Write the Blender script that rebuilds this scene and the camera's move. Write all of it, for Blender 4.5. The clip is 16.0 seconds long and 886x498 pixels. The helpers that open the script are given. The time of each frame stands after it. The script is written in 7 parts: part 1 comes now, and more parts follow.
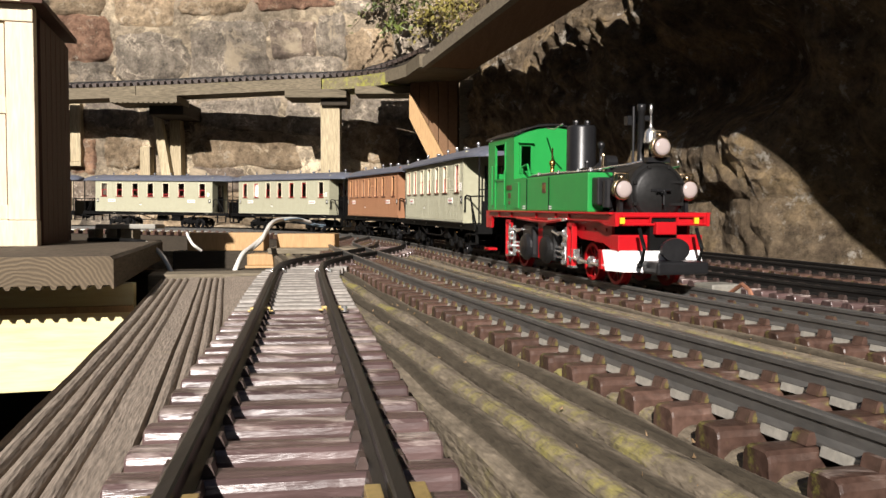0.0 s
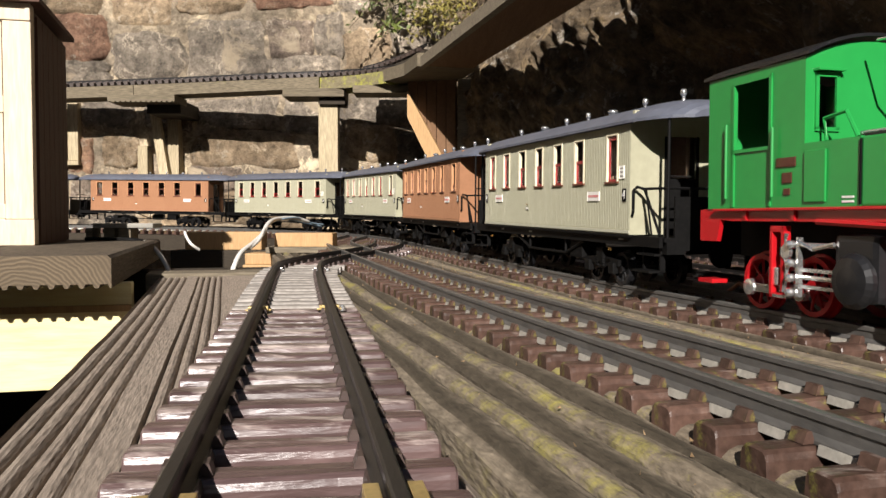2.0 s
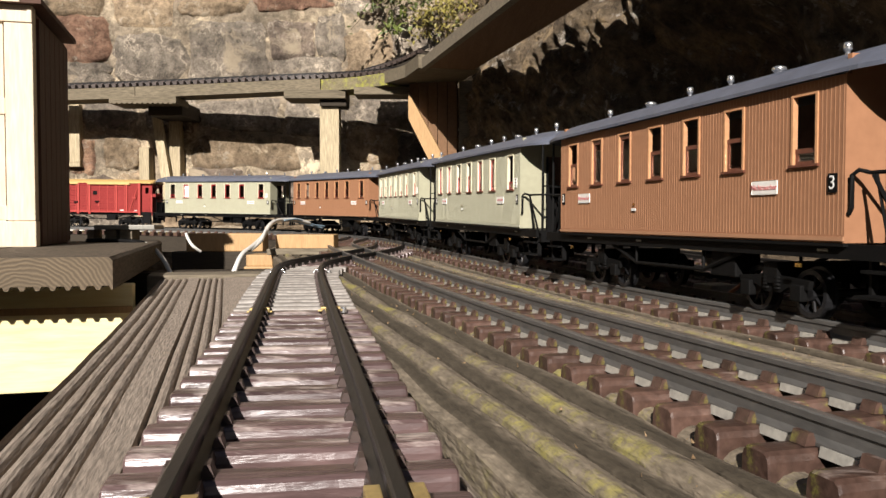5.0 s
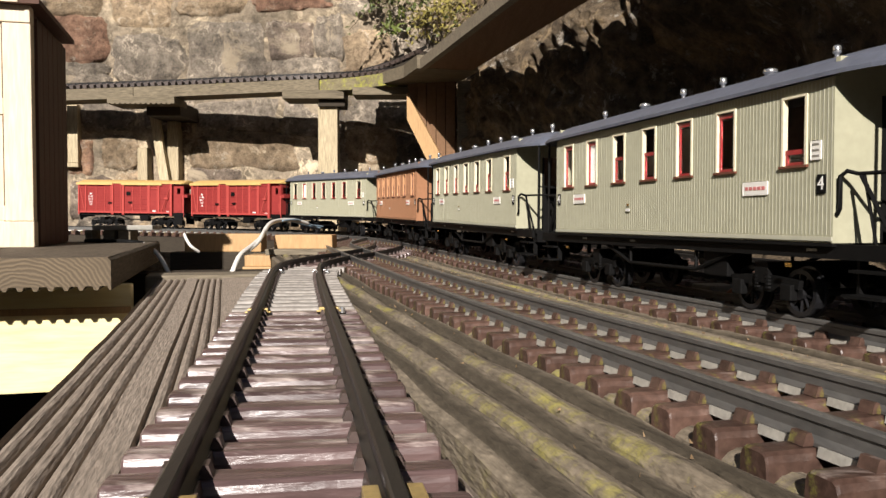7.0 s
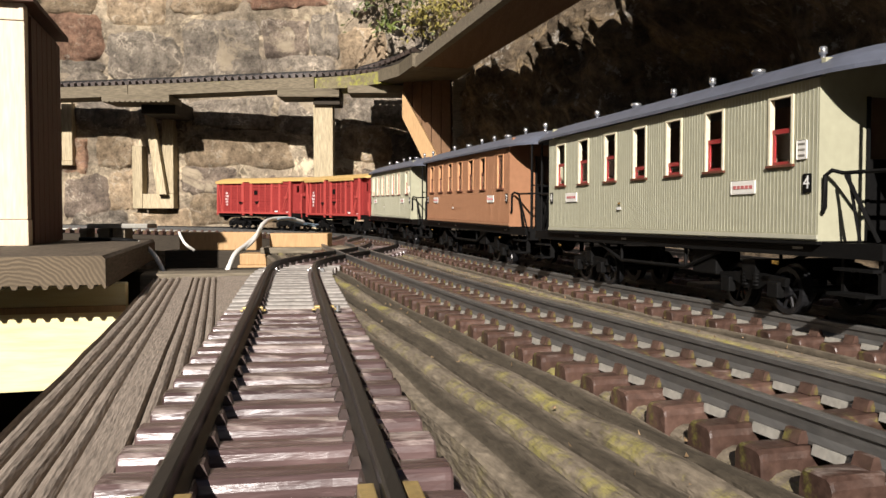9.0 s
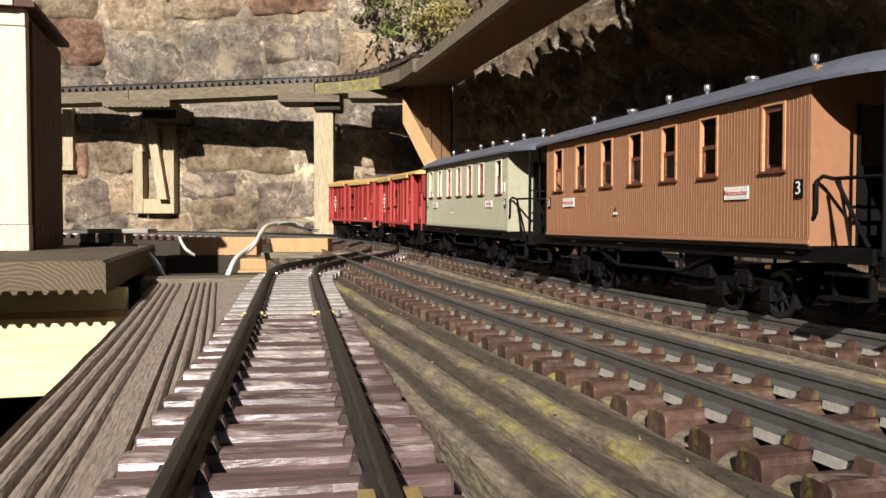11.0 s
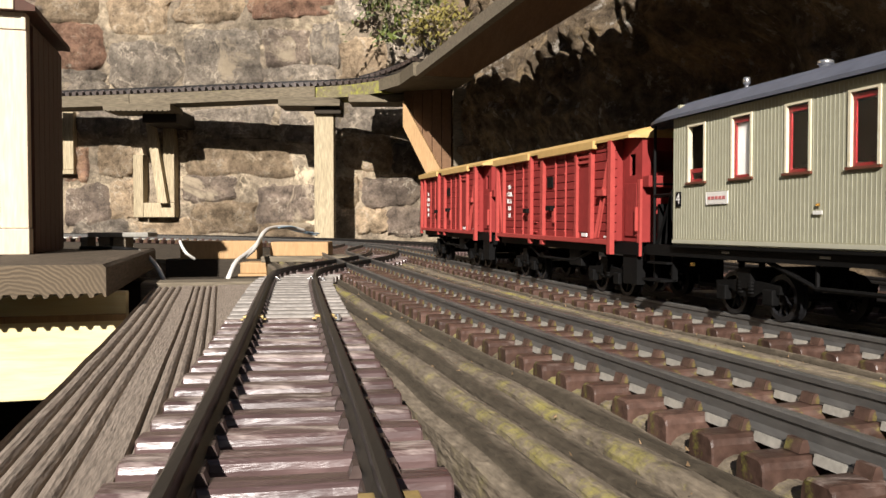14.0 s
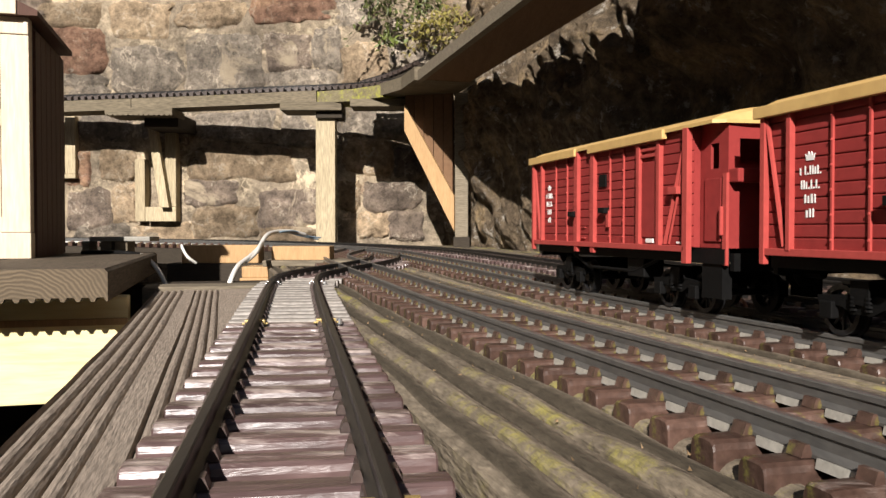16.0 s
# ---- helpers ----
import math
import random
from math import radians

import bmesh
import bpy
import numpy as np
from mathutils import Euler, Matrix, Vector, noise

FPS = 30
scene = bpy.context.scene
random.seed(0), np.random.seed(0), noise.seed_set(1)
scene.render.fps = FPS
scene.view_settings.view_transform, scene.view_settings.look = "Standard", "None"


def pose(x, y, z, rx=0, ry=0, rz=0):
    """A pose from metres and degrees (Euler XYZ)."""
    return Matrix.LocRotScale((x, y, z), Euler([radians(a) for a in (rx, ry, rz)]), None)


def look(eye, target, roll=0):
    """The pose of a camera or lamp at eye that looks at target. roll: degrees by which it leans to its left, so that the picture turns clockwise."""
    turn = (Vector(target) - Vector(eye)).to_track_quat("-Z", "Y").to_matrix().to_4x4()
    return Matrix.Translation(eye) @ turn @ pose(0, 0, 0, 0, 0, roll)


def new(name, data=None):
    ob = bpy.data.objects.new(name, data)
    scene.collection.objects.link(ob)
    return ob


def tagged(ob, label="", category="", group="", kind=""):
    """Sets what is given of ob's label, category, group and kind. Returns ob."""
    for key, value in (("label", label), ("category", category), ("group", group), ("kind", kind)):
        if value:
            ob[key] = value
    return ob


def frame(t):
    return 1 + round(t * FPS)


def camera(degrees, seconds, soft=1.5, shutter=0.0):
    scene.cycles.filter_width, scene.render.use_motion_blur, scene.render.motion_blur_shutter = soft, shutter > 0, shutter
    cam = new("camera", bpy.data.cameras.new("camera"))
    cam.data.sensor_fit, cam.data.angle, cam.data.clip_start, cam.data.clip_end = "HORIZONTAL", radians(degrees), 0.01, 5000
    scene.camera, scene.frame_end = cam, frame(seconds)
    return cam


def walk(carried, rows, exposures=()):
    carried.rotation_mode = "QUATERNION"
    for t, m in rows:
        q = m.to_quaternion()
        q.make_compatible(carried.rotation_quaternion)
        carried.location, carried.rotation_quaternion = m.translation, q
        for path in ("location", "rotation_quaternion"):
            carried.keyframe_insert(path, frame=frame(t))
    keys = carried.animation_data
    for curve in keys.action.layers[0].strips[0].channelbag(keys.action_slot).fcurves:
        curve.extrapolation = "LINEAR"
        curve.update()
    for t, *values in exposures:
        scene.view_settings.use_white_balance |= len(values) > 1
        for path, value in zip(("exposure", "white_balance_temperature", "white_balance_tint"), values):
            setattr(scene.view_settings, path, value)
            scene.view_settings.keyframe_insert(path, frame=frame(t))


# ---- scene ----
# World: x right, y away from the viewer, z up; z = 0 is the top of the timber deck. Track gauge 45 mm.
LENS = 56.8
EYE = (0.0, 0.0, 0.0745)
# seconds, turn to the right, tilt up (degrees)
AIM = [
 (0.0, -0.164, -0.073), (0.5, -0.113, -0.102), (1.0, 0.028, -0.102), (1.5, 0.034, -0.113), (2.0, -0.023, -0.135), (2.5, -0.062, -0.119), (3.0, -0.011, -0.073), (3.5, 0.04, -0.028), (4.0, -0.203, 0.006), (6.5, 0.068, -0.079), (7.0, -0.0, 0.0), (7.5, 0.096, -0.119), (8.0, 0.243, -0.186), (8.5, 0.322, -0.13), (9.0, 0.322, -0.113), (11.5, 0.294, 0.305), (12.0, 0.322, 0.333), (12.5, 0.271, 0.373), (13.0, 0.282, 0.412), (13.5, 0.26, 0.412), (14.0, 0.282, 0.497), (14.5, 0.457, 0.559), (15.0, 0.378, 0.638), (15.5, 0.271, 0.768), (16.0, 0.181, 0.79)
]
cam = camera(LENS, 16.0)
walk(cam, [(t, pose(EYE[0], EYE[1], EYE[2], 90 - 2.05 + up, 0, -turn)) for t, turn, up in AIM])
scene.view_settings.exposure = 0.72

# ---- daylight ----
SUN_WAY = Vector((0.13, 1.0, -0.52)).normalized()
world = bpy.data.worlds.new("sky")
scene.world = world
world.use_nodes = True
wn = world.node_tree
sky = wn.nodes.new("ShaderNodeTexSky")
sky.sky_type, sky.sun_disc = "NISHITA", False
sky.sun_elevation = math.asin(-SUN_WAY.z)
sky.sun_rotation = math.atan2(-SUN_WAY.x, -SUN_WAY.y)
bg = wn.nodes["Background"]
bg.inputs["Strength"].default_value = 0.03
wn.links.new(sky.outputs[0], bg.inputs["Color"])
sun_data = bpy.data.lights.new("sun", "SUN")
sun_data.energy, sun_data.angle, sun_data.color = 5.0, radians(0.53), (1.0, 0.93, 0.875)
sun = new("sun", sun_data)
sun.matrix_world = look((0, -3, 5), Vector((0, -3, 5)) + SUN_WAY)

# ---- small builders ----
def part(name, bm, mat, parent=None, label="", smooth=False):
    me = bpy.data.meshes.new(name)
    bm.normal_update()
    bm.to_mesh(me)
    bm.free()
    me.materials.append(mat)
    if smooth:
        for p in me.polygons:
            p.use_smooth = True
    ob = new(name, me)
    ob.parent = parent
    return tagged(ob, label)


def thing(name, label, category, group="", kind="", m=None):
    ob = new(name)
    ob.empty_display_size = 0.02
    if m is not None:
        ob.matrix_basis = m
    return tagged(ob, label, category, group, kind)


def bx(bm, x0, x1, y0, y1, z0, z1, bev=0.0):
    vs = [bm.verts.new((x, y, z)) for z in (z0, z1) for x, y in ((x0, y0), (x1, y0), (x1, y1), (x0, y1))]
    fs = [bm.faces.new([vs[i] for i in f]) for f in ((3, 2, 1, 0), (4, 5, 6, 7), (0, 1, 5, 4), (1, 2, 6, 5), (2, 3, 7, 6), (3, 0, 4, 7))]
    if bev:
        es = list({e for f in fs for e in f.edges})
        bmesh.ops.bevel(bm, geom=es, offset=bev, segments=2, profile=0.6, affect="EDGES")
    return vs


def box(*a, bev=0.0):
    bm = bmesh.new()
    bx(bm, *a, bev=bev)
    return bm


def tube(bm, p0, p1, r0, r1=None, n=10, caps=True):
    r1 = r0 if r1 is None else r1
    p0, p1 = Vector(p0), Vector(p1)
    q = (p1 - p0).to_track_quat("Z", "Y")
    ra, rb = [], []
    for i in range(n):
        a = 2 * math.pi * i / n
        d = q @ Vector((math.cos(a), math.sin(a), 0))
        ra.append(bm.verts.new(p0 + d * r0))
        rb.append(bm.verts.new(p1 + d * r1))
    for i in range(n):
        j = (i + 1) % n
        bm.faces.new((ra[i], ra[j], rb[j], rb[i]))
    if caps:
        bm.faces.new(ra[::-1])
        bm.faces.new(rb)


def lathe(bm, p, axis, prof, n=16):
    """prof: (distance along axis, radius), closed at both ends."""
    p, axis = Vector(p), Vector(axis).normalized()
    q = axis.to_track_quat("Z", "Y")
    rings = []
    for h, r in prof:
        c = p + axis * h
        rings.append([bm.verts.new(c + q @ Vector((math.cos(2 * math.pi * i / n), math.sin(2 * math.pi * i / n), 0)) * max(r, 1e-5)) for i in range(n)])
    for a, b in zip(rings, rings[1:]):
        for i in range(n):
            j = (i + 1) % n
            bm.faces.new((a[i], a[j], b[j], b[i]))
    bm.faces.new(rings[0][::-1])
    bm.faces.new(rings[-1])


def wire(bm, pts, r, n=6):
    pts = [Vector(p) for p in pts]
    rings = []
    for k, p in enumerate(pts):
        d = (pts[min(k + 1, len(pts) - 1)] - pts[max(k - 1, 0)]).normalized()
        q = d.to_track_quat("Z", "Y")
        rings.append([bm.verts.new(p + q @ Vector((math.cos(2 * math.pi * i / n), math.sin(2 * math.pi * i / n), 0)) * r) for i in range(n)])
    for a, b in zip(rings, rings[1:]):
        for i in range(n):
            j = (i + 1) % n
            bm.faces.new((a[i], a[j], b[j], b[i]))
    bm.faces.new(rings[0][::-1])
    bm.faces.new(rings[-1])


def extrude(bm, prof, place, depth_vec):
    """A flat outline (list of 3D points) pushed along depth_vec into a solid."""
    a = [bm.verts.new(p) for p in prof]
    b = [bm.verts.new(Vector(p) + Vector(depth_vec)) for p in prof]
    n = len(a)
    bm.faces.new(a[::-1])
    bm.faces.new(b)
    for i in range(n):
        j = (i + 1) % n
        bm.faces.new((a[i], a[j], b[j], b[i]))
    bmesh.ops.recalc_face_normals(bm, faces=bm.faces[:])


# ---- materials ----
def material(name, col, rough=0.6, metal=0.0, col2=None, scale=60.0, mix=0.5, bump=0.15, bscale=None, stretch=(1, 1, 1), coords="Object", spec=0.5, per_piece=0.0, fine=None, bdist=0.002):
    m = bpy.data.materials.new(name)
    m.use_nodes = True
    nt = m.node_tree
    b = nt.nodes["Principled BSDF"]
    b.inputs["Roughness"].default_value, b.inputs["Metallic"].default_value = rough, metal
    b.inputs["Specular IOR Level"].default_value = spec
    tc = nt.nodes.new("ShaderNodeTexCoord")
    mp = nt.nodes.new("ShaderNodeMapping")
    mp.inputs["Scale"].default_value = stretch
    nt.links.new(tc.outputs[coords], mp.inputs["Vector"])
    src = mp.outputs[0]
    info = nt.nodes.new("ShaderNodeObjectInfo")
    add = nt.nodes.new("ShaderNodeVectorMath")
    add.operation = "MULTIPLY_ADD"
    add.inputs[1].default_value = (1, 1, 1)
    sc = nt.nodes.new("ShaderNodeVectorMath")
    sc.operation = "SCALE"
    sc.inputs[0].default_value = (3.1, 7.7, 5.3)
    nt.links.new(info.outputs["Random"], sc.inputs["Scale"])
    nt.links.new(src, add.inputs[0])
    nt.links.new(sc.outputs[0], add.inputs[2])
    src = add.outputs[0]
    n1 = nt.nodes.new("ShaderNodeTexNoise")
    n1.inputs["Scale"].default_value, n1.inputs["Detail"].default_value, n1.inputs["Roughness"].default_value = scale, 6, 0.65
    n2 = nt.nodes.new("ShaderNodeTexNoise")
    n2.inputs["Scale"].default_value, n2.inputs["Detail"].default_value = scale * 5.3, 4
    nt.links.new(src, n1.inputs["Vector"])
    nt.links.new(src, n2.inputs["Vector"])
    ramp = nt.nodes.new("ShaderNodeValToRGB")
    ramp.color_ramp.elements[0].position, ramp.color_ramp.elements[1].position = 0.5 - 0.5 * mix, 0.5 + 0.5 * mix
    c2 = col2 or tuple(c * 0.75 for c in col)
    ramp.color_ramp.elements[0].color, ramp.color_ramp.elements[1].color = (*col, 1), (*c2, 1)
    nt.links.new(n1.outputs["Fac"], ramp.inputs[0])
    mul = nt.nodes.new("ShaderNodeMixRGB")
    mul.blend_type = "OVERLAY"
    mul.inputs[0].default_value = 0.35 if fine is None else fine
    nt.links.new(ramp.outputs[0], mul.inputs[1])
    nt.links.new(n2.outputs["Fac"], mul.inputs[2])
    out = mul.outputs[0]
    if per_piece:
        hsv = nt.nodes.new("ShaderNodeHueSaturation")
        mr = nt.nodes.new("ShaderNodeMapRange")
        mr.inputs["To Min"].default_value, mr.inputs["To Max"].default_value = 1 - per_piece, 1 + per_piece
        nt.links.new(info.outputs["Random"], mr.inputs["Value"])
        nt.links.new(mr.outputs[0], hsv.inputs["Value"])
        nt.links.new(out, hsv.inputs["Color"])
        out = hsv.outputs[0]
    nt.links.new(out, b.inputs["Base Color"])
    if bump:
        n3 = nt.nodes.new("ShaderNodeTexNoise")
        n3.inputs["Scale"].default_value, n3.inputs["Detail"].default_value = bscale or scale * 3, 7
        nt.links.new(src, n3.inputs["Vector"])
        bp = nt.nodes.new("ShaderNodeBump")
        bp.inputs["Strength"].default_value, bp.inputs["Distance"].default_value = bump, bdist
        nt.links.new(n3.outputs["Fac"], bp.inputs["Height"])
        nt.links.new(bp.outputs[0], b.inputs["Normal"])
    return m


def weathered(name, col, col2, moss, stretch, moss_cut=0.58, scale=30.0, bump=0.5, per_piece=0.12, moss_scale=9.0, rough=0.85, moss_stretch=(1, 1, 1)):
    """Old timber: grain drawn out along one axis, with moss or lichen on it in patches."""
    m = material(name, col, rough, 0, col2, scale, 0.7, bump, scale * 4, stretch, per_piece=per_piece, spec=0.25, fine=0.75)
    nt = m.node_tree
    b = nt.nodes["Principled BSDF"]
    link = b.inputs["Base Color"].links[0].from_socket
    tc = nt.nodes["Texture Coordinate"]
    nm = nt.nodes.new("ShaderNodeTexNoise")
    nm.inputs["Scale"].default_value, nm.inputs["Detail"].default_value, nm.inputs["Roughness"].default_value = moss_scale, 14, 0.82
    mm = nt.nodes.new("ShaderNodeMapping")
    mm.inputs["Scale"].default_value = moss_stretch
    nt.links.new(tc.outputs["Object"], mm.inputs["Vector"])
    nt.links.new(mm.outputs[0], nm.inputs["Vector"])
    rp = nt.nodes.new("ShaderNodeValToRGB")
    rp.color_ramp.elements[0].position, rp.color_ramp.elements[1].position = moss_cut, moss_cut + 0.12
    nt.links.new(nm.outputs["Fac"], rp.inputs[0])
    mx = nt.nodes.new("ShaderNodeMixRGB")
    mx.inputs[2].default_value = (*moss, 1)
    nt.links.new(rp.outputs[0], mx.inputs[0])
    nt.links.new(link, mx.inputs[1])
    nt.links.new(mx.outputs[0], b.inputs["Base Color"])
    return m


HEAD = 14.9
M_DECK = weathered("weathered_decking", (0.07, 0.056, 0.04), (0.26, 0.215, 0.155), (0.29, 0.26, 0.06), (2.5, 0.7, 2.5), 0.585, 40, 0.9, moss_scale=26, moss_stretch=(1, 0.3, 1))


def striped(m, pitch, dirt, moss, depth=0.8):
    """Dirt lying in the long grooves of a board and moss along their lips, broken up by noise."""
    nt = m.node_tree
    b = nt.nodes["Principled BSDF"]
    link = b.inputs["Base Color"].links[0].from_socket
    tc = nt.nodes["Texture Coordinate"]
    sep = nt.nodes.new("ShaderNodeSeparateXYZ")
    nt.links.new(tc.outputs["Object"], sep.inputs[0])
    nz = nt.nodes.new("ShaderNodeTexNoise")
    nz.inputs["Scale"].default_value, nz.inputs["Detail"].default_value, nz.inputs["Roughness"].default_value = 22, 10, 0.75
    nt.links.new(tc.outputs["Object"], nz.inputs["Vector"])
    w = nt.nodes.new("ShaderNodeMath")
    w.operation, w.inputs[1].default_value = "MULTIPLY", 2 * math.pi / pitch
    nt.links.new(sep.outputs["X"], w.inputs[0])
    ad = nt.nodes.new("ShaderNodeMath")
    ad.operation, ad.inputs[1].default_value = "MULTIPLY_ADD", 2.0
    nt.links.new(nz.outputs["Fac"], ad.inputs[0])
    nt.links.new(w.outputs[0], ad.inputs[2])
    sn = nt.nodes.new("ShaderNodeMath")
    sn.operation = "SINE"
    nt.links.new(ad.outputs[0], sn.inputs[0])
    f1 = nt.nodes.new("ShaderNodeMapRange")
    f1.inputs["From Min"].default_value, f1.inputs["From Max"].default_value, f1.inputs["To Max"].default_value = 0.25, 0.95, depth
    nt.links.new(sn.outputs[0], f1.inputs["Value"])
    m1 = nt.nodes.new("ShaderNodeMixRGB")
    m1.inputs[2].default_value = (*dirt, 1)
    nt.links.new(f1.outputs[0], m1.inputs[0])
    nt.links.new(link, m1.inputs[1])
    f2 = nt.nodes.new("ShaderNodeMapRange")
    f2.inputs["From Min"].default_value, f2.inputs["From Max"].default_value = -0.55, -0.95
    nt.links.new(sn.outputs[0], f2.inputs["Value"])
    n2 = nt.nodes.new("ShaderNodeTexNoise")
    n2.inputs["Scale"].default_value, n2.inputs["Detail"].default_value, n2.inputs["Roughness"].default_value = 7, 12, 0.85
    nt.links.new(tc.outputs["Object"], n2.inputs["Vector"])
    r2 = nt.nodes.new("ShaderNodeMapRange")
    r2.inputs["From Min"].default_value, r2.inputs["From Max"].default_value = 0.48, 0.60
    nt.links.new(n2.outputs["Fac"], r2.inputs["Value"])
    mu = nt.nodes.new("ShaderNodeMath")
    mu.operation = "MULTIPLY"
    nt.links.new(f2.outputs[0], mu.inputs[0])
    nt.links.new(r2.outputs[0], mu.inputs[1])
    m2 = nt.nodes.new("ShaderNodeMixRGB")
    m2.inputs[2].default_value = (*moss, 1)
    nt.links.new(mu.outputs[0], m2.inputs[0])
    nt.links.new(m1.outputs[0], m2.inputs[1])
    nt.links.new(m2.outputs[0], b.inputs["Base Color"])


striped(M_DECK, 0.026, (0.035, 0.028, 0.018), (0.33, 0.295, 0.07))
M_DECK_L = weathered("grey_decking", (0.21, 0.170, 0.135), (0.30, 0.250, 0.200), (0.32, 0.265, 0.16), (5, 0.5, 5), 0.60, 34, 0.6, moss_scale=14)
M_BEAM = weathered("grey_beam_timber", (0.12, 0.10, 0.07), (0.23, 0.195, 0.14), (0.16, 0.16, 0.04), (0.6, 6, 6), 0.64, 14, 0.5)
M_SHELF = weathered("shelf_timber", (0.10, 0.082, 0.056), (0.185, 0.155, 0.105), (0.2, 0.21, 0.03), (0.6, 6, 6), 0.61, 12, 0.5, moss_scale=5)
M_SHELF_MOSS = weathered("mossy_shelf_timber", (0.12, 0.10, 0.06), (0.22, 0.19, 0.11), (0.34, 0.34, 0.05), (0.6, 6, 6), 0.45, 12, 0.5, moss_scale=12)
M_NEWWOOD = material("new_pine", (0.36, 0.22, 0.10), 0.65, 0, (0.47, 0.30, 0.145), 18, 0.6, 0.2, 60, (6, 6, 0.6), spec=0.3)
M_POST = weathered("pale_post_timber", (0.34, 0.28, 0.175), (0.46, 0.385, 0.255), (0.25, 0.2, 0.09), (6, 6, 0.5), 0.66, 14, 0.4)
M_PLATFORM = weathered("dark_weathered_platform", (0.06, 0.046, 0.032), (0.125, 0.10, 0.072), (0.10, 0.09, 0.04), (6, 0.5, 6), 0.62, 16, 0.7)
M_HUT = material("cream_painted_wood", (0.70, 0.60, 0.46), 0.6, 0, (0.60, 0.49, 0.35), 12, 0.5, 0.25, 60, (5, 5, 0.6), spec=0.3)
# Darker than the cream front; used on side, back and roof.
M_HUT_DARK = material("dark_red_brown_wood", (0.10, 0.045, 0.03), 0.7, 0, (0.06, 0.03, 0.02), 20, 0.6, 0.3, 70, (5, 5, 0.6), spec=0.3)
M_PANEL = material("pale_yellow_board", (0.80, 0.70, 0.40), 0.6, 0, (0.72, 0.6, 0.3), 10, 0.5, 0.2, 50, (0.6, 5, 5), spec=0.3)
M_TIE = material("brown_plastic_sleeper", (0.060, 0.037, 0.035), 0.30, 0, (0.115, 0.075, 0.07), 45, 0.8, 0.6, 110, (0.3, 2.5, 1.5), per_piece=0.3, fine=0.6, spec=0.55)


def dust_and_glare(m, col, cut=0.35):
    """Pale dust lying on the upward faces in patches, with their glare put into the colour."""
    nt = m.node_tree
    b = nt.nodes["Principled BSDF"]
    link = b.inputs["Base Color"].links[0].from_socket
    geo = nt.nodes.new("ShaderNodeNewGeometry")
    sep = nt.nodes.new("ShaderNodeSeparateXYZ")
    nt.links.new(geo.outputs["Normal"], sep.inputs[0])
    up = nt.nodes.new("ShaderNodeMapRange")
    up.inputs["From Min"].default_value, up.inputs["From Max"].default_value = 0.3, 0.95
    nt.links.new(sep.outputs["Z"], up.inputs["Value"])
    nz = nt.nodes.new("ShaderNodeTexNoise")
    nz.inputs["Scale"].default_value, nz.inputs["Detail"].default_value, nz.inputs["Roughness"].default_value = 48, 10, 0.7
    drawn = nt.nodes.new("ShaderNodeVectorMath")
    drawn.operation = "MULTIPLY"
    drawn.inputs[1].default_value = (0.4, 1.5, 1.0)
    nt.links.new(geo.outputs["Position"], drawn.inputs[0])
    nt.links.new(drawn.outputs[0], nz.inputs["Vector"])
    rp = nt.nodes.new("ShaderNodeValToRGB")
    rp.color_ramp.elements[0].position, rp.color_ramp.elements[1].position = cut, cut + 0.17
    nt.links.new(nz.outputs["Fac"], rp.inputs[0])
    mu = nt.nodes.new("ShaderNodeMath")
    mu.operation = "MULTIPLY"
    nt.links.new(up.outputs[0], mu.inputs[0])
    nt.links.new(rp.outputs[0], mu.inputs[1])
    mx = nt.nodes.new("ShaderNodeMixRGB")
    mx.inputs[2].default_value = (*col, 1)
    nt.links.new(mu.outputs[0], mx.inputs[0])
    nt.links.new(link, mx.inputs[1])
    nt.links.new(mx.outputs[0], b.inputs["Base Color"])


# Dust plus the white glare of the sleeper tops, both in the colour.
dust_and_glare(M_TIE, (0.70, 0.60, 0.54), 0.495)
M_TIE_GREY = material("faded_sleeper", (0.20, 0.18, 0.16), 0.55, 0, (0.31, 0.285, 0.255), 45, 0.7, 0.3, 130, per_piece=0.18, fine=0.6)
M_TIE_MOSS = weathered("mossy_sleeper", (0.048, 0.026, 0.019), (0.092, 0.056, 0.043), (0.19, 0.185, 0.04), (1, 1, 1), 0.54, 60, 0.3, 0.3, 45, 0.36)
dust_and_glare(M_TIE_MOSS, (0.38, 0.31, 0.27), 0.58)
M_TIE_DARK = material("dark_brown_sleeper", (0.035, 0.025, 0.02), 0.5, 0, (0.07, 0.05, 0.04), 45, 0.7, 0.3, 130, per_piece=0.2, fine=0.6)
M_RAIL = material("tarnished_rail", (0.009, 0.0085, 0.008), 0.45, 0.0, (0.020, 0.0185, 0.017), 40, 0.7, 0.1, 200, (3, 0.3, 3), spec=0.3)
M_CLIP = material("rail_chair_plastic", (0.025, 0.017, 0.015), 0.5, 0, (0.09, 0.06, 0.05), 60, 0.6, 0.2)
M_BRASS = material("brass_joiner", (0.55, 0.42, 0.18), 0.45, 0.5, (0.36, 0.25, 0.09), 90, 0.6, 0.1)
# Lighter copies for rail and web: sun on their sides is in the colour.
M_RAIL_LIT = material("sunlit_grey_rail", (0.075, 0.072, 0.066), 0.45, 0.3, (0.15, 0.145, 0.135), 40, 0.7, 0.1, 200, (3, 0.3, 3))
M_WEB = material("sunlit_grey_web", (0.30, 0.285, 0.25), 0.4, 0.2, (0.48, 0.46, 0.40), 90, 0.6, 0.2)
M_LEADGREY = material("grey_metal_chair", (0.20, 0.19, 0.165), 0.5, 0.2, (0.28, 0.27, 0.23), 90, 0.6, 0.2)
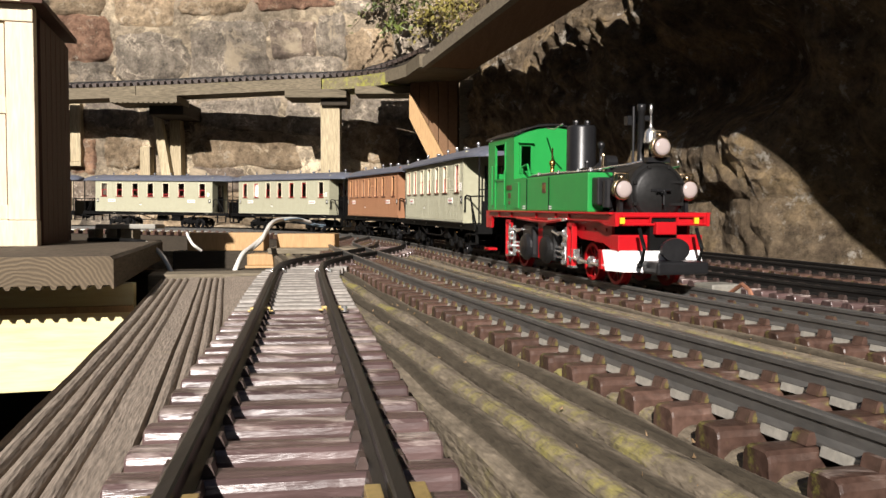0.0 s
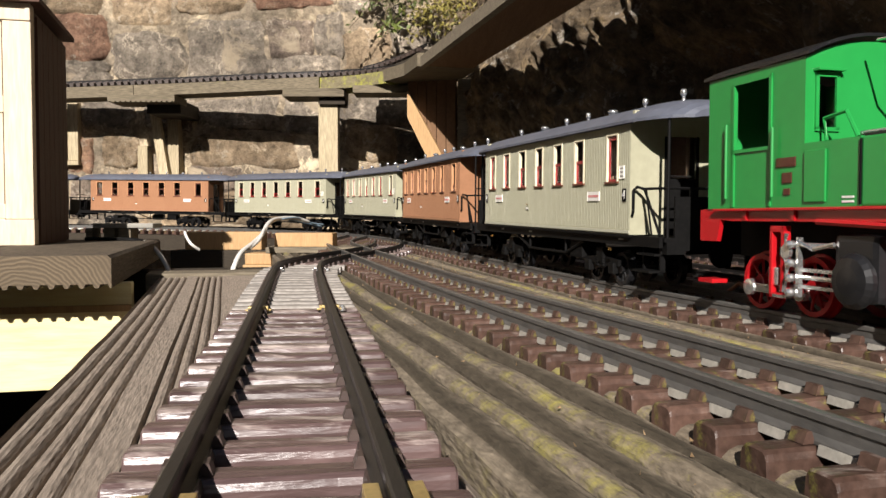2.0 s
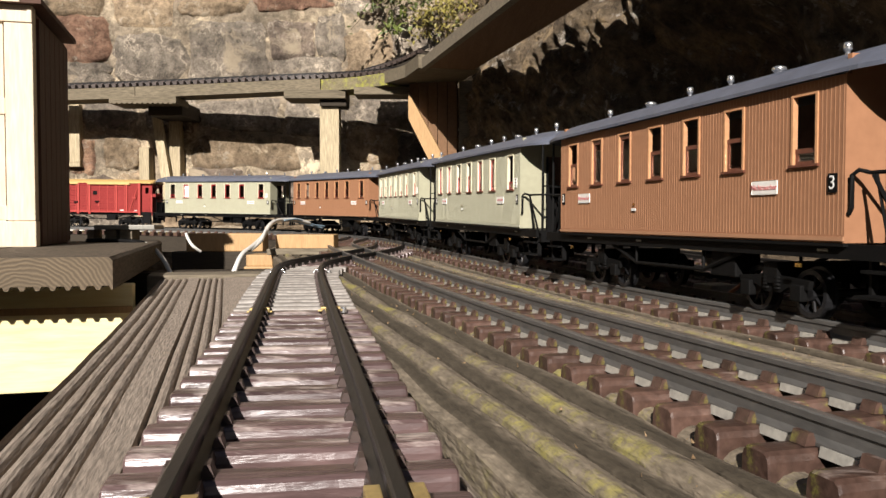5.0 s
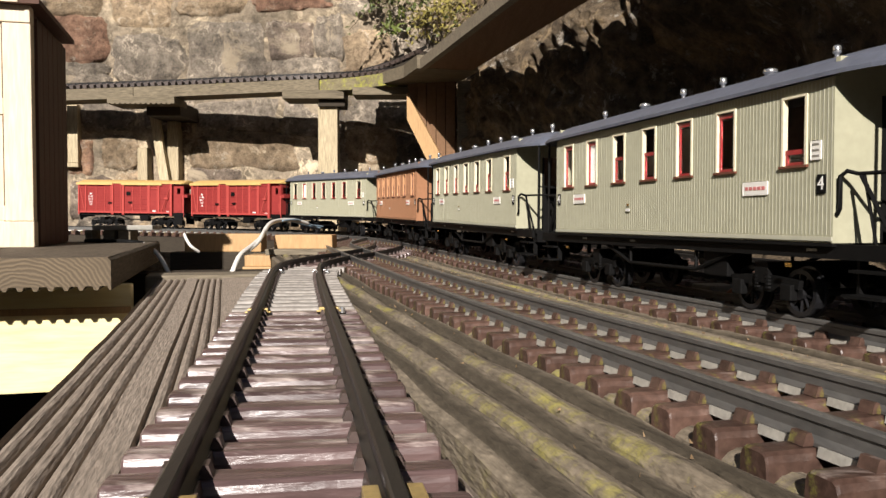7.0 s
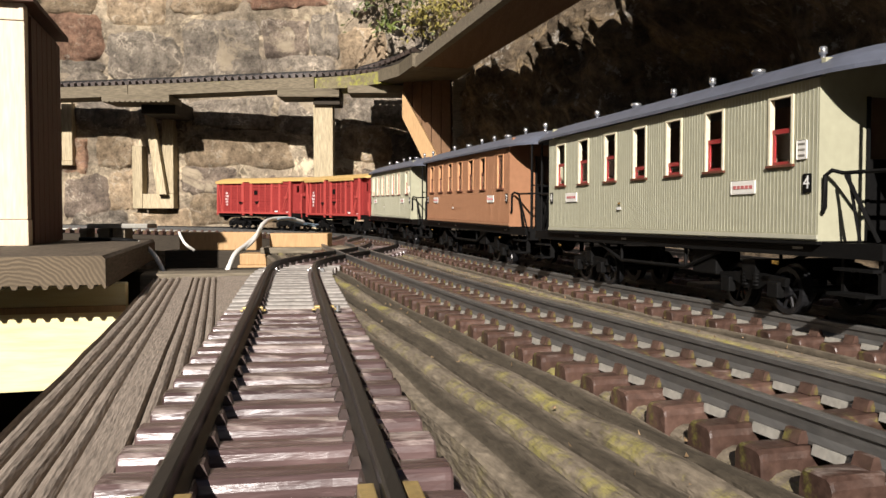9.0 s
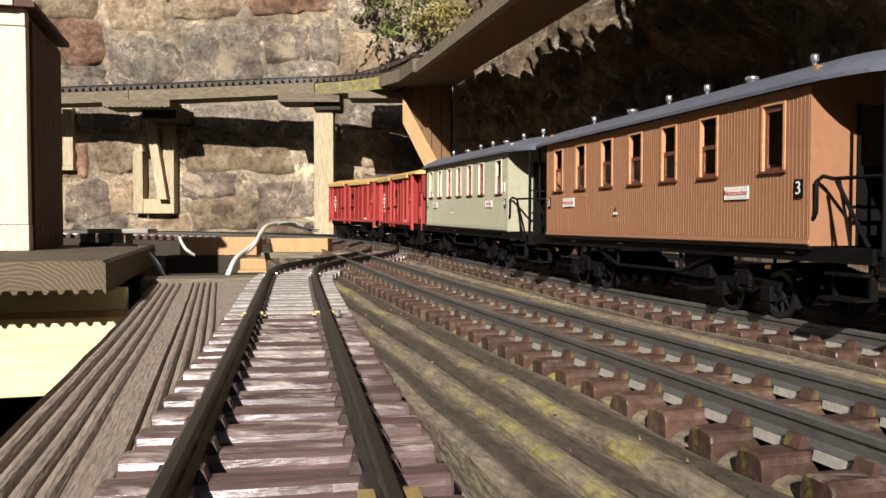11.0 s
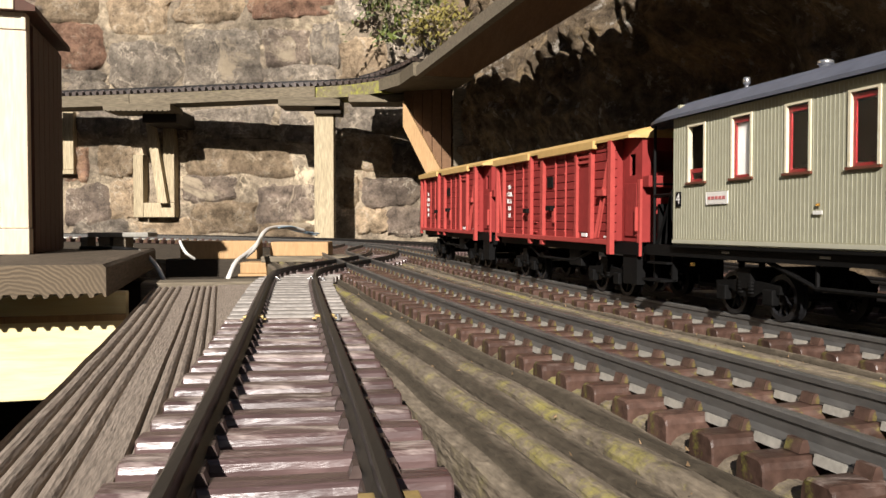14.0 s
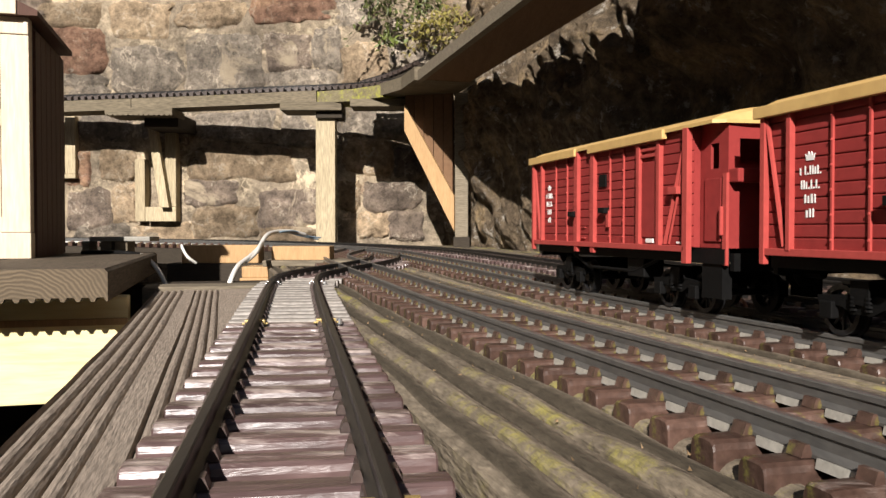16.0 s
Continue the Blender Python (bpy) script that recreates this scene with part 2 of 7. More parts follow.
M_STEEL = material("bright_steel", (0.78, 0.78, 0.77), 0.26, 0.88, (0.62, 0.62, 0.61), 90, 0.5, 0.03)
M_BLACK = material("black_underframe_paint", (0.0045, 0.0045, 0.0045), 0.6, 0, (0.008, 0.0077, 0.0074), 60, 0.6, 0.1, spec=0.08)
M_BLACKGLOSS = material("satin_black_paint", (0.008, 0.008, 0.009), 0.34, 0, (0.016, 0.016, 0.017), 60, 0.5, 0.04, spec=0.4)
M_SMOKEBOX = material("matt_black_smokebox", (0.008, 0.008, 0.008), 0.45, 0, (0.014, 0.0135, 0.013), 70, 0.6, 0.1, spec=0.25)
M_ROOF = material("slate_grey_roof", (0.085, 0.095, 0.125), 0.5, 0, (0.11, 0.12, 0.15), 14, 0.6, 0.08, 200)
M_GREYGREEN = material("grey_green_paint", (0.345, 0.335, 0.235), 0.72, 0, (0.37, 0.36, 0.255), 30, 0.5, 0.05, 300, fine=0.15, spec=0.15)
M_GREENBAT = material("light_batten_paint", (0.42, 0.41, 0.315), 0.72, 0, (0.45, 0.44, 0.34), 30, 0.5, 0.03, fine=0.15, spec=0.15)
M_BROWN = material("brown_paint", (0.29, 0.142, 0.075), 0.72, 0, (0.315, 0.158, 0.085), 30, 0.5, 0.05, 300, fine=0.15, spec=0.15)
M_BROWNBAT = material("light_brown_batten", (0.36, 0.19, 0.105), 0.72, 0, (0.385, 0.205, 0.115), 30, 0.5, 0.03, fine=0.15, spec=0.15)
M_SASHRED = material("red_window_sash", (0.30, 0.018, 0.02), 0.45, 0, (0.24, 0.016, 0.018), 60, 0.5, 0.03)
M_SASHBROWN = material("brown_window_sash", (0.14, 0.045, 0.025), 0.45, 0, (0.11, 0.035, 0.02), 60, 0.5, 0.03)
M_CREAM = material("cream_window_frame", (0.72, 0.66, 0.48), 0.5, 0, (0.66, 0.6, 0.43), 60, 0.5, 0.03)
M_TANFRAME = material("tan_window_frame", (0.52, 0.27, 0.13), 0.5, 0, (0.47, 0.24, 0.12), 60, 0.5, 0.03)
M_SIGN = material("white_sign_enamel", (0.82, 0.80, 0.74), 0.4, 0, (0.76, 0.74, 0.68), 50, 0.5, 0.0)
M_SIGNRED = material("red_lettering", (0.50, 0.13, 0.13), 0.5, 0, (0.55, 0.2, 0.19), 50, 0.5, 0.0)
M_WHITE = material("white_lettering", (0.8, 0.79, 0.75), 0.5, 0, (0.74, 0.73, 0.69), 50, 0.5, 0.0)
M_INTERIOR = material("dark_coach_interior", (0.13, 0.08, 0.05), 0.8, 0, (0.19, 0.12, 0.075), 40, 0.6, 0.1)
M_RED = material("red_van_paint", (0.235, 0.028, 0.026), 0.72, 0, (0.27, 0.038, 0.034), 25, 0.6, 0.08, 200, fine=0.2, spec=0.15)
M_REDPOST = material("lighter_red_ironwork", (0.40, 0.066, 0.056), 0.72, 0, (0.36, 0.056, 0.047), 40, 0.6, 0.06, fine=0.2, spec=0.15)
M_TAN = material("ochre_roof_board", (0.52, 0.33, 0.11), 0.55, 0, (0.58, 0.39, 0.15), 25, 0.6, 0.1, fine=0.2)
M_GREEN = material("bright_green_paint", (0.016, 0.25, 0.05), 0.32, 0, (0.018, 0.27, 0.055), 20, 0.5, 0.02, fine=0.1)
M_LOCORED = material("signal_red_paint", (0.44, 0.008, 0.013), 0.3, 0, (0.40, 0.008, 0.012), 30, 0.5, 0.03, fine=0.12)
M_PLATE = material("dark_red_number_plate", (0.075, 0.02, 0.012), 0.4, 0, (0.10, 0.03, 0.02), 90, 0.6, 0.05)
M_GOLD = material("polished_brass", (0.75, 0.5, 0.16), 0.25, 1.0, (0.65, 0.42, 0.12), 60, 0.5, 0.03)
M_LAMPRIM = material("lamp_rim_nickel", (0.55, 0.42, 0.28), 0.25, 1.0, (0.45, 0.35, 0.22), 60, 0.5, 0.02)
M_CABLE_W = material("white_cable_sleeve", (0.75, 0.73, 0.68), 0.45, 0, (0.66, 0.64, 0.58), 60, 0.5, 0.05)
M_CABLE_B = material("pale_blue_cable", (0.30, 0.42, 0.52), 0.45, 0, (0.26, 0.38, 0.48), 60, 0.5, 0.03)
M_DARKWOOD = material("dark_beam_wood", (0.03, 0.024, 0.018), 0.8, 0, (0.05, 0.04, 0.028), 20, 0.6, 0.4, 70, (0.6, 5, 5), spec=0.2)
M_SOIL = material("dark_soil_ground", (0.035, 0.028, 0.02), 0.95, 0, (0.06, 0.048, 0.032), 8, 0.6, 0.5, 40, spec=0.1)

M_GLASS = bpy.data.materials.new("window_glass")
M_GLASS.use_nodes = True
_g = M_GLASS.node_tree.nodes["Principled BSDF"]
_g.inputs["Base Color"].default_value = (0.9, 0.92, 0.92, 1)
_g.inputs["Roughness"].default_value = 0.03
_g.inputs["Transmission Weight"].default_value = 1.0
_g.inputs["IOR"].default_value = 1.15
M_LAMP = bpy.data.materials.new("lit_headlamp_lens")
M_LAMP.use_nodes = True
_g = M_LAMP.node_tree.nodes["Principled BSDF"]
_g.inputs["Base Color"].default_value = (0.30, 0.25, 0.235, 1)
_g.inputs["Roughness"].default_value = 0.12
_g.inputs["Emission Color"].default_value = (1.0, 0.83, 0.76, 1)
_g.inputs["Emission Strength"].default_value = 0.1
M_AMBER = bpy.data.materials.new("amber_marker_lens")
M_AMBER.use_nodes = True
_g = M_AMBER.node_tree.nodes["Principled BSDF"]
_g.inputs["Base Color"].default_value = (0.9, 0.5, 0.03, 1)
_g.inputs["Roughness"].default_value = 0.2


def stone_material(name, cols, scale=7.0, bump=1.0, rough=0.9, lichen=(0.58, 0.51, 0.40), lichen_cut=0.60, veins=0.5, smear=None, smear_cut=0.56):
    m = bpy.data.materials.new(name)
    m.use_nodes = True
    nt = m.node_tree
    b = nt.nodes["Principled BSDF"]
    b.inputs["Roughness"].default_value, b.inputs["Specular IOR Level"].default_value = rough, 0.2
    info = nt.nodes.new("ShaderNodeObjectInfo")
    n1 = nt.nodes.new("ShaderNodeTexNoise")
    n1.inputs["Scale"].default_value, n1.inputs["Detail"].default_value, n1.inputs["Roughness"].default_value = scale, 8, 0.7
    n2 = nt.nodes.new("ShaderNodeTexNoise")
    n2.inputs["Scale"].default_value, n2.inputs["Detail"].default_value, n2.inputs["Roughness"].default_value = scale * 3.7, 12, 0.85
    n3 = nt.nodes.new("ShaderNodeTexNoise")
    n3.inputs["Scale"].default_value, n3.inputs["Detail"].default_value, n3.inputs["Roughness"].default_value = scale * 2.1, 9, 0.8
    geo = nt.nodes.new("ShaderNodeNewGeometry")
    for n in (n1, n2, n3):
        nt.links.new(geo.outputs["Position"], n.inputs["Vector"])
    rp = nt.nodes.new("ShaderNodeValToRGB")
    els = rp.color_ramp.elements
    els[0].position, els[1].position = 0.3, 0.72
    els[0].color, els[1].color = (*cols[0], 1), (*cols[-1], 1)
    for i, c in enumerate(cols[1:-1]):
        e = els.new(0.3 + 0.42 * (i + 1) / (len(cols) - 1))
        e.color = (*c, 1)
    nt.links.new(n1.outputs["Fac"], rp.inputs[0])
    ov = nt.nodes.new("ShaderNodeMixRGB")
    ov.blend_type, ov.inputs[0].default_value = "OVERLAY", 1.0
    nt.links.new(rp.outputs[0], ov.inputs[1])
    st = nt.nodes.new("ShaderNodeMapRange")
    st.inputs["From Min"].default_value, st.inputs["From Max"].default_value = 0.3, 0.7
    nt.links.new(n2.outputs["Fac"], st.inputs["Value"])
    nt.links.new(st.outputs[0], ov.inputs[2])
    lr = nt.nodes.new("ShaderNodeValToRGB")
    lr.color_ramp.elements[0].position, lr.color_ramp.elements[1].position = lichen_cut, lichen_cut + 0.06
    nt.links.new(n3.outputs["Fac"], lr.inputs[0])
    mx = nt.nodes.new("ShaderNodeMixRGB")
    mx.inputs[2].default_value = (*lichen, 1)
    nt.links.new(lr.outputs[0], mx.inputs[0])
    nt.links.new(ov.outputs[0], mx.inputs[1])
    # pale veins and dark cracks wander over the face
    n4 = nt.nodes.new("ShaderNodeTexNoise")
    n4.inputs["Scale"].default_value, n4.inputs["Detail"].default_value, n4.inputs["Roughness"].default_value = scale * 1.1, 8, 0.6
    nt.links.new(geo.outputs["Position"], n4.inputs["Vector"])
    vr = nt.nodes.new("ShaderNodeValToRGB")
    vr.color_ramp.elements[0].position, vr.color_ramp.elements[1].position = 0.485, 0.515
    vr.color_ramp.elements[0].color, vr.color_ramp.elements[1].color = (0, 0, 0, 1), (0, 0, 0, 1)
    vr.color_ramp.elements.new(0.5).color = (1, 1, 1, 1)
    nt.links.new(n4.outputs["Fac"], vr.inputs[0])
    vm = nt.nodes.new("ShaderNodeMath")
    vm.operation = "MULTIPLY"
    nt.links.new(vr.outputs[0], vm.inputs[0])
    gate = nt.nodes.new("ShaderNodeMapRange")
    gate.inputs["From Min"].default_value, gate.inputs["From Max"].default_value, gate.inputs["To Max"].default_value = 0.45, 0.6, veins
    nt.links.new(n1.outputs["Fac"], gate.inputs["Value"])
    nt.links.new(gate.outputs[0], vm.inputs[1])
    mv = nt.nodes.new("ShaderNodeMixRGB")
    mv.inputs[2].default_value = (*[min(1.0, c * 1.15) for c in lichen], 1)
    nt.links.new(vm.outputs[0], mv.inputs[0])
    nt.links.new(mx.outputs[0], mv.inputs[1])
    hsv = nt.nodes.new("ShaderNodeHueSaturation")
    mr = nt.nodes.new("ShaderNodeMapRange")
    mr.inputs["To Min"].default_value, mr.inputs["To Max"].default_value = 0.7, 1.3
    nt.links.new(info.outputs["Random"], mr.inputs["Value"])
    nt.links.new(mr.outputs[0], hsv.inputs["Value"])
    nt.links.new(mv.outputs[0], hsv.inputs["Color"])
    last = hsv.outputs[0]
    if smear:
        # old mortar smeared over the faces, and dark weathering streaks across the whole wall
        n5 = nt.nodes.new("ShaderNodeTexNoise")
        n5.inputs["Scale"].default_value, n5.inputs["Detail"].default_value, n5.inputs["Roughness"].default_value = 5.5, 13, 0.72
        n5.inputs["Distortion"].default_value = 0.6
        nt.links.new(geo.outputs["Position"], n5.inputs["Vector"])
        r5 = nt.nodes.new("ShaderNodeValToRGB")
        r5.color_ramp.elements[0].position, r5.color_ramp.elements[1].position = smear_cut, smear_cut + 0.05
        nt.links.new(n5.outputs["Fac"], r5.inputs[0])
        m5 = nt.nodes.new("ShaderNodeMixRGB")
        m5.inputs[2].default_value = (*smear, 1)
        nt.links.new(r5.outputs[0], m5.inputs[0])
        nt.links.new(last, m5.inputs[1])
        n6 = nt.nodes.new("ShaderNodeTexNoise")
        n6.inputs["Scale"].default_value, n6.inputs["Detail"].default_value, n6.inputs["Roughness"].default_value = 2.6, 9, 0.7
        nt.links.new(geo.outputs["Position"], n6.inputs["Vector"])
        r6 = nt.nodes.new("ShaderNodeMapRange")
        r6.inputs["From Min"].default_value, r6.inputs["From Max"].default_value = 0.38, 0.62
        r6.inputs["To Min"].default_value, r6.inputs["To Max"].default_value = 0.62, 1.18
        nt.links.new(n6.outputs["Fac"], r6.inputs["Value"])
        m6 = nt.nodes.new("ShaderNodeVectorMath")
        m6.operation = "SCALE"
        nt.links.new(m5.outputs[0], m6.inputs[0])
        nt.links.new(r6.outputs[0], m6.inputs["Scale"])
        last = m6.outputs[0]
    nt.links.new(last, b.inputs["Base Color"])
    bp = nt.nodes.new("ShaderNodeBump")
    bp.inputs["Strength"].default_value, bp.inputs["Distance"].default_value = bump, 0.016
    nt.links.new(n2.outputs["Fac"], bp.inputs["Height"])
    nt.links.new(bp.outputs[0], b.inputs["Normal"])
    return m


SMEAR = (0.50, 0.41, 0.29)
M_STONE = stone_material("grey_brown_wall_stone", [(0.18, 0.15, 0.12), (0.30, 0.255, 0.20), (0.45, 0.37, 0.285)], 9, lichen=(0.74, 0.63, 0.48), lichen_cut=0.60, veins=1.0, smear=SMEAR, smear_cut=0.57)
M_STONE_RED = stone_material("reddish_sandstone", [(0.16, 0.092, 0.062), (0.28, 0.165, 0.11), (0.46, 0.30, 0.18)], 9, lichen_cut=0.61, smear=SMEAR, smear_cut=0.60)
M_STONE_DARK = stone_material("dark_slate_stone", [(0.12, 0.094, 0.075), (0.21, 0.165, 0.128), (0.35, 0.275, 0.20)], 9, lichen_cut=0.61, veins=1.0, smear=SMEAR, smear_cut=0.58)
M_STONE_TAN = stone_material("tan_wall_stone", [(0.24, 0.175, 0.11), (0.38, 0.285, 0.185), (0.55, 0.42, 0.27)], 9, lichen_cut=0.61, veins=0.9, smear=SMEAR, smear_cut=0.58)
M_MORTAR = stone_material("crumbling_lime_mortar", [(0.28, 0.23, 0.17), (0.43, 0.35, 0.25), (0.62, 0.50, 0.34)], 6, 1.0, lichen=(0.80, 0.66, 0.46), lichen_cut=0.56, veins=1.0, smear=(0.82, 0.67, 0.46), smear_cut=0.57)
M_ROCK = stone_material("brown_ochre_rock", [(0.07, 0.052, 0.036), (0.24, 0.18, 0.115), (0.50, 0.36, 0.19)], 11, 1.0, lichen=(0.55, 0.50, 0.42), lichen_cut=0.56, veins=0.25)
M_LEAF = material("green_shrub_leaf", (0.07, 0.10, 0.02), 0.5, 0, (0.14, 0.16, 0.035), 40, 0.6, 0.05, per_piece=0.3)
M_TWIG = material("brown_twig", (0.12, 0.085, 0.05), 0.8, 0, (0.17, 0.13, 0.08), 80, 0.6, 0.2)
M_MOSS = material("yellow_green_moss", (0.13, 0.13, 0.02), 0.95, 0, (0.22, 0.20, 0.05), 30, 0.6, 0.6, 150)

# ---- the main line: a straight, then a curve of 0.96 m radius, climbing gently away from the viewer ----
P0X, P0Y, PA, PR, PB = -0.0701, 1.5764, 0.2593, 0.9617, 1.5708
RAIL_Z, GRADE, GRADE_S = 0.020, 0.0156, 0.909
SPEED, START, PITCH = 0.2281, 0.3473, 0.4628


def main_line(s):
    """Point on the centre line, metres past the end of the curve, with the heading from -y towards +x."""
    z = RAIL_Z + GRADE * max(0.0, GRADE_S - s)
    if s >= 0:
        return Vector((P0X + s * math.sin(PA), P0Y - s * math.cos(PA), z)), PA
    phi = min(-s / PR, PB - PA)
    th = PA + phi
    p = Vector((P0X - PR * (math.cos(PA) - math.cos(th)), P0Y + PR * (math.sin(th) - math.sin(PA)), z))
    rest = -s - PR * (PB - PA)
    if rest > 0:
        p += Vector((-math.sin(PB), math.cos(PB), 0)) * rest
    return p, th


# ---- ground, deck and walls ----
def spin(x, y, z=0.0):
    """From deck axes (y along the planks) to the world."""
    a = radians(HEAD)
    return Vector((x * math.cos(a) - y * math.sin(a), x * math.sin(a) + y * math.cos(a), z))


def deck_z(y):
    return GRADE * max(0.0, y - 0.633)


bm = bmesh.new()
bx(bm, -30, 30, -30, 30, -1.05, -1.0)
tagged(part("ground", bm, M_SOIL), "dark bare soil far below the raised railway deck", "ground", kind="structure")

deck = thing("deck", "raised timber deck of grooved weathered boards", "deck", kind="structure", m=pose(0, 0, 0, 0, 0, HEAD))


def plank(x0, w, y0, y1, mat, grooves, thick=0.028, lift=0.0, wob=0.0012, deep=0.005):
    """One decking board along y with rounded ribs; it follows the slope of the deck."""
    pts = [(x0, -thick), (x0 + w, -thick), (x0 + w, -0.002)]
    for g0, n, pit in grooves[::-1]:
        pts.append((x0 + g0 + n * pit + 0.001, 0.0))
        for i in range(n - 1, -1, -1):
            c = x0 + g0 + (i + 0.5) * pit
            for k in range(7):
                a = math.pi * k / 6
                pts.append((c + pit * 0.47 * math.cos(a), -deep + deep * math.sin(a) ** 0.8))
        pts.append((x0 + g0 - 0.001, 0.0))
    pts.append((x0, -0.002))
    bm = bmesh.new()
    rings = []
    n = max(2, int((y1 - y0) / 0.03))
    for j in range(n + 1):
        y = y0 + (y1 - y0) * j / n
        dz = deck_z(y) + lift
        rings.append([bm.verts.new((px + 0.0004 * noise.noise((px * 40, y * 9, 1.0)), y,
                                    pz + dz + (wob * noise.noise((px * 60, y * 14, 3.0)) if pz > -0.02 else 0))) for px, pz in pts])
    for a, b in zip(rings, rings[1:]):
        for i in range(len(pts)):
            k = (i + 1) % len(pts)
            bm.faces.new((a[i], a[k], b[k], b[i]))
    bm.faces.new(rings[0])
    bm.faces.new(rings[-1][::-1])
    bmesh.ops.recalc_face_normals(bm, faces=bm.faces[:])
    return part("plank", bm, mat, deck)


GR = [(0.002, 4, 0.0073), (0.045, 4, 0.0064), (0.110, 4, 0.0070)]
GR2 = [(0.006, 10, 0.013)]
plank(-0.075, 0.142, -0.35, 1.0, M_DECK_L, GR, wob=0.0008, deep=0.0042)
for k in range(1, 6):
    plank(-0.075 + 0.146 * k, 0.142, -0.35 - 0.02 * (k % 2), 1.55 if k == 1 else 2.3, M_DECK, GR2, lift=0.0062, wob=0.0022, deep=0.005)
for y in (-0.1, 0.45, 0.93):
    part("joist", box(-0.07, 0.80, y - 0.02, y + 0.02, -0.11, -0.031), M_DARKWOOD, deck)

# curved bed under the far line
bed = thing("track_bed", "dark timber bed carrying the curve along the wall", "track bed", kind="structure")
bm = bmesh.new()
prev = None
CX, CY = P0X - PR * math.cos(PA), P0Y - PR * math.sin(PA)
for i in range(41):
    s = 0.0 - 2.2 * i / 40
    p, th = main_line(s)
    side = Vector((-math.cos(th), -math.sin(th), 0))
    z = p.z - RAIL_Z - 0.001
    a, b = p + side * 0.075, p - side * 0.30
    row = [bm.verts.new((q.x, q.y, h)) for q, h in ((a, z), (b, z), (b, z - 0.04), (a, z - 0.04))]
    if prev:
        for k in range(4):
            bm.faces.new((prev[k], prev[(k + 1) % 4], row[(k + 1) % 4], row[k]))
    else:
        bm.faces.new(row)
    prev = row
bm.faces.new(prev[::-1])
bmesh.ops.recalc_face_normals(bm, faces=bm.faces[:])
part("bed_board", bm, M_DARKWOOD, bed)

# back wall: rough mortar with stones standing proud
WALL_Y = 2.69
PXM = WALL_Y / 1450.0


def wall_xz(px, py):
    return (px - 784) * PXM, EYE[2] + (389 - py) * PXM


def rough_sheet(x0, x1, z0, z1, step, amp, seed, place):
    bm = bmesh.new()
    nx, nz = int((x1 - x0) / step), int((z1 - z0) / step)
    grid = []
    for j in range(nz + 1):
        row = []
        for i in range(nx + 1):
            u, v = x0 + (x1 - x0) * i / nx, z0 + (z1 - z0) * j / nz
            d = amp * (noise.fractal((u * 6, v * 6, seed), 1.0, 2.0, 5))
            row.append(bm.verts.new(place(u, v, d)))
        grid.append(row)
    for j in range(nz):
        for i in range(nx):
            bm.faces.new((grid[j][i], grid[j][i + 1], grid[j + 1][i + 1], grid[j + 1][i]))
    return bm


wall_back = thing("wall_back", "old rubble stone wall with pale crumbling mortar", "stone wall", kind="structure")
bm = rough_sheet(-3.6, 0.6, -1.0, 2.4, 0.022, 0.012, 4.0, lambda u, v, d: (u, WALL_Y - d, v))
part("mortar_face", bm, M_MORTAR, wall_back, smooth=True)
part("wall_core", box(-3.6, 1.0, WALL_Y + 0.02, WALL_Y + 0.4, -1.0, 2.38), M_STONE_DARK, wall_back)
# right rock face, rough and undercut
wall_right = thing("wall_right", "rough brown and ochre rock face beside the tracks", "rock wall", kind="structure")
RX = 0.785


def ease(a, b, v):
    t = min(1.0, max(0.0, (v - a) / (b - a)))
    return t * t * (3 - 2 * t)


def rock_place(u, v, d):
    big = noise.fractal((u * 2.1, v * 2.6, 9.0), 1.0, 2.0, 3)
    k = ease(0.0, 0.40, v)
    foot = RX - 0.075 * min(1.0, max(0.0, (u - 1.1) / 1.1))
    x = foot + (0.665 - foot) * k + 0.030 * big * (0.5 if v > 0.3 else 1.0) + 0.8 * d
    x += 0.07 * (abs(noise.noise((u * 19, v * 17, 2.0))) - 0.2) * math.exp(-((v - 0.42) / 0.10) ** 2)
    # broken facets, coarse and fine
    facet = 0.030 * abs(noise.noise((u * 9, v * 7, 5.0))) + 0.020 * abs(noise.noise((u * 24, v * 21, 8.0)))
    x -= facet
    # a stretch where a ledge overhangs a hollow and a rough foot
    lip = 0.118 + 0.016 * noise.noise((u * 14, 3.0, 1.0))
    swell = 0.012 * noise.noise((u * 6, v * 5, 12.0))
    ledge = 0.676 + 0.10 * ease(0.175, 0.27, v) - 0.030 * (1 - ease(lip - 0.01, lip + 0.01, v)) * ease(-0.25, 0.03, 0.03 - v) + 0.036 * (1 - ease(lip - 0.014, lip + 0.008, v))
    k = math.exp(-((u - 1.10) / 0.21) ** 6) * (1 - ease(0.30, 0.40, v))
    x += (ledge + swell - 0.8 * facet + 0.4 * d - x) * k
    if v > 0.44:
        x += min(0.10, 0.5 * (v - 0.44))
    return spin(x, u, v)


bm = rough_sheet(-0.9, 2.75, -0.4, 2.4, 0.0125, 0.045, 17.0, lambda u, v, d: rock_place(u, v, d))
bmesh.ops.reverse_faces(bm, faces=bm.faces[:])
part("rock_face", bm, M_ROCK, wall_right)
bm = bmesh.new()
vs = [spin(1.0, -0.9), spin(1.0, 2.75), spin(1.5, 2.75), spin(1.5, -0.9)]
extrude(bm, [(p.x, p.y, -1.0) for p in vs], None, (0, 0, 3.4))
part("rock_core", bm, M_STONE_DARK, wall_right)

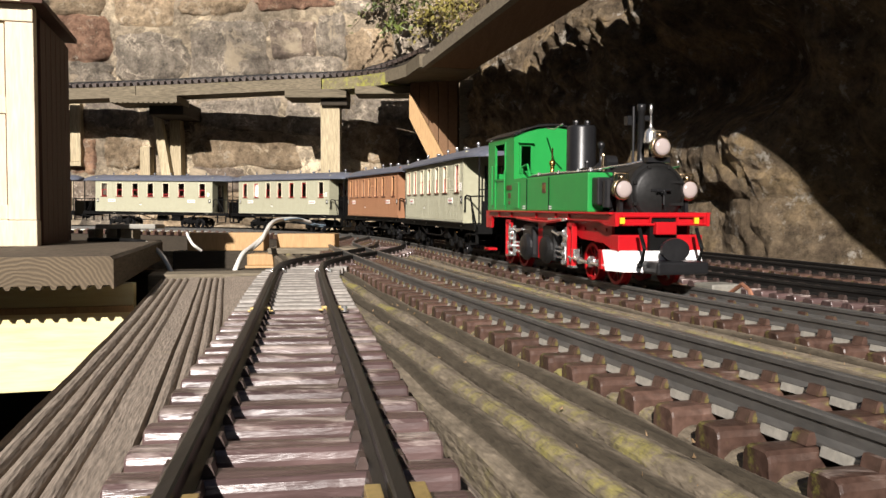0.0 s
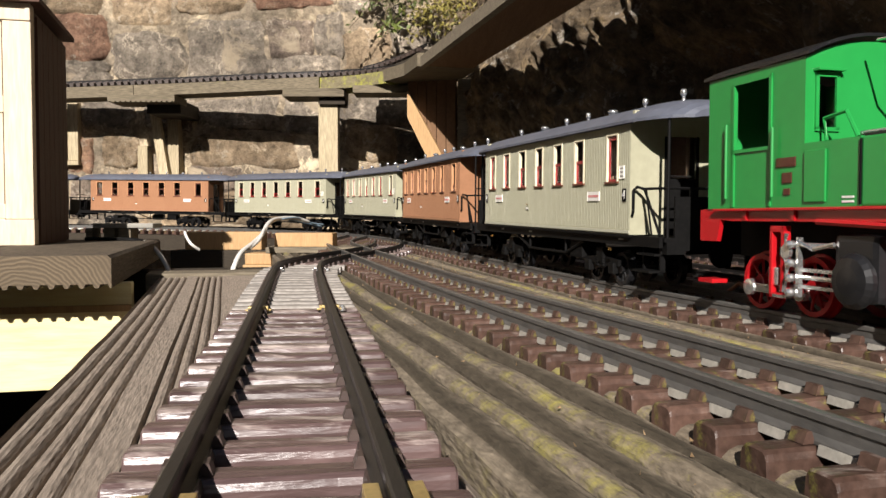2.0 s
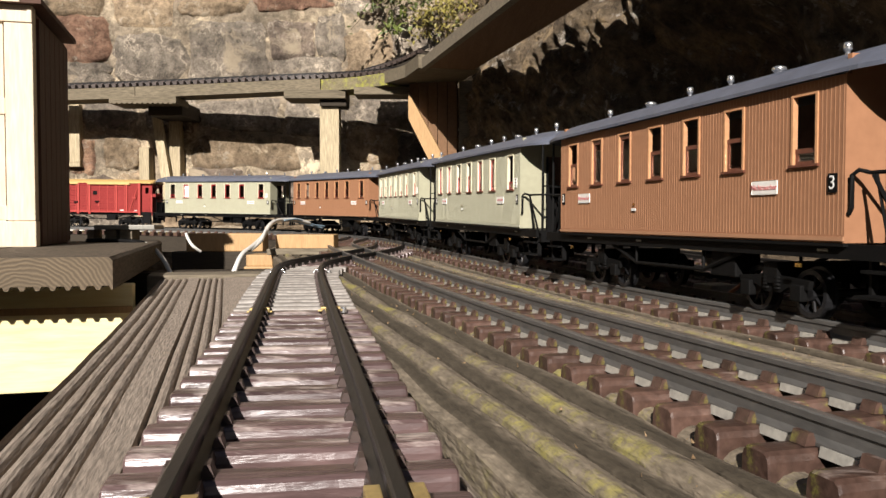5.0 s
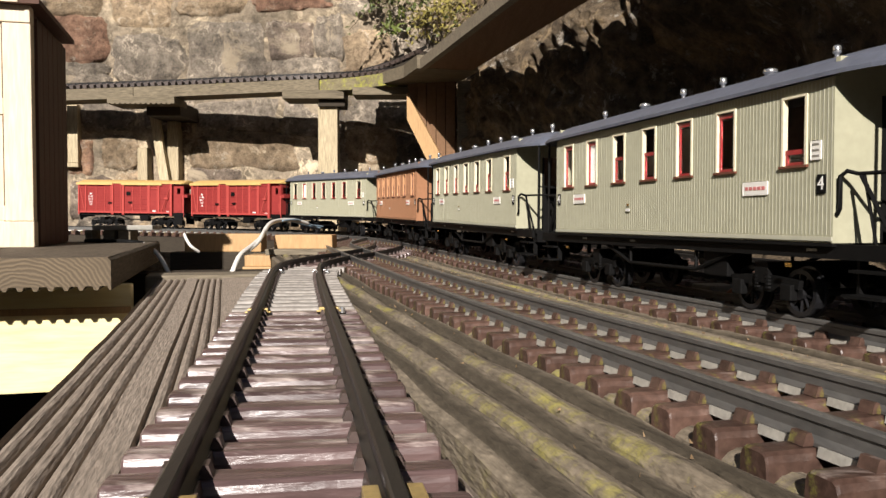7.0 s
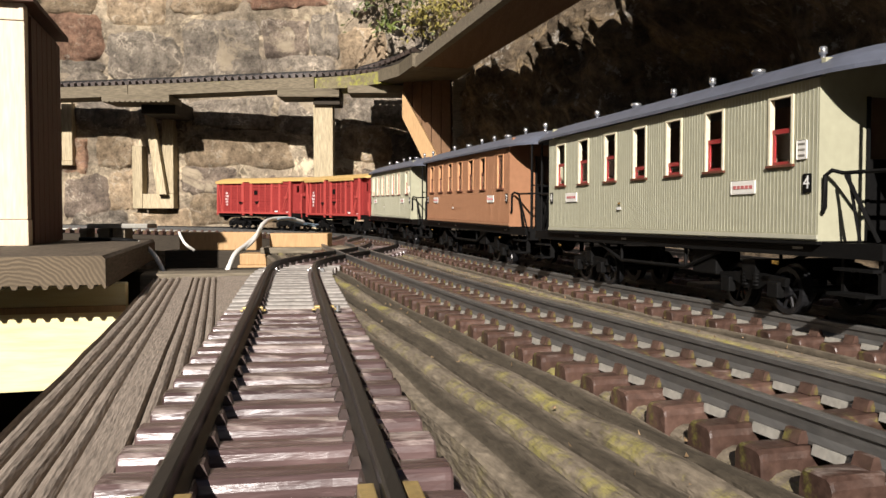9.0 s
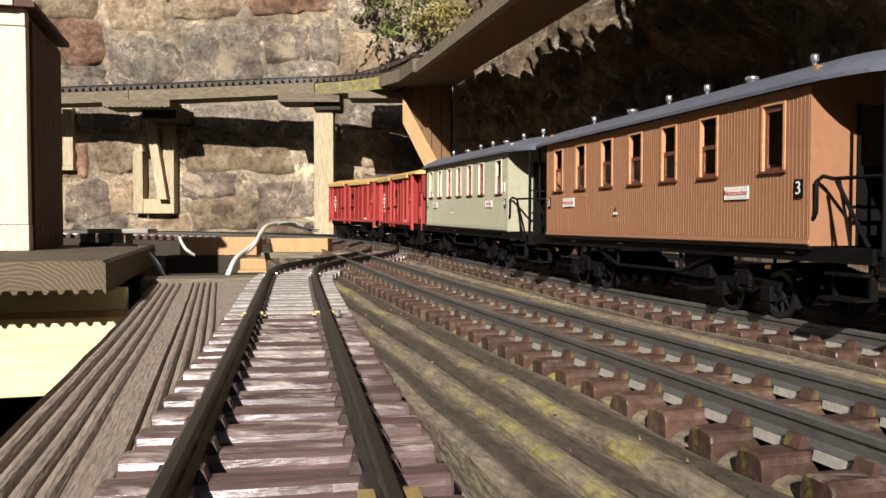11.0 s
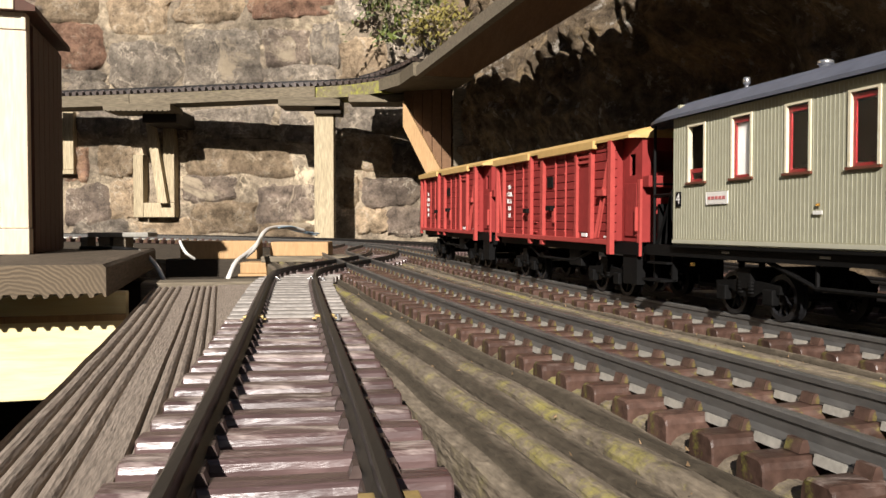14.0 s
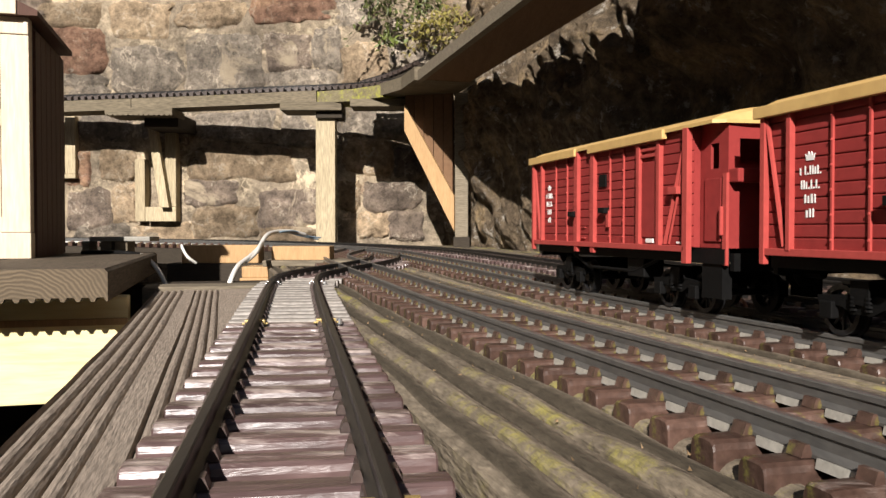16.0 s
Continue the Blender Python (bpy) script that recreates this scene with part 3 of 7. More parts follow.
# added unseen walls close the place behind and aside, below the sun, cutting skylight
M_SKYSCREEN = material("dark_sky_screen", (0.05, 0.045, 0.035), 0.9, 0, (0.09, 0.08, 0.06), 3, 0.6, 0.5, 20, spec=0.1)
tagged(part("wall_rear", box(-3.6, 4.0, -5.3, -5.0, -1.0, 2.1), M_SKYSCREEN), "plain dark unseen wall added to cut sky light", "wall", kind="structure")
tagged(part("wall_side", box(-3.9, -3.6, -5.0, 3.0, -1.0, 2.1), M_SKYSCREEN), "plain dark unseen wall added to cut sky light", "wall", kind="structure")


# ---- tracks ----
class Way:
    """A smooth line through points, walked by its length."""

    def __init__(self, pts, n=24):
        pts = [Vector(p) for p in pts]
        out = []
        for i in range(len(pts) - 1):
            p0, p1, p2, p3 = pts[max(i - 1, 0)], pts[i], pts[i + 1], pts[min(i + 2, len(pts) - 1)]
            for k in range(n):
                t = k / n
                out.append(0.5 * (2 * p1 + (p2 - p0) * t + (2 * p0 - 5 * p1 + 4 * p2 - p3) * t * t + (3 * p1 - p0 - 3 * p2 + p3) * t ** 3))
        out.append(pts[-1])
        self.p, self.d = out, [0.0]
        for a, b in zip(out, out[1:]):
            self.d.append(self.d[-1] + (b - a).length)
        self.length = self.d[-1]

    def at(self, s):
        i = int(np.clip(np.searchsorted(self.d, s) - 1, 0, len(self.p) - 2))
        t = (s - self.d[i]) / max(self.d[i + 1] - self.d[i], 1e-9)
        return self.p[i].lerp(self.p[i + 1], t), (self.p[i + 1] - self.p[i]).normalized()


TIE_L, TIE_W, TIE_H, TIE_STEP = 0.086, 0.0125, 0.0115, 0.0214


def sleeper_mesh(mat, seed, name="sleeper"):
    """A bar with softly rounded upper edges and slightly uneven top."""
    bm = bmesh.new()
    w, h = TIE_W / 2, TIE_H
    prof = [(-w * 1.06, 0), (-w, h * 0.74), (-w * 0.90, h * 0.90), (-w * 0.68, h * 0.985), (-w * 0.25, h), (w * 0.25, h), (w * 0.68, h * 0.985), (w * 0.90, h * 0.90), (w, h * 0.74), (w * 1.06, 0)]
    st = [-1.0, -0.985, -0.95, -0.6, -0.3, 0.0, 0.3, 0.6, 0.95, 0.985, 1.0]
    rings = []
    for u in st:
        k = 0.93 if abs(u) == 1 else (0.985 if abs(u) > 0.98 else 1.0)
        x = u * TIE_L / 2
        rings.append([bm.verts.new((x, y * k + 0.0006 * noise.noise((x * 60, z * 90, seed)), z * (k if z > 0 else 1) + (0.0008 * noise.noise((x * 55, y * 40, seed + 3)) if z > 0.004 else 0))) for y, z in prof])
    m = len(prof)
    for p, q in zip(rings, rings[1:]):
        for i in range(m - 1):
            bm.faces.new((p[i], q[i], q[i + 1], p[i + 1]))
    bm.faces.new(rings[0])
    bm.faces.new(rings[-1][::-1])
    bmesh.ops.recalc_face_normals(bm, faces=bm.faces[:])
    me = bpy.data.meshes.new(name)
    bm.to_mesh(me)
    bm.free()
    me.materials.append(mat)
    for p in me.polygons:
        p.use_smooth = False
    return me


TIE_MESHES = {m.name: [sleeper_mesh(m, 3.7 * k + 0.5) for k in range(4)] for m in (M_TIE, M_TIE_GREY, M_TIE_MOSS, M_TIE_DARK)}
RAIL_PROF = [(-0.0034, 0), (0.0034, 0), (0.0034, 0.0010), (0.0011, 0.0024), (0.0011, 0.0056), (0.0019, 0.0064), (0.0019, 0.0082), (0.0013, 0.0087),
             (-0.0013, 0.0087), (-0.0019, 0.0082), (-0.0019, 0.0064), (-0.0011, 0.0056), (-0.0011, 0.0024), (-0.0034, 0.0010)]


def rail(way, off, s0, s1, parent, mat, step=0.03):
    bm = bmesh.new()
    n = max(2, int((s1 - s0) / step))
    rings = []
    for i in range(n + 1):
        p, d = way.at(s0 + (s1 - s0) * i / n)
        side = Vector((d.y, -d.x, 0)).normalized()
        rings.append([bm.verts.new(p + side * (off + a) + Vector((0, 0, z - 0.0087))) for a, z in RAIL_PROF])
    m = len(RAIL_PROF)
    for a, b in zip(rings, rings[1:]):
        for i in range(m):
            j = (i + 1) % m
            bm.faces.new((a[i], a[j], b[j], b[i]))
    bm.faces.new(rings[0])
    bm.faces.new(rings[-1][::-1])
    bmesh.ops.recalc_face_normals(bm, faces=bm.faces[:])
    return part("rail", bm, mat, parent)


PIECES = {}


def piece(kind, mat, build):
    """One mesh shared by all alike small pieces."""
    key = (kind, mat.name)
    if key not in PIECES:
        bm = build()
        me = bpy.data.meshes.new(kind)
        bm.to_mesh(me)
        bm.free()
        me.materials.append(mat)
        PIECES[key] = me
    return PIECES[key]


def wedge(bm, m, low, high, l):
    """A short bar along y with a flat top narrower than its foot; low and high are (z, half width)."""
    vs = [bm.verts.new(m @ Vector((sg * w, b, z))) for z, w in (low, high) for sg, b in ((-1, -l), (1, -l), (1, l), (-1, l))]
    for f in ((4, 5, 6, 7), (0, 1, 5, 4), (1, 2, 6, 5), (2, 3, 7, 6), (3, 0, 4, 7)):
        bm.faces.new([vs[q] for q in f])
    return bm


def track(way, label, ties, s0=0.0, s1=None, chairs=M_CLIP, jitter=0.5, chair_size=1.0, web=M_CLIP, rails=M_RAIL, step=TIE_STEP, close=(9, 9)):
    """ways are given at rail top; ties(s) picks the sleeper's material; chairs within the close stretch are single pieces."""
    s1 = way.length if s1 is None else s1
    ob = thing("model_track", label, "railway track")
    for off in (-0.0235, 0.0235):
        rail(way, off, s0, s1, ob, rails)
    rnd = random.Random(len(label) * 7 + int(s1 * 100))
    cb, wb = bmesh.new(), bmesh.new()
    n = int((s1 - s0) / step)
    k = chair_size
    chair = ((0, 0.0021 * k), (0.0038 * k, 0.00085 * k), 0.0034 * k)
    bar = ((-0.0022, 0.0046), (0.0006, 0.0040), (step - TIE_W) / 2 + 0.0003)
    for i in range(n):
        s = s0 + (i + 0.5) * step
        p, d = way.at(s)
        ang = math.atan2(-d.x, d.y)
        t = new("sleeper", TIE_MESHES[ties(s).name][rnd.randrange(4)])
        t.parent = ob
        grade = math.asin(max(-0.3, min(0.3, d.z)))
        t.matrix_basis = Matrix.LocRotScale((p.x, p.y, p.z - 0.0087 - TIE_H), Euler((grade, 0, ang + radians(rnd.uniform(-jitter, jitter)))), None)
        spots = [("rail_chair", chairs, chair, p, ang, off + sg * 0.0048) for off in (-0.0235, 0.0235) for sg in (-1, 1)]
        if web and i < n - 1:
            p2, d2 = way.at(s0 + (i + 1) * step)
            spots += [("sleeper_web", web, bar, p2, math.atan2(-d2.x, d2.y), off) for off in (-0.0235, 0.0235)]
        for name, mat, shape, c, a, off in spots:
            m = Matrix.LocRotScale((c.x + off * math.cos(a), c.y + off * math.sin(a), c.z - 0.0087), Euler((0, 0, a)), None)
            if close[0] < s < close[1]:
                q = new(name, piece(name + str(round(shape[2] * 1e6)), mat, lambda: wedge(bmesh.new(), Matrix.Identity(4), *shape)))
                q.parent = ob
                q.matrix_basis = m
            else:
                wedge(cb if name == "rail_chair" else wb, m, *shape)
    tagged(part("far_rail_chair", cb, chairs, ob), kind="stuff")
    if web:
        tagged(part("far_sleeper_web", wb, web, ob), kind="stuff")
    return ob


def deck_line(x, y0, y1, n=8):
    return [spin(x, y0 + (y1 - y0) * i / n, RAIL_Z + 0.0005 + deck_z(y0 + (y1 - y0) * i / n)) for i in range(n + 1)]


def gz(x, y):
    a = radians(HEAD)
    return RAIL_Z + 0.0005 + deck_z(-x * math.sin(a) + y * math.cos(a))


MAIN = Way([main_line(3.0 - 0.12 * i)[0] for i in range(44)], 6)
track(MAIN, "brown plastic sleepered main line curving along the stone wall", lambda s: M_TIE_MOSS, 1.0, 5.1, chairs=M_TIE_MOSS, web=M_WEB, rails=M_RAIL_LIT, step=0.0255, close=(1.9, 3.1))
OUTER = Way([main_line(3.0 - 0.12 * i)[0] + Vector((math.cos(main_line(3.0 - 0.12 * i)[1]), math.sin(main_line(3.0 - 0.12 * i)[1]), 0)) * 0.155 for i in range(44)], 6)
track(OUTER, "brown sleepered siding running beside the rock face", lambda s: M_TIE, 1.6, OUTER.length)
FIFTH = Way([spin(0.645, 0.2 + 0.15 * i, RAIL_Z + 0.0005 + deck_z(0.2 + 0.15 * i)) for i in range(10)], 6)
track(FIFTH, "brown sleepered short siding against the rock foot", lambda s: M_TIE_MOSS)
NEAR = Way([(x, y, gz(x, y)) for x, y in ((0.0123, -0.09), (-0.0133, 0.05), (-0.053, 0.28), (-0.0935, 0.51), (-0.141, 0.78), (-0.157, 0.88), (-0.163, 0.96), (-0.148, 1.07), (-0.118, 1.19), (-0.095, 1.34), (-0.10, 1.5))])
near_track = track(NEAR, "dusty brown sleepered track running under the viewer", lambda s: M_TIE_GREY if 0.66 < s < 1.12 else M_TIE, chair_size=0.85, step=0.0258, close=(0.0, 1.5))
jn = [main_line(-0.30)[0], main_line(-0.42)[0]]
MIDDLE = Way(deck_line(0.184, -0.5, 1.12) + [spin(0.186, 1.3, gz(*spin(0.186, 1.3)[:2])), spin(0.200, 1.5, gz(*spin(0.2, 1.5)[:2]))] + [p - Vector((0, 0, 0.001)) for p in jn], 8)
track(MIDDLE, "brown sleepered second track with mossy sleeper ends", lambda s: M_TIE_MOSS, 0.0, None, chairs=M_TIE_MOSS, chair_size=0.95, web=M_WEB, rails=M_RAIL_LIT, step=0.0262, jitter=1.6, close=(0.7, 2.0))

# brass and nickel joiners on the near track
for s, mat, big in ((0.258, M_BRASS, 0.95), (0.650, M_BRASS, 0.5), (1.005, M_STEEL, 0.55)):
    p, d = NEAR.at(s)
    side, fw = Vector((d.y, -d.x, 0)).normalized(), Vector((d.x, d.y, 0)).normalized()
    for off in (-0.0235, 0.0235):
        for sg in (-1, 1):
            bm = bmesh.new()
            bx(bm, -0.0018, 0.0018, -0.0065 * big, 0.0065 * big, 0, 0.0062 * big, 0.0004)
            bx(bm, -0.0036, 0.0036, -0.0035 * big, 0.0035 * big, 0, 0.0022 * big, 0.0003)
            j = part("rail_joiner", bm, mat, near_track, "tarnished brass joiner" if mat is M_BRASS else "")
            c = p + side * (off + sg * 0.0048)
            j.matrix_basis = Matrix.LocRotScale((c.x, c.y, c.z - 0.0085), Euler((0, 0, math.atan2(-d.x, d.y))), None)
    bm = bmesh.new()
    lathe(bm, p + side * 0.0325 + Vector((0, 0, -0.0095)), (0, 0, 1), [(0, 0.002), (0.003, 0.0019), (0.004, 0.0012)], 10)
    part("screw", bm, M_STEEL, near_track)


# ---- stones of the back wall ----
def stone_mesh(w, h, proud, seed):
    """A roughly hewn block: uneven outline with knocked-off corners, its broken face towards -y."""
    bm = bmesh.new()
    nx, nz = 14, 10
    grid = []
    cut = [0.10 + 0.22 * abs(noise.noise((seed, k * 3.1, 7.7))) for k in range(4)]
    for j in range(nz + 1):
        row = []
        for i in range(nx + 1):
            u, v = 2 * i / nx - 1, 2 * j / nz - 1
            c = cut[(u > 0) + 2 * (v > 0)]
            k = 1 - c * (abs(u) * abs(v)) ** 3
            out = max(abs(u), abs(v))
            edge = out ** 14
            x, z = u * w / 2 * k, v * h / 2 * k
            x += out * (0.13 * w * noise.noise((v * 1.1, u * 0.5, seed)) + 0.012 * noise.noise((u * 5, v * 5, seed + 2)))
            z += out * (0.15 * h * noise.noise((u * 1.2, v * 0.5, seed + 9)) + 0.012 * noise.noise((u * 5, v * 5, seed + 4)))
            y = -proud * (1 - edge) - 0.009 * noise.fractal((u * 1.9, v * 1.9, seed), 0.9, 2.0, 5) * (1 - 0.5 * edge) + 0.012 * edge
            row.append(bm.verts.new((x, y, z)))
        grid.append(row)
    for j in range(nz):
        for i in range(nx):
            bm.faces.new((grid[j][i], grid[j][i + 1], grid[j + 1][i + 1], grid[j + 1][i]))
    return bm


def set_stone(px0, py0, px1, py1, mat, proud=0.007):
    px0, px1, py0, py1 = px0 - 6, px1 + 6, py0 - 5, py1 + 5
    xa, za = wall_xz(px0, py1)
    xb, zb = wall_xz(px1, py0)
    seed = px0 * 0.37 + py0 * 0.11
    ob = part("stone", stone_mesh(xb - xa, zb - za, proud, seed), mat, wall_back, smooth=True)
    ob.location = ((xa + xb) / 2, WALL_Y - 0.004, (za + zb) / 2)
    ob.rotation_euler.y = radians(4 * noise.noise((seed, 1, 1)))


G, RD, DK, TN = M_STONE, M_STONE_RED, M_STONE_DARK, M_STONE_TAN
for a in ((75, -10, 184, 27, TN), (90, 34, 198, 112, RD), (204, -14, 314, 54, TN), (322, -10, 442, 30, TN), (450, -20, 595, 20, RD), (602, -20, 660, 30, G),
          (85, 117, 198, 150, G), (204, 62, 330, 150, G), (334, 40, 468, 148, G), (473, 44, 560, 106, DK), (478, 110, 600, 148, G), (563, 30, 606, 104, G), (612, 60, 690, 140, TN),
          (126, 246, 166, 312, RD), (186, 244, 244, 300, TN), (132, 318, 202, 386, DK), (210, 306, 246, 372, TN), (336, 238, 534, 302, TN), (336, 300, 428, 342, DK), (346, 346, 464, 400, TN),
          (464, 316, 566, 382, DK), (470, 386, 560, 406, TN), (150, 180, 240, 232, G), (262, 180, 340, 232, G), (346, 180, 500, 232, G), (506, 184, 604, 240, G), (610, 176, 742, 224, G),
          (614, 228, 700, 290, TN), (606, 300, 640, 350, TN), (652, 302, 742, 350, DK), (640, 356, 690, 400, TN), (696, 356, 752, 404, DK), (705, 240, 760, 296, DK), (764, 276, 830, 345, G),
          (695, 20, 780, 110, G), (785, -20, 860, 60, TN), (140, 380, 240, 415, G), (250, 378, 345, 412, TN)):
    set_stone(*a)
# the rest of the wall, past what is described above
rnd = random.Random(5)
z = -0.5
while z < 1.55:
    h = rnd.uniform(0.10, 0.17)
    x = -2.5
    while x < 0.55:
        w = rnd.uniform(0.14, 0.30)
        cx, cz = x + w / 2, z + h / 2
        if not (-1.32 < cx < 0.16 and -0.0 < cz + h * 0.5 and cz - h * 0.5 < 0.80):
            ob = part("stone", stone_mesh(w - 0.016, h - 0.016, 0.010, cx * 9 + cz * 5), rnd.choice((G, G, TN, DK, RD)), wall_back, smooth=True)
            ob.location = (cx, WALL_Y - 0.004, cz)
        x += w
    z += h


# ---- the upper shelf with its posts ----
def ribbon(front, back, z0, z1):
    bm = bmesh.new()
    rows = [[bm.verts.new((a[0], a[1], z0)), bm.verts.new((b[0], b[1], z0)), bm.verts.new((b[0], b[1], z1)), bm.verts.new((a[0], a[1], z1))] for a, b in zip(front, back)]
    for p, q in zip(rows, rows[1:]):
        for i in range(4):
            j = (i + 1) % 4
            bm.faces.new((p[i], p[j], q[j], q[i]))
    bm.faces.new(rows[0])
    bm.faces.new(rows[-1][::-1])
    bmesh.ops.recalc_face_normals(bm, faces=bm.faces[:])
    return bm


SZ0, SZ1 = 0.450, 0.483
shelf = thing("upper_shelf", "weathered timber shelf carrying a second railway level along the walls", "shelf")


def shelf_front(x):
    """Front edge of the shelf along the wall: it leaves the wall and climbs a little towards the corner."""
    t = (x + 1.1) / 0.65
    return 2.492 - 0.050 * t - 0.028 * max(0.0, t) ** 2, 0.4365 + 0.0135 * min(1.1, t)


for x0, x1 in ((-1.9, -0.93), (-0.93, -0.36)):
    n = 10
    bm = bmesh.new()
    rows = []
    for i in range(n + 1):
        x = x0 + (x1 - x0 - 0.002) * i / n
        y, z = shelf_front(x)
        rows.append([bm.verts.new((x, y + a, z + b)) for a, b in ((0, 0), (0.09, 0), (0.09, SZ1 - SZ0), (0, SZ1 - SZ0))])
    for p, q in zip(rows, rows[1:]):
        for i in range(4):
            bm.faces.new((p[i], p[(i + 1) % 4], q[(i + 1) % 4], q[i]))
    bm.faces.new(rows[0])
    bm.faces.new(rows[-1][::-1])
    bmesh.ops.recalc_face_normals(bm, faces=bm.faces[:])
    part("shelf_board", bm, M_SHELF, shelf)
part("shelf_board", ribbon([(-0.36, 2.405), (-0.25, 2.36), (-0.16, 2.29)], [(-0.34, 2.50), (-0.20, 2.46), (-0.06, 2.40)], SZ0 - 0.002, SZ1 - 0.001), M_SHELF_MOSS, shelf, "shelf board with yellow-green moss")
part("shelf_board", ribbon([(-0.17, 2.30), (-0.105, 2.20), (-0.065, 2.06)], [(-0.06, 2.40), (0.03, 2.33), (0.09, 2.10)], SZ0 + 0.003, SZ1 + 0.003), M_SHELF, shelf)
RS0, RS1 = 0.475, 0.612
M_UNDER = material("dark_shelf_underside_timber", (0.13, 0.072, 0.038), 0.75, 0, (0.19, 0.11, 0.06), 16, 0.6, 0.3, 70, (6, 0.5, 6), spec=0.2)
vs = [spin(RS0 + 0.016, -0.9), spin(RS1, -0.9), spin(RS1, 2.04), spin(RS0 + 0.016, 2.04)]
bm = bmesh.new()
extrude(bm, [(p.x, p.y, SZ0 + 0.004) for p in vs], None, (0, 0, 0.028))
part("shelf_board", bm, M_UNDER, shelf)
vs = [spin(RS0, -0.9), spin(RS0 + 0.0155, -0.9), spin(RS0 + 0.0155, 2.04), spin(RS0, 2.04)]
bm = bmesh.new()
extrude(bm, [(p.x, p.y, SZ0 + 0.001) for p in vs], None, (0, 0, 0.026))
part("edge_board", bm, M_BEAM, shelf)
# knee bracket of upright pine slats at the corner
kn = thing("knee_bracket", "pine knee bracket of upright slats under the shelf corner", "bracket")
for i in range(5):
    f0, f1 = i / 5, (i + 0.93) / 5
    pa, pb = Vector((-0.098, 2.30, 0)), Vector((0.035, 2.26, 0))
    a, b = pa.lerp(pb, f0), pa.lerp(pb, f1)
    za, zb = 0.40 - 0.29 * f0, 0.40 - 0.29 * f1
    bm = bmesh.new()
    extrude(bm, [(a.x, a.y, za), (b.x, b.y, zb), (b.x, b.y, SZ0 + 0.003), (a.x, a.y, SZ0 + 0.003)], None, (0.004, 0.018, 0))
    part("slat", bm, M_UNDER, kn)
bm = bmesh.new()
extrude(bm, [(-0.100, 2.278, 0.425), (-0.100, 2.278, 0.352), (0.037, 2.238, 0.075), (0.037, 2.238, 0.170)], None, (0.004, 0.018, 0))
part("brace", bm, M_NEWWOOD, kn, "fresh orange pine diagonal brace")
post = thing("corner_post", "square timber post in the wall corner", "post")
part("shaft", box(0.040, 0.076, 2.25, 2.29, 0.058, SZ0 + 0.003, bev=0.002), M_BEAM, post)
part("footing", box(0.036, 0.080, 2.245, 2.295, -0.03, 0.058), M_DARKWOOD, post)


def px_box(name, px0, py0, px1, py1, y, depth, mat, parent, label=""):
    k = y / 1450.0
    return part(name, box((px0 - 784) * k, (px1 - 784) * k, y, y + depth, EYE[2] + (389 - py1) * k, EYE[2] + (389 - py0) * k, bev=0.0015), mat, parent, label)


p1 = thing("shelf_post", "pale square timber post carrying the upper shelf", "post")
k = 2.42 / 1450
part("shaft", box((564 - 784) * k, (598 - 784) * k, 2.42, 2.47, 0.02, 0.425, bev=0.002), M_POST, p1)
part("cap", box((505 - 784) * k, (612 - 784) * k, 2.385, 2.50, 0.425, SZ0, bev=0.002), M_SHELF, p1)
part("cap_block", box((566 - 784) * k, (612 - 784) * k, 2.405, 2.49, 0.405, 0.4245, bev=0.002), M_DARKWOOD, p1)
c2 = thing("shelf_bracket", "short timber cross piece under the shelf joint", "bracket")
part("cross_piece", box(-0.255, -0.075, 2.32, 2.42, SZ0 - 0.024, SZ0 - 0.0025, bev=0.002), M_SHELF, c2)

br = thing("wall_bracket", "pale timber wall bracket with a slanted strut", "bracket")
px_box("upright", 245, 262, 262, 372, 2.650, 0.05, M_POST, br)
k = 2.545 / 1450
for a, b, c, d in (((253, 200), (268, 200), (291, 346), (274, 346)),):
    bm = bmesh.new()
    extrude(bm, [((q[0] - 784) * k, 2.615, EYE[2] + (389 - q[1]) * k) for q in (a, b, c, d)], None, (0, 0.024, 0))
    part("strut", bm, M_POST, br)
px_box("upright", 298, 180, 317, 346, 2.645, 0.05, M_POST, br)
px_box("foot_plate", 262.5, 346.5, 317, 372, 2.642, 0.05, M_POST, br)
bm = bmesh.new()
k = 2.44 / 1450
prof = [((194 - 784) * k, 0.4385), ((312 - 784) * k, 0.4385), ((312 - 784) * k, 0.420)]
n = 13
for i in range(n):
    x = (312 - (i + 0.5) * 118 / n - 784) * k
    prof += [(x + 0.004, 0.4165), (x, 0.420), (x - 0.004, 0.4165)]
prof.append(((194 - 784) * k, 0.420))
extrude(bm, [(x, 2.435, z) for x, z in prof], None, (0, 0.12, 0))
part("cross_board", bm, M_SHELF, br, "grooved decking offcut")
px_box("cross_block", 262, 181, 322, 206, 2.50, 0.19, M_DARKWOOD, br)
lb = thing("wall_bracket", "narrow pale timber bracket on the wall", "bracket")
px_box("upright", 122, 186, 140, 288, 2.660, 0.035, M_POST, lb)
px_box("upright", 104, 200, 118, 288, 2.665, 0.03, M_POST, lb)
px_box("foot_plate", 104, 288.3, 140, 296, 2.655, 0.04, M_POST, lb)

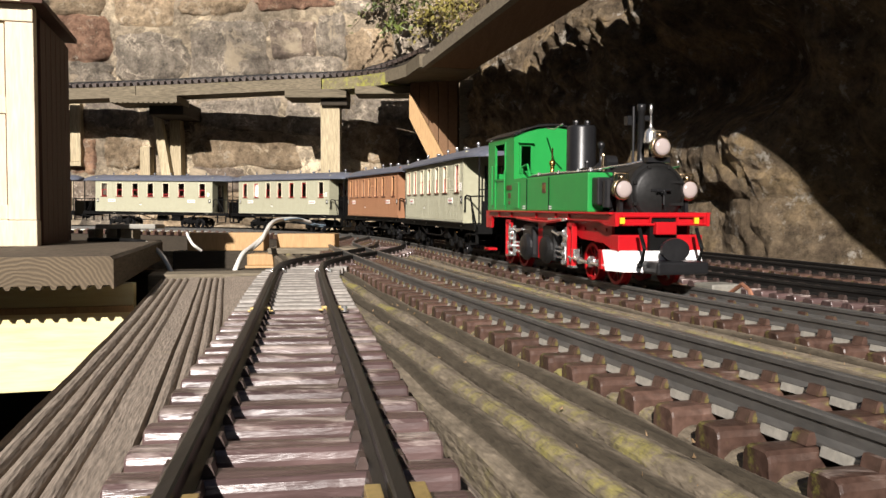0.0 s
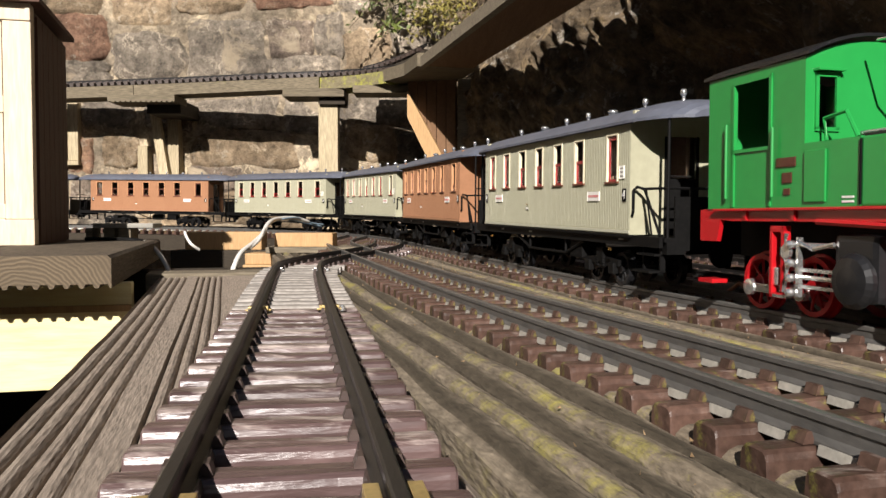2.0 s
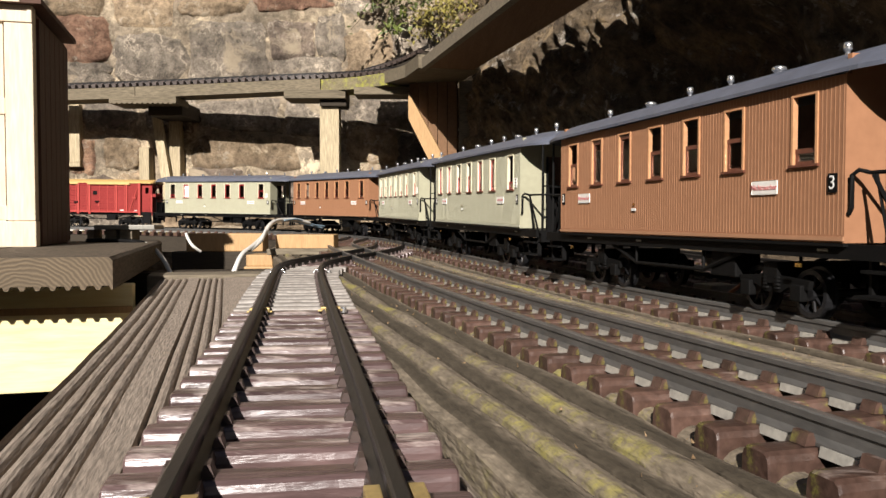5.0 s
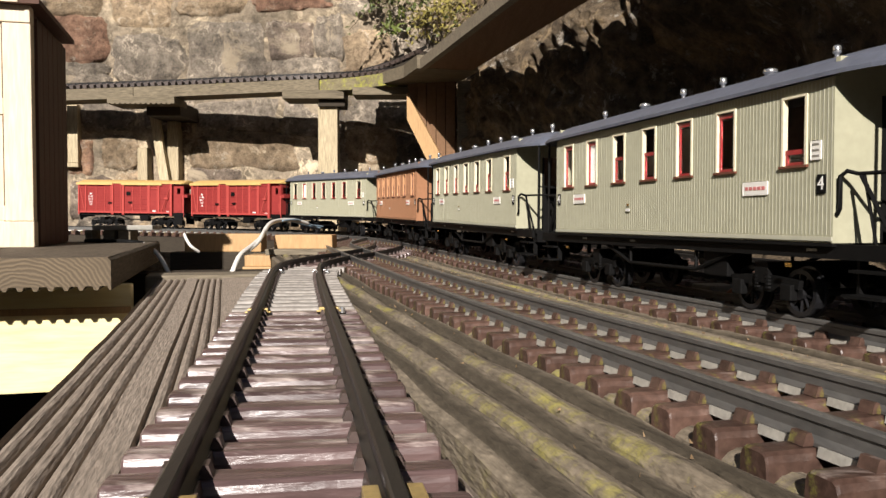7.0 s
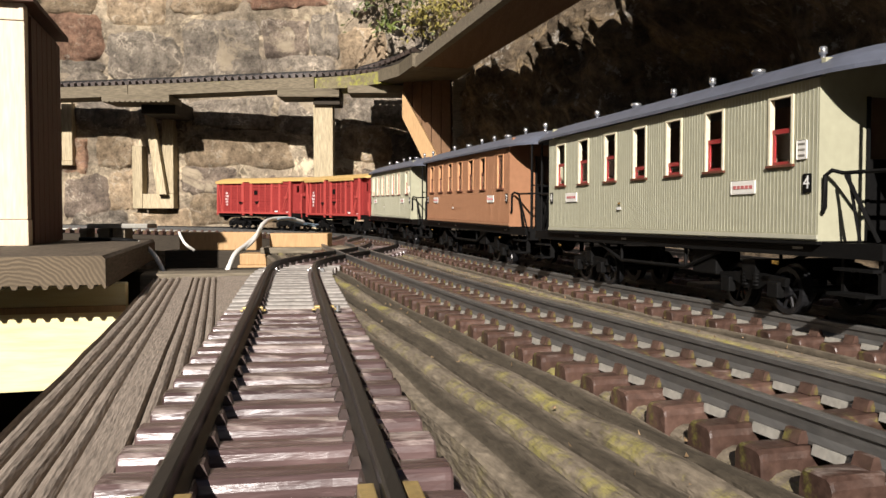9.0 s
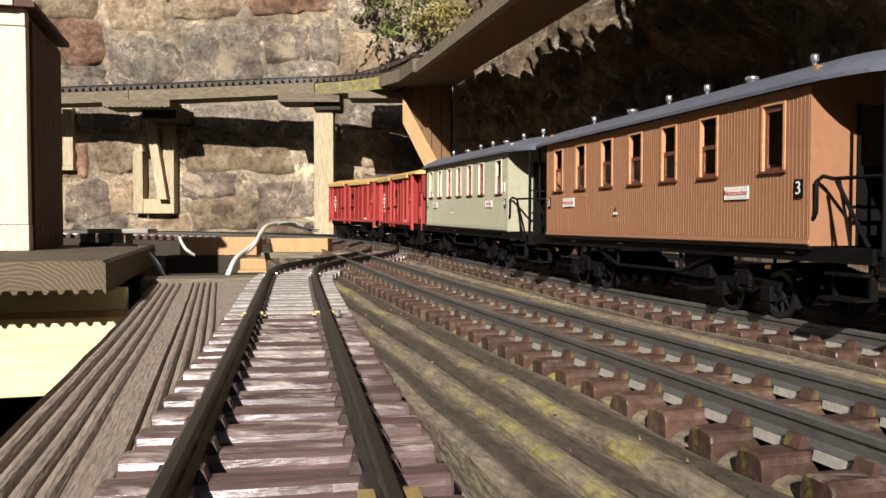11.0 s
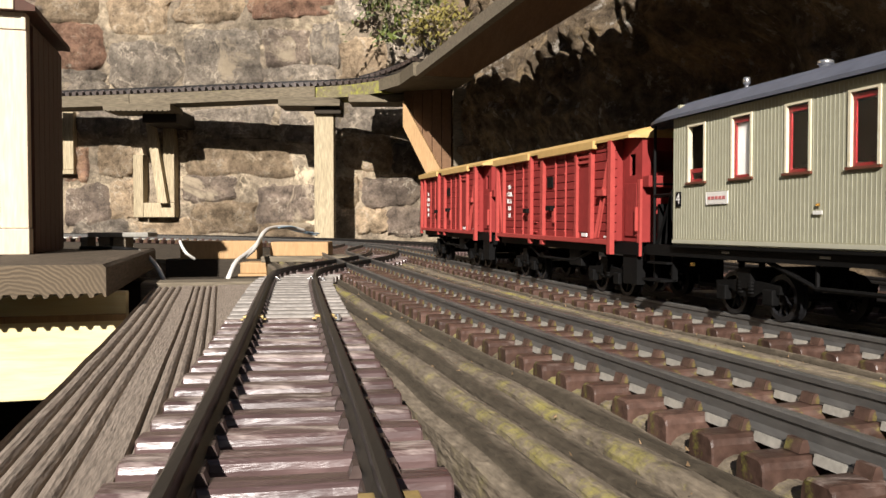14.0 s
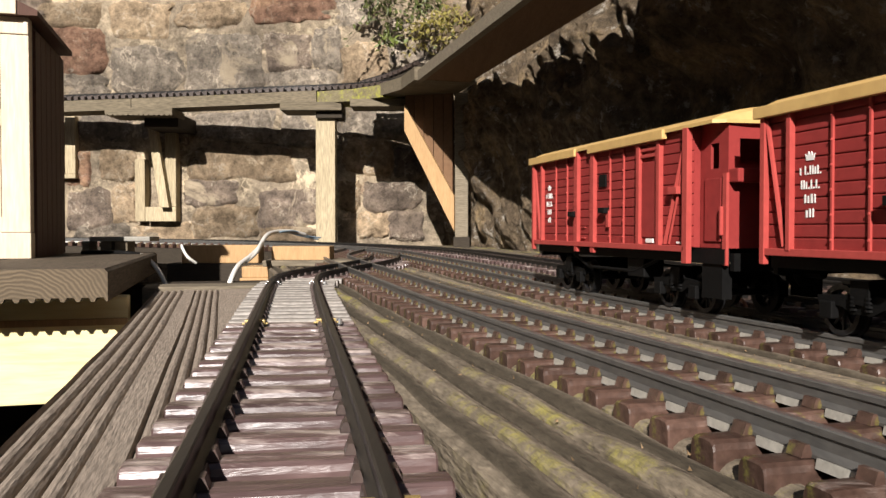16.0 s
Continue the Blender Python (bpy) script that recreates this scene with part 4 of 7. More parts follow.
UPPER = Way([(x, shelf_front(x)[0] + 0.044, shelf_front(x)[1] + 0.0545) for x in (-1.9, -1.5, -1.1, -0.8, -0.5)] + [(-0.33, 2.445, 0.5065), (-0.20, 2.40, 0.5065), (-0.10, 2.335, 0.5075), (-0.03, 2.23, 0.5080), (0.015, 2.09, 0.5080)])
track(UPPER, "dark sleepered track of the upper level on its shelf", lambda s: M_TIE_DARK)
CLIMB = Way([(-0.235, 2.515, 0.530), (-0.16, 2.49, 0.546), (-0.09, 2.45, 0.562), (-0.03, 2.39, 0.576)])
track(CLIMB, "short steep dark track climbing beside the shrub", lambda s: M_TIE_DARK)
rp = thing("ramp_block", "dark timber ramp under the short climbing track", "ramp")
bm = bmesh.new()
prev = None
for i in range(15):
    p, d = CLIMB.at(CLIMB.length * i / 14)
    sd = Vector((d.y, -d.x, 0)).normalized() * 0.034
    top = p.z - 0.0212
    row = [bm.verts.new((q.x, q.y, z)) for q, z in ((p - sd, SZ1 + 0.0035), (p + sd, SZ1 + 0.0035), (p + sd, max(top, SZ1 + 0.004)), (p - sd, max(top, SZ1 + 0.004)))]
    if prev:
        for k in range(4):
            bm.faces.new((prev[k], prev[(k + 1) % 4], row[(k + 1) % 4], row[k]))
    else:
        bm.faces.new(row)
    prev = row
bm.faces.new(prev[::-1])
bmesh.ops.recalc_face_normals(bm, faces=bm.faces[:])
part("ramp", bm, M_DARKWOOD, rp)

# ---- hut on its platform ----
hut = thing("wooden_hut", "cream-painted wooden hut with a dark side and pitched roof edge", "hut", m=pose(0, 0, 0, 0, 0, HEAD))
hx, hy, hz = -0.214, 1.04, 0.0425
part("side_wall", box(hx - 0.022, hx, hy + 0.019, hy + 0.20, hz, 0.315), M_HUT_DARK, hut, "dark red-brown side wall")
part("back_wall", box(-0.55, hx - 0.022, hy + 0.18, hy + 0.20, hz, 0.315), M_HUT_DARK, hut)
part("front_wall", box(-0.55, hx - 0.034, hy + 0.006, hy + 0.016, hz, 0.315), M_HUT, hut, "cream boarded front")
for x0, x1, z0, z1, d in ((hx - 0.030, hx, hz + 0.0305, 0.3, 0.0), (-0.55, hx, 0.3003, 0.32, -0.002), (-0.55, hx - 0.0302, 0.195, 0.214, 0.001), (-0.55, hx + 0.001, hz, hz + 0.030, -0.003), (-0.30, hx - 0.0302, 0.0735, 0.0905, 0.002)):
    part("trim_board", box(x0, x1, hy + d, hy + 0.019, z0, z1, bev=0.0012), M_HUT, hut)
for i in range(9):
    x = hx - 0.049 - 0.036 * i
    part("board", box(x - 0.0174, x + 0.0174, hy + 0.003, hy + 0.0065, hz + 0.03, 0.3), M_HUT, hut)
for i in range(6):
    y = hy + 0.021 + 0.030 * i
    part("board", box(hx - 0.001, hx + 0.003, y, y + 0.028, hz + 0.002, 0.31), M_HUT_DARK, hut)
bm = bmesh.new()
extrude(bm, [(-0.56, hy - 0.012, 0.320), (hx + 0.012, hy - 0.012, 0.320), (hx + 0.012, hy - 0.012, 0.326), (-0.40, hy - 0.012, 0.42), (-0.56, hy - 0.012, 0.42)], None, (0, 0.225, 0))
part("roof", bm, M_HUT_DARK, hut, "dark roof with overhanging edge")
part("gable_board", box(-0.55, hx - 0.01, hy - 0.0145, hy - 0.0125, 0.320, 0.345, bev=0.0006), M_HUT, hut)

plat = thing("hut_platform", "grey platform boards with grooved undersides and bare end grain", "platform", m=pose(0, 0, 0, 0, 0, HEAD))
M_ENDGRAIN = bpy.data.materials.new("end_grain_timber")
M_ENDGRAIN.use_nodes = True
nt = M_ENDGRAIN.node_tree
b = nt.nodes["Principled BSDF"]
b.inputs["Roughness"].default_value = 0.85
tc = nt.nodes.new("ShaderNodeTexCoord")
wv = nt.nodes.new("ShaderNodeTexWave")
wv.wave_type, wv.rings_direction = "RINGS", "Y"
wv.inputs["Scale"].default_value, wv.inputs["Distortion"].default_value, wv.inputs["Detail"].default_value = 90, 5.0, 5
mp = nt.nodes.new("ShaderNodeMapping")
mp.inputs["Location"].default_value = (0.165, 0, 0.01)
nt.links.new(tc.outputs["Object"], mp.inputs[0])
nt.links.new(mp.outputs[0], wv.inputs["Vector"])
ns = nt.nodes.new("ShaderNodeTexNoise")
ns.inputs["Scale"].default_value, ns.inputs["Detail"].default_value = 40, 6
nt.links.new(tc.outputs["Object"], ns.inputs["Vector"])
mixf = nt.nodes.new("ShaderNodeMath")
mixf.operation = "MULTIPLY"
nt.links.new(wv.outputs["Fac"], mixf.inputs[0])
nt.links.new(ns.outputs["Fac"], mixf.inputs[1])
cr = nt.nodes.new("ShaderNodeValToRGB")
cr.color_ramp.elements[0].color, cr.color_ramp.elements[1].color = (0.085, 0.063, 0.039, 1), (0.15, 0.112, 0.069, 1)
cr.color_ramp.elements[0].position, cr.color_ramp.elements[1].position = 0.05, 0.6
nt.links.new(mixf.outputs[0], cr.inputs[0])
nt.links.new(cr.outputs[0], b.inputs["Base Color"])
bp = nt.nodes.new("ShaderNodeBump")
bp.inputs["Strength"].default_value, bp.inputs["Distance"].default_value = 0.5, 0.001
nt.links.new(mixf.outputs[0], bp.inputs["Height"])
nt.links.new(bp.outputs[0], b.inputs["Normal"])
for i in range(3):
    x1 = -0.0945 - 0.146 * i
    x0 = x1 - 0.142
    prof = [(x0, 0.0425), (x1 - 0.003, 0.0425), (x1, 0.0395), (x1, 0.0145)]
    m = 12
    for j in range(m):
        x = x1 - (j + 0.5) * 0.142 / m
        prof += [(x + 0.0045, 0.0145), (x + 0.0028, 0.0180), (x - 0.0028, 0.0180), (x - 0.0045, 0.0145)]
    prof.append((x0, 0.0145))
    bm = bmesh.new()
    extrude(bm, [(x, 0.749 + 0.002 * i, z) for x, z in prof], None, (0, 0.55, 0))
    pb = part("platform_board", bm, M_PLATFORM, plat)
    bm = bmesh.new()
    extrude(bm, [(x, 0.7475 + 0.002 * i, z) for x, z in prof], None, (0, 0.0013, 0))
    part("end_grain", bm, M_ENDGRAIN, pb, "bare end grain with growth rings")
fb = thing("fascia_board", "pale yellow board under the platform edge", "board", m=pose(0, 0, 0, 0, 0, HEAD))
part("board", box(-0.75, -0.085, 0.81, 0.832, -0.083, 0.0140, bev=0.0015), M_PANEL, fb)
part("batten", box(-0.75, -0.085, 0.806, 0.8097, -0.012, -0.006), M_NEWWOOD, fb)
# Added dark sheet standing in for the black shade below the platform.
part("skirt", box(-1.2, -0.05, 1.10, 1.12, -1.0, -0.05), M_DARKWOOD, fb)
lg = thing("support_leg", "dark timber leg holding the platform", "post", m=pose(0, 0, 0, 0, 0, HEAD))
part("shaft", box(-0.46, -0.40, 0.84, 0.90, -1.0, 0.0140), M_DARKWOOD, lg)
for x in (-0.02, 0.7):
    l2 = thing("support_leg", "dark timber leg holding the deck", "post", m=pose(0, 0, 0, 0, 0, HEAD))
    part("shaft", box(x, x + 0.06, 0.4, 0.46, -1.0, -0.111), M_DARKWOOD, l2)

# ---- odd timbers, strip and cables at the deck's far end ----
ub = thing("under_beam", "dark timber beam below the deck end", "beam", m=pose(0, 0, 0, 0, 0, HEAD))
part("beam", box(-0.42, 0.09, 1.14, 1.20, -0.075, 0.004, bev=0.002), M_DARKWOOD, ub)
# Dark floor added to fill the void here and carry the loose blocks.
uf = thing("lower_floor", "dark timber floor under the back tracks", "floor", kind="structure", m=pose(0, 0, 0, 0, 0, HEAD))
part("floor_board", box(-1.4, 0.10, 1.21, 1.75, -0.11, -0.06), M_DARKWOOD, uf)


def block(name, label, px0, py0, px1, py1, y, depth, mat, base=None, turn=0):
    k = y / 1450.0
    x0, x1, z0, z1 = (px0 - 784) * k, (px1 - 784) * k, EYE[2] + (389 - py1) * k, EYE[2] + (389 - py0) * k
    if base is not None:
        z0 = base
    ob = thing(name, label, "timber block", m=Matrix.Translation(((x0 + x1) / 2, y, z0)) @ pose(0, 0, 0, 0, 0, turn))
    part("timber", box(-(x1 - x0) / 2, (x1 - x0) / 2, 0, depth, 0, z1 - z0, bev=0.002), mat, ob)
    return ob


block("timber_block", "fresh orange pine block between the tracks", 485, 416, 588, 441, 1.36, 0.06, M_NEWWOOD)
block("timber_plank", "grey plank carrying the pine block", 470, 441.3, 660, 452, 1.33, 0.12, M_BEAM, turn=4)
block("timber_block", "pale yellow sawn block below the plank", 432, 452, 484, 472, 1.325, 0.06, M_NEWWOOD)
block("timber_block", "pale lower block on the dark floor", 428, 472.3, 486, 492, 1.32, 0.08, M_NEWWOOD, base=-0.059)
block("timber_beam", "pale yellow beam in the gap beyond the deck", 326, 414, 462, 446, 1.50, 0.05, M_NEWWOOD)
block("timber_beam", "dark beam under the pale one", 300, 446.3, 480, 480, 1.50, 0.05, M_DARKWOOD, base=-0.059)
cp = thing("deck_end_plank", "grey plank across the end of the deck", "plank", m=pose(0, 0, 0, 0, 0, HEAD))
part("plank", box(-0.09, 0.068, 1.003, 1.06, -0.026, 0.0095, bev=0.002), M_BEAM, cp)
st = thing("metal_strip", "flat grey metal strip resting on two small blocks", "metal strip")
k = 1.16 / 1450
part("strip", box((163 - 784) * k, (270 - 784) * k, 1.16, 1.20, 0.0600, 0.0665, bev=0.001), M_LEADGREY, st)
for a, b in ((148, 160), (180, 200), (206, 228)):
    part("foot", box((a - 784) * k, (b - 784) * k, 1.165, 1.195, 0.0426, 0.0598, bev=0.001), M_BEAM, st)


def cable(label, pts, r, mat, name="cable"):
    bm = bmesh.new()
    w = Way(pts, 8)
    wire(bm, w.p, r, 7)
    tagged(part(name, bm, mat, smooth=True), label, "cable")


def at(px, py, y):
    return ((px - 784) * y / 1450.0, y, EYE[2] + (389 - py) * y / 1450.0)


cable("white cable looping up from the deck end to the far track", [at(406, 500, 1.12), at(412, 478, 1.12), at(425, 452, 1.16), at(445, 436, 1.22), at(462, 420, 1.28), at(474, 400, 1.34), at(490, 391, 1.42), at(520, 390, 1.5), at(545, 396, 1.55)], 0.0036, M_CABLE_W)
cable("second white cable lying beside the first", [at(440, 444, 1.20), at(458, 428, 1.25), at(468, 408, 1.31), at(480, 396, 1.38), at(500, 389, 1.46)], 0.0028, M_CABLE_W)
cable("thin pale blue wire trailing to the far rails", [at(490, 392, 1.43), at(515, 392, 1.5), at(535, 397, 1.56), at(568, 404, 1.62)], 0.0016, M_CABLE_B)
cable("thin pale blue wire beside the white cable", [at(500, 391, 1.44), at(525, 389, 1.5), at(550, 398, 1.58), at(572, 401, 1.63)], 0.0014, M_CABLE_B)
cable("dark and white cable hanging off the platform", [at(226, 429, 1.13), at(250, 431, 1.14), at(268, 440, 1.13), at(284, 458, 1.11), at(298, 484, 1.09), at(304, 500, 1.08)], 0.0030, M_CABLE_W)
cable("black cable running over the platform", [at(150, 427, 1.14), at(190, 427, 1.14), at(228, 428, 1.13), at(252, 431, 1.137)], 0.0033, M_BLACK)
cable("pale loop of cable in the gap", [at(326, 414, 1.34), at(330, 424, 1.33), at(338, 436, 1.32), at(352, 446, 1.33)], 0.0024, M_CABLE_W)
# point motor wires on the siding
M_COPPER = material("copper_wire", (0.42, 0.18, 0.11), 0.4, 0.4, (0.5, 0.25, 0.16), 80, 0.5, 0.05)
mt = thing("point_motor", "small grey point motor with copper wires beside the siding", "point motor", m=pose(0, 0, 0, 0, 0, HEAD))
part("housing", box(0.405, 0.43, 0.73, 0.76, 0.0, 0.018, bev=0.002), M_LEADGREY, mt)
part("housing", box(0.415, 0.445, 0.64, 0.67, 0.0, 0.016, bev=0.002), M_LEADGREY, mt)
bm = bmesh.new()
wire(bm, [(0.42, 0.72, 0.008), (0.412, 0.70, 0.016), (0.41, 0.685, 0.012), (0.42, 0.672, 0.008)], 0.0016)
part("copper_wire", bm, M_COPPER, mt)
bm = bmesh.new()
wire(bm, [(0.43, 0.637, 0.008), (0.428, 0.615, 0.018), (0.425, 0.600, 0.014), (0.424, 0.590, 0.001)], 0.0018)
part("copper_wire", bm, M_COPPER, mt)


# ---- growth ----
def leaf(bm, p, d, up, l, w):
    s = d.cross(up).normalized()
    a = bm.verts.new(p)
    b = bm.verts.new(p + d * l * 0.5 + s * w + up * l * 0.08)
    c = bm.verts.new(p + d * l)
    e = bm.verts.new(p + d * l * 0.5 - s * w + up * l * 0.08)
    f = bm.verts.new(p + d * l * 0.55 - up * l * 0.03)
    bm.faces.new((a, b, f))
    bm.faces.new((b, c, f))
    bm.faces.new((c, e, f))
    bm.faces.new((e, a, f))


def shrub(name, label, roots, n, spread, size, seed, mat):
    rnd = random.Random(seed)
    ob = thing(name, label, "shrub")
    tw, lf = bmesh.new(), bmesh.new()
    for k in range(n):
        r = Vector(rnd.choice(roots))
        tip = r + Vector((rnd.gauss(0, spread[0]), rnd.gauss(-0.02, spread[1]), rnd.gauss(-0.01, spread[2])))
        mid = r.lerp(tip, 0.5) + Vector((0, -0.01, 0.02))
        wire(tw, [r, mid, tip], 0.0011, 4)
        for q in range(9):
            p = mid.lerp(tip, q / 8) + Vector((rnd.gauss(0, 0.008), rnd.gauss(0, 0.008), rnd.gauss(0, 0.008)))
            d = Vector((rnd.gauss(0, 1), rnd.gauss(-0.5, 1), rnd.gauss(0, 1))).normalized()
            leaf(lf, p, d, Vector((rnd.gauss(0, 0.3), rnd.gauss(-0.6, 0.3), 0.8)).normalized(), rnd.uniform(0.7, 1.3) * size, 0.22 * size)
    tagged(part("branch", tw, M_TWIG, ob), kind="stuff")
    c = part("leaves", lf, mat, ob)
    tagged(c, kind="stuff")


shrub("shrub", "small-leaved green shrub growing out of the stone wall", [(-0.16, 2.57, 0.76), (-0.06, 2.55, 0.78), (0.0, 2.52, 0.74), (-0.22, 2.58, 0.80)], 75, (0.05, 0.03, 0.055), 0.022, 3, M_LEAF)
M_LEAF2 = material("yellowing_leaf", (0.16, 0.14, 0.025), 0.5, 0, (0.24, 0.2, 0.05), 40, 0.6, 0.05)
shrub("shrub", "yellow-green creeping plant on the shelf corner", [(-0.02, 2.36, 0.62), (0.03, 2.25, 0.62), (-0.05, 2.40, 0.64), (0.06, 2.1, 0.60)], 60, (0.035, 0.04, 0.035), 0.017, 8, M_LEAF2)
shrub("shrub", "dark low sprig of broad leaves on the wall", [(-0.155, 2.55, 0.665)], 5, (0.03, 0.02, 0.015), 0.030, 4, M_LEAF)


# ---- litter between the tracks ----
rnd = random.Random(21)
bm = bmesh.new()
for k in range(900):
    x, y = rnd.choice(((0.262, 0.012), (0.285, 0.014), (0.13, 0.02), (0.395, 0.02), (0.24, 0.01)))
    u = rnd.uniform(0.15, 1.7)
    xx = rnd.gauss(x, y)
    p = spin(xx, u, 0.0058 + deck_z(u))
    r = rnd.uniform(0.0004, 0.0014)
    vs = [bm.verts.new(p + Vector((rnd.uniform(-r, r), rnd.uniform(-r, r), q))) for q in (0, 0, 0, rnd.uniform(0.0006, 0.002))]
    for f in ((0, 1, 2), (0, 1, 3), (1, 2, 3), (2, 0, 3)):
        bm.faces.new([vs[i] for i in f])
M_LITTER = material("dry_leaf_litter", (0.16, 0.09, 0.04), 0.8, 0, (0.28, 0.2, 0.11), 300, 0.8, 0.1)
tagged(part("leaf_litter", bm, M_LITTER), "dry brown leaf crumbs and grit between the tracks", "litter", kind="stuff")


# ---- rolling stock (x forward, y left, z from rail top) ----
TRAIN, WHEELS, BOGIES = [], [], []
BODY_L, BODY_W, BODY_Z0, BODY_Z1 = 0.3542, 0.086, 0.0427, 0.126
WIN_U = (0.0786, 0.211, 0.348, 0.479, 0.610, 0.742, 0.917)
WIN_Z0, WIN_Z1, WIN_HALF = 0.0825, 0.1203, 0.0102


def ring(bm, y0, y1, r0, r1, n=22):
    """A flat tyre about the y axis: inner radius r0, outer r1."""
    rows = [[bm.verts.new((r * math.cos(2 * math.pi * i / n), y, r * math.sin(2 * math.pi * i / n))) for i in range(n)] for y, r in ((y0, r0), (y0, r1), (y1, r1), (y1, r0))]
    for k in range(4):
        a, b = rows[k], rows[(k + 1) % 4]
        for i in range(n):
            j = (i + 1) % n
            bm.faces.new((a[i], a[j], b[j], b[i]))


def wheelset(r):
    """A spoked wheelset about its own axle (along y)."""
    bm = bmesh.new()
    tube(bm, (0, -0.027, 0), (0, 0.027, 0), 0.0024, n=8)
    for y in (-1, 1):
        ring(bm, y * 0.0208, y * 0.0262, r - 0.0028, r)
        ring(bm, y * 0.0200, y * 0.0210, r - 0.0028, r + 0.0018)
        lathe(bm, (0, y * 0.0215, 0), (0, y, 0), [(0, 0.0042), (0.0055, 0.0040)], 10)
        for k in range(9):
            a = 2 * k * math.pi / 9
            tube(bm, (0.003 * math.cos(a), y * 0.0240, 0.003 * math.sin(a)), ((r - 0.002) * math.cos(a), y * 0.0240, (r - 0.002) * math.sin(a)), 0.0009, n=5)
    bmesh.ops.recalc_face_normals(bm, faces=bm.faces[:])
    return bm


def bogie(parent, x):
    bm = bmesh.new()
    for y in (-1, 1):
        a = y * 0.0335
        extrude(bm, [(-0.030, a, 0.016), (-0.014, a, 0.0165), (-0.007, a, 0.0130), (0.007, a, 0.0130), (0.014, a, 0.0165), (0.030, a, 0.016),
                     (0.031, a, 0.021), (0.010, a, 0.0225), (-0.010, a, 0.0225), (-0.031, a, 0.021)], None, (0, -y * 0.003, 0))
        for sx in (-1, 1):
            bx(bm, sx * 0.0225 - 0.0045, sx * 0.0225 + 0.0045, a - 0.0025, a + 0.0025, 0.0095, 0.0185, 0.0008)
            for k in range(4):
                tube(bm, (sx * 0.005, a, 0.0150 + k * 0.002), (sx * 0.005, a, 0.0160 + k * 0.002), 0.0022, n=8)
    bx(bm, -0.006, 0.006, -0.035, 0.035, 0.018, 0.030)
    e2 = part("bogie", bm, M_BLACK, parent)
    e2.location = (x, 0, 0)
    for sx in (-1, 1):
        w = part("wheelset", wheelset(0.0135), M_BLACKGLOSS, e2)
        w.location = (sx * 0.0225, 0, 0.0135)
        WHEELS.append((w, (sx * 0.0225, 0, 0.0135), 0.0135))
    BOGIES.append((e2, parent, x))
    return e2


def arched_roof(x0, x1, half, z0, rise, round_end, n=10, steps=6):
    """A low curved roof whose ends are rounded in plan."""
    bm = bmesh.new()
    xs = []
    for k in range(steps + 1):
        a = math.pi / 2 * k / steps
        xs.append((x0 + round_end * (1 - math.sin(a)), math.cos(a)))
    st = [(x, c) for x, c in xs][::-1]
    stations = [(x, math.sqrt(max(0.0, 1 - ((x0 + round_end - x) / round_end) ** 2))) for x, _ in st] + \
               [(x1 - (x - x0), math.sqrt(max(0.0, 1 - ((x0 + round_end - x) / round_end) ** 2))) for x, _ in st[::-1]]
    rows = []
    for x, w in stations:
        w = 0.45 + 0.55 * w
        hw, hr = half * w, rise * (0.35 + 0.65 * min(1, (w - 0.45) / 0.55 + 0.0))
        row = []
        for i in range(n + 1):
            y = -hw + 2 * hw * i / n
            row.append(bm.verts.new((x, y, z0 + 0.0022 + hr * (1 - (y / hw) ** 2) ** 0.8)))
        for i in range(n, -1, -1):
            y = -hw + 2 * hw * i / n
            row.append(bm.verts.new((x, y, z0 + max(0, hr - 0.004) * (1 - (y / hw) ** 2) ** 0.8)))
        rows.append(row)
    m = len(rows[0])
    for a, b in zip(rows, rows[1:]):
        for i in range(m):
            j = (i + 1) % m
            bm.faces.new((a[i], a[j], b[j], b[i]))
    bm.faces.new(rows[0])
    bm.faces.new(rows[-1][::-1])
    bmesh.ops.recalc_face_normals(bm, faces=bm.faces[:])
    return bm


def writing(text, size, mat, parent, m, name="lettering"):
    cu = bpy.data.curves.new(name, "FONT")
    cu.body, cu.size, cu.align_x, cu.align_y, cu.extrude = text, size, "CENTER", "CENTER", 0.0001
    tmp = bpy.data.objects.new("tmp", cu)
    me = bpy.data.meshes.new_from_object(tmp)
    bpy.data.objects.remove(tmp)
    me.materials.clear()
    me.materials.append(mat)
    ob = new(name, me)
    ob.parent = parent
    ob.matrix_basis = m
    return ob


def side_plate(name, parent, x, z, w, h, side, mat, depth=0.0012, y=None, label=""):
    yy = (BODY_W / 2 + 0.0012) if y is None else y
    a, b = side * yy, side * (yy + depth)
    return part(name, box(x - w / 2, x + w / 2, min(a, b), max(a, b), z - h / 2, z + h / 2, bev=min(w, h) * 0.08), mat, parent, label)


def text_on_side(text, size, mat, parent, x, z, side, y):
    m = Matrix.Translation((x, side * y, z)) @ Euler((radians(90), 0, 0 if side < 0 else radians(180))).to_matrix().to_4x4()
    return writing(text, size, mat, parent, m)


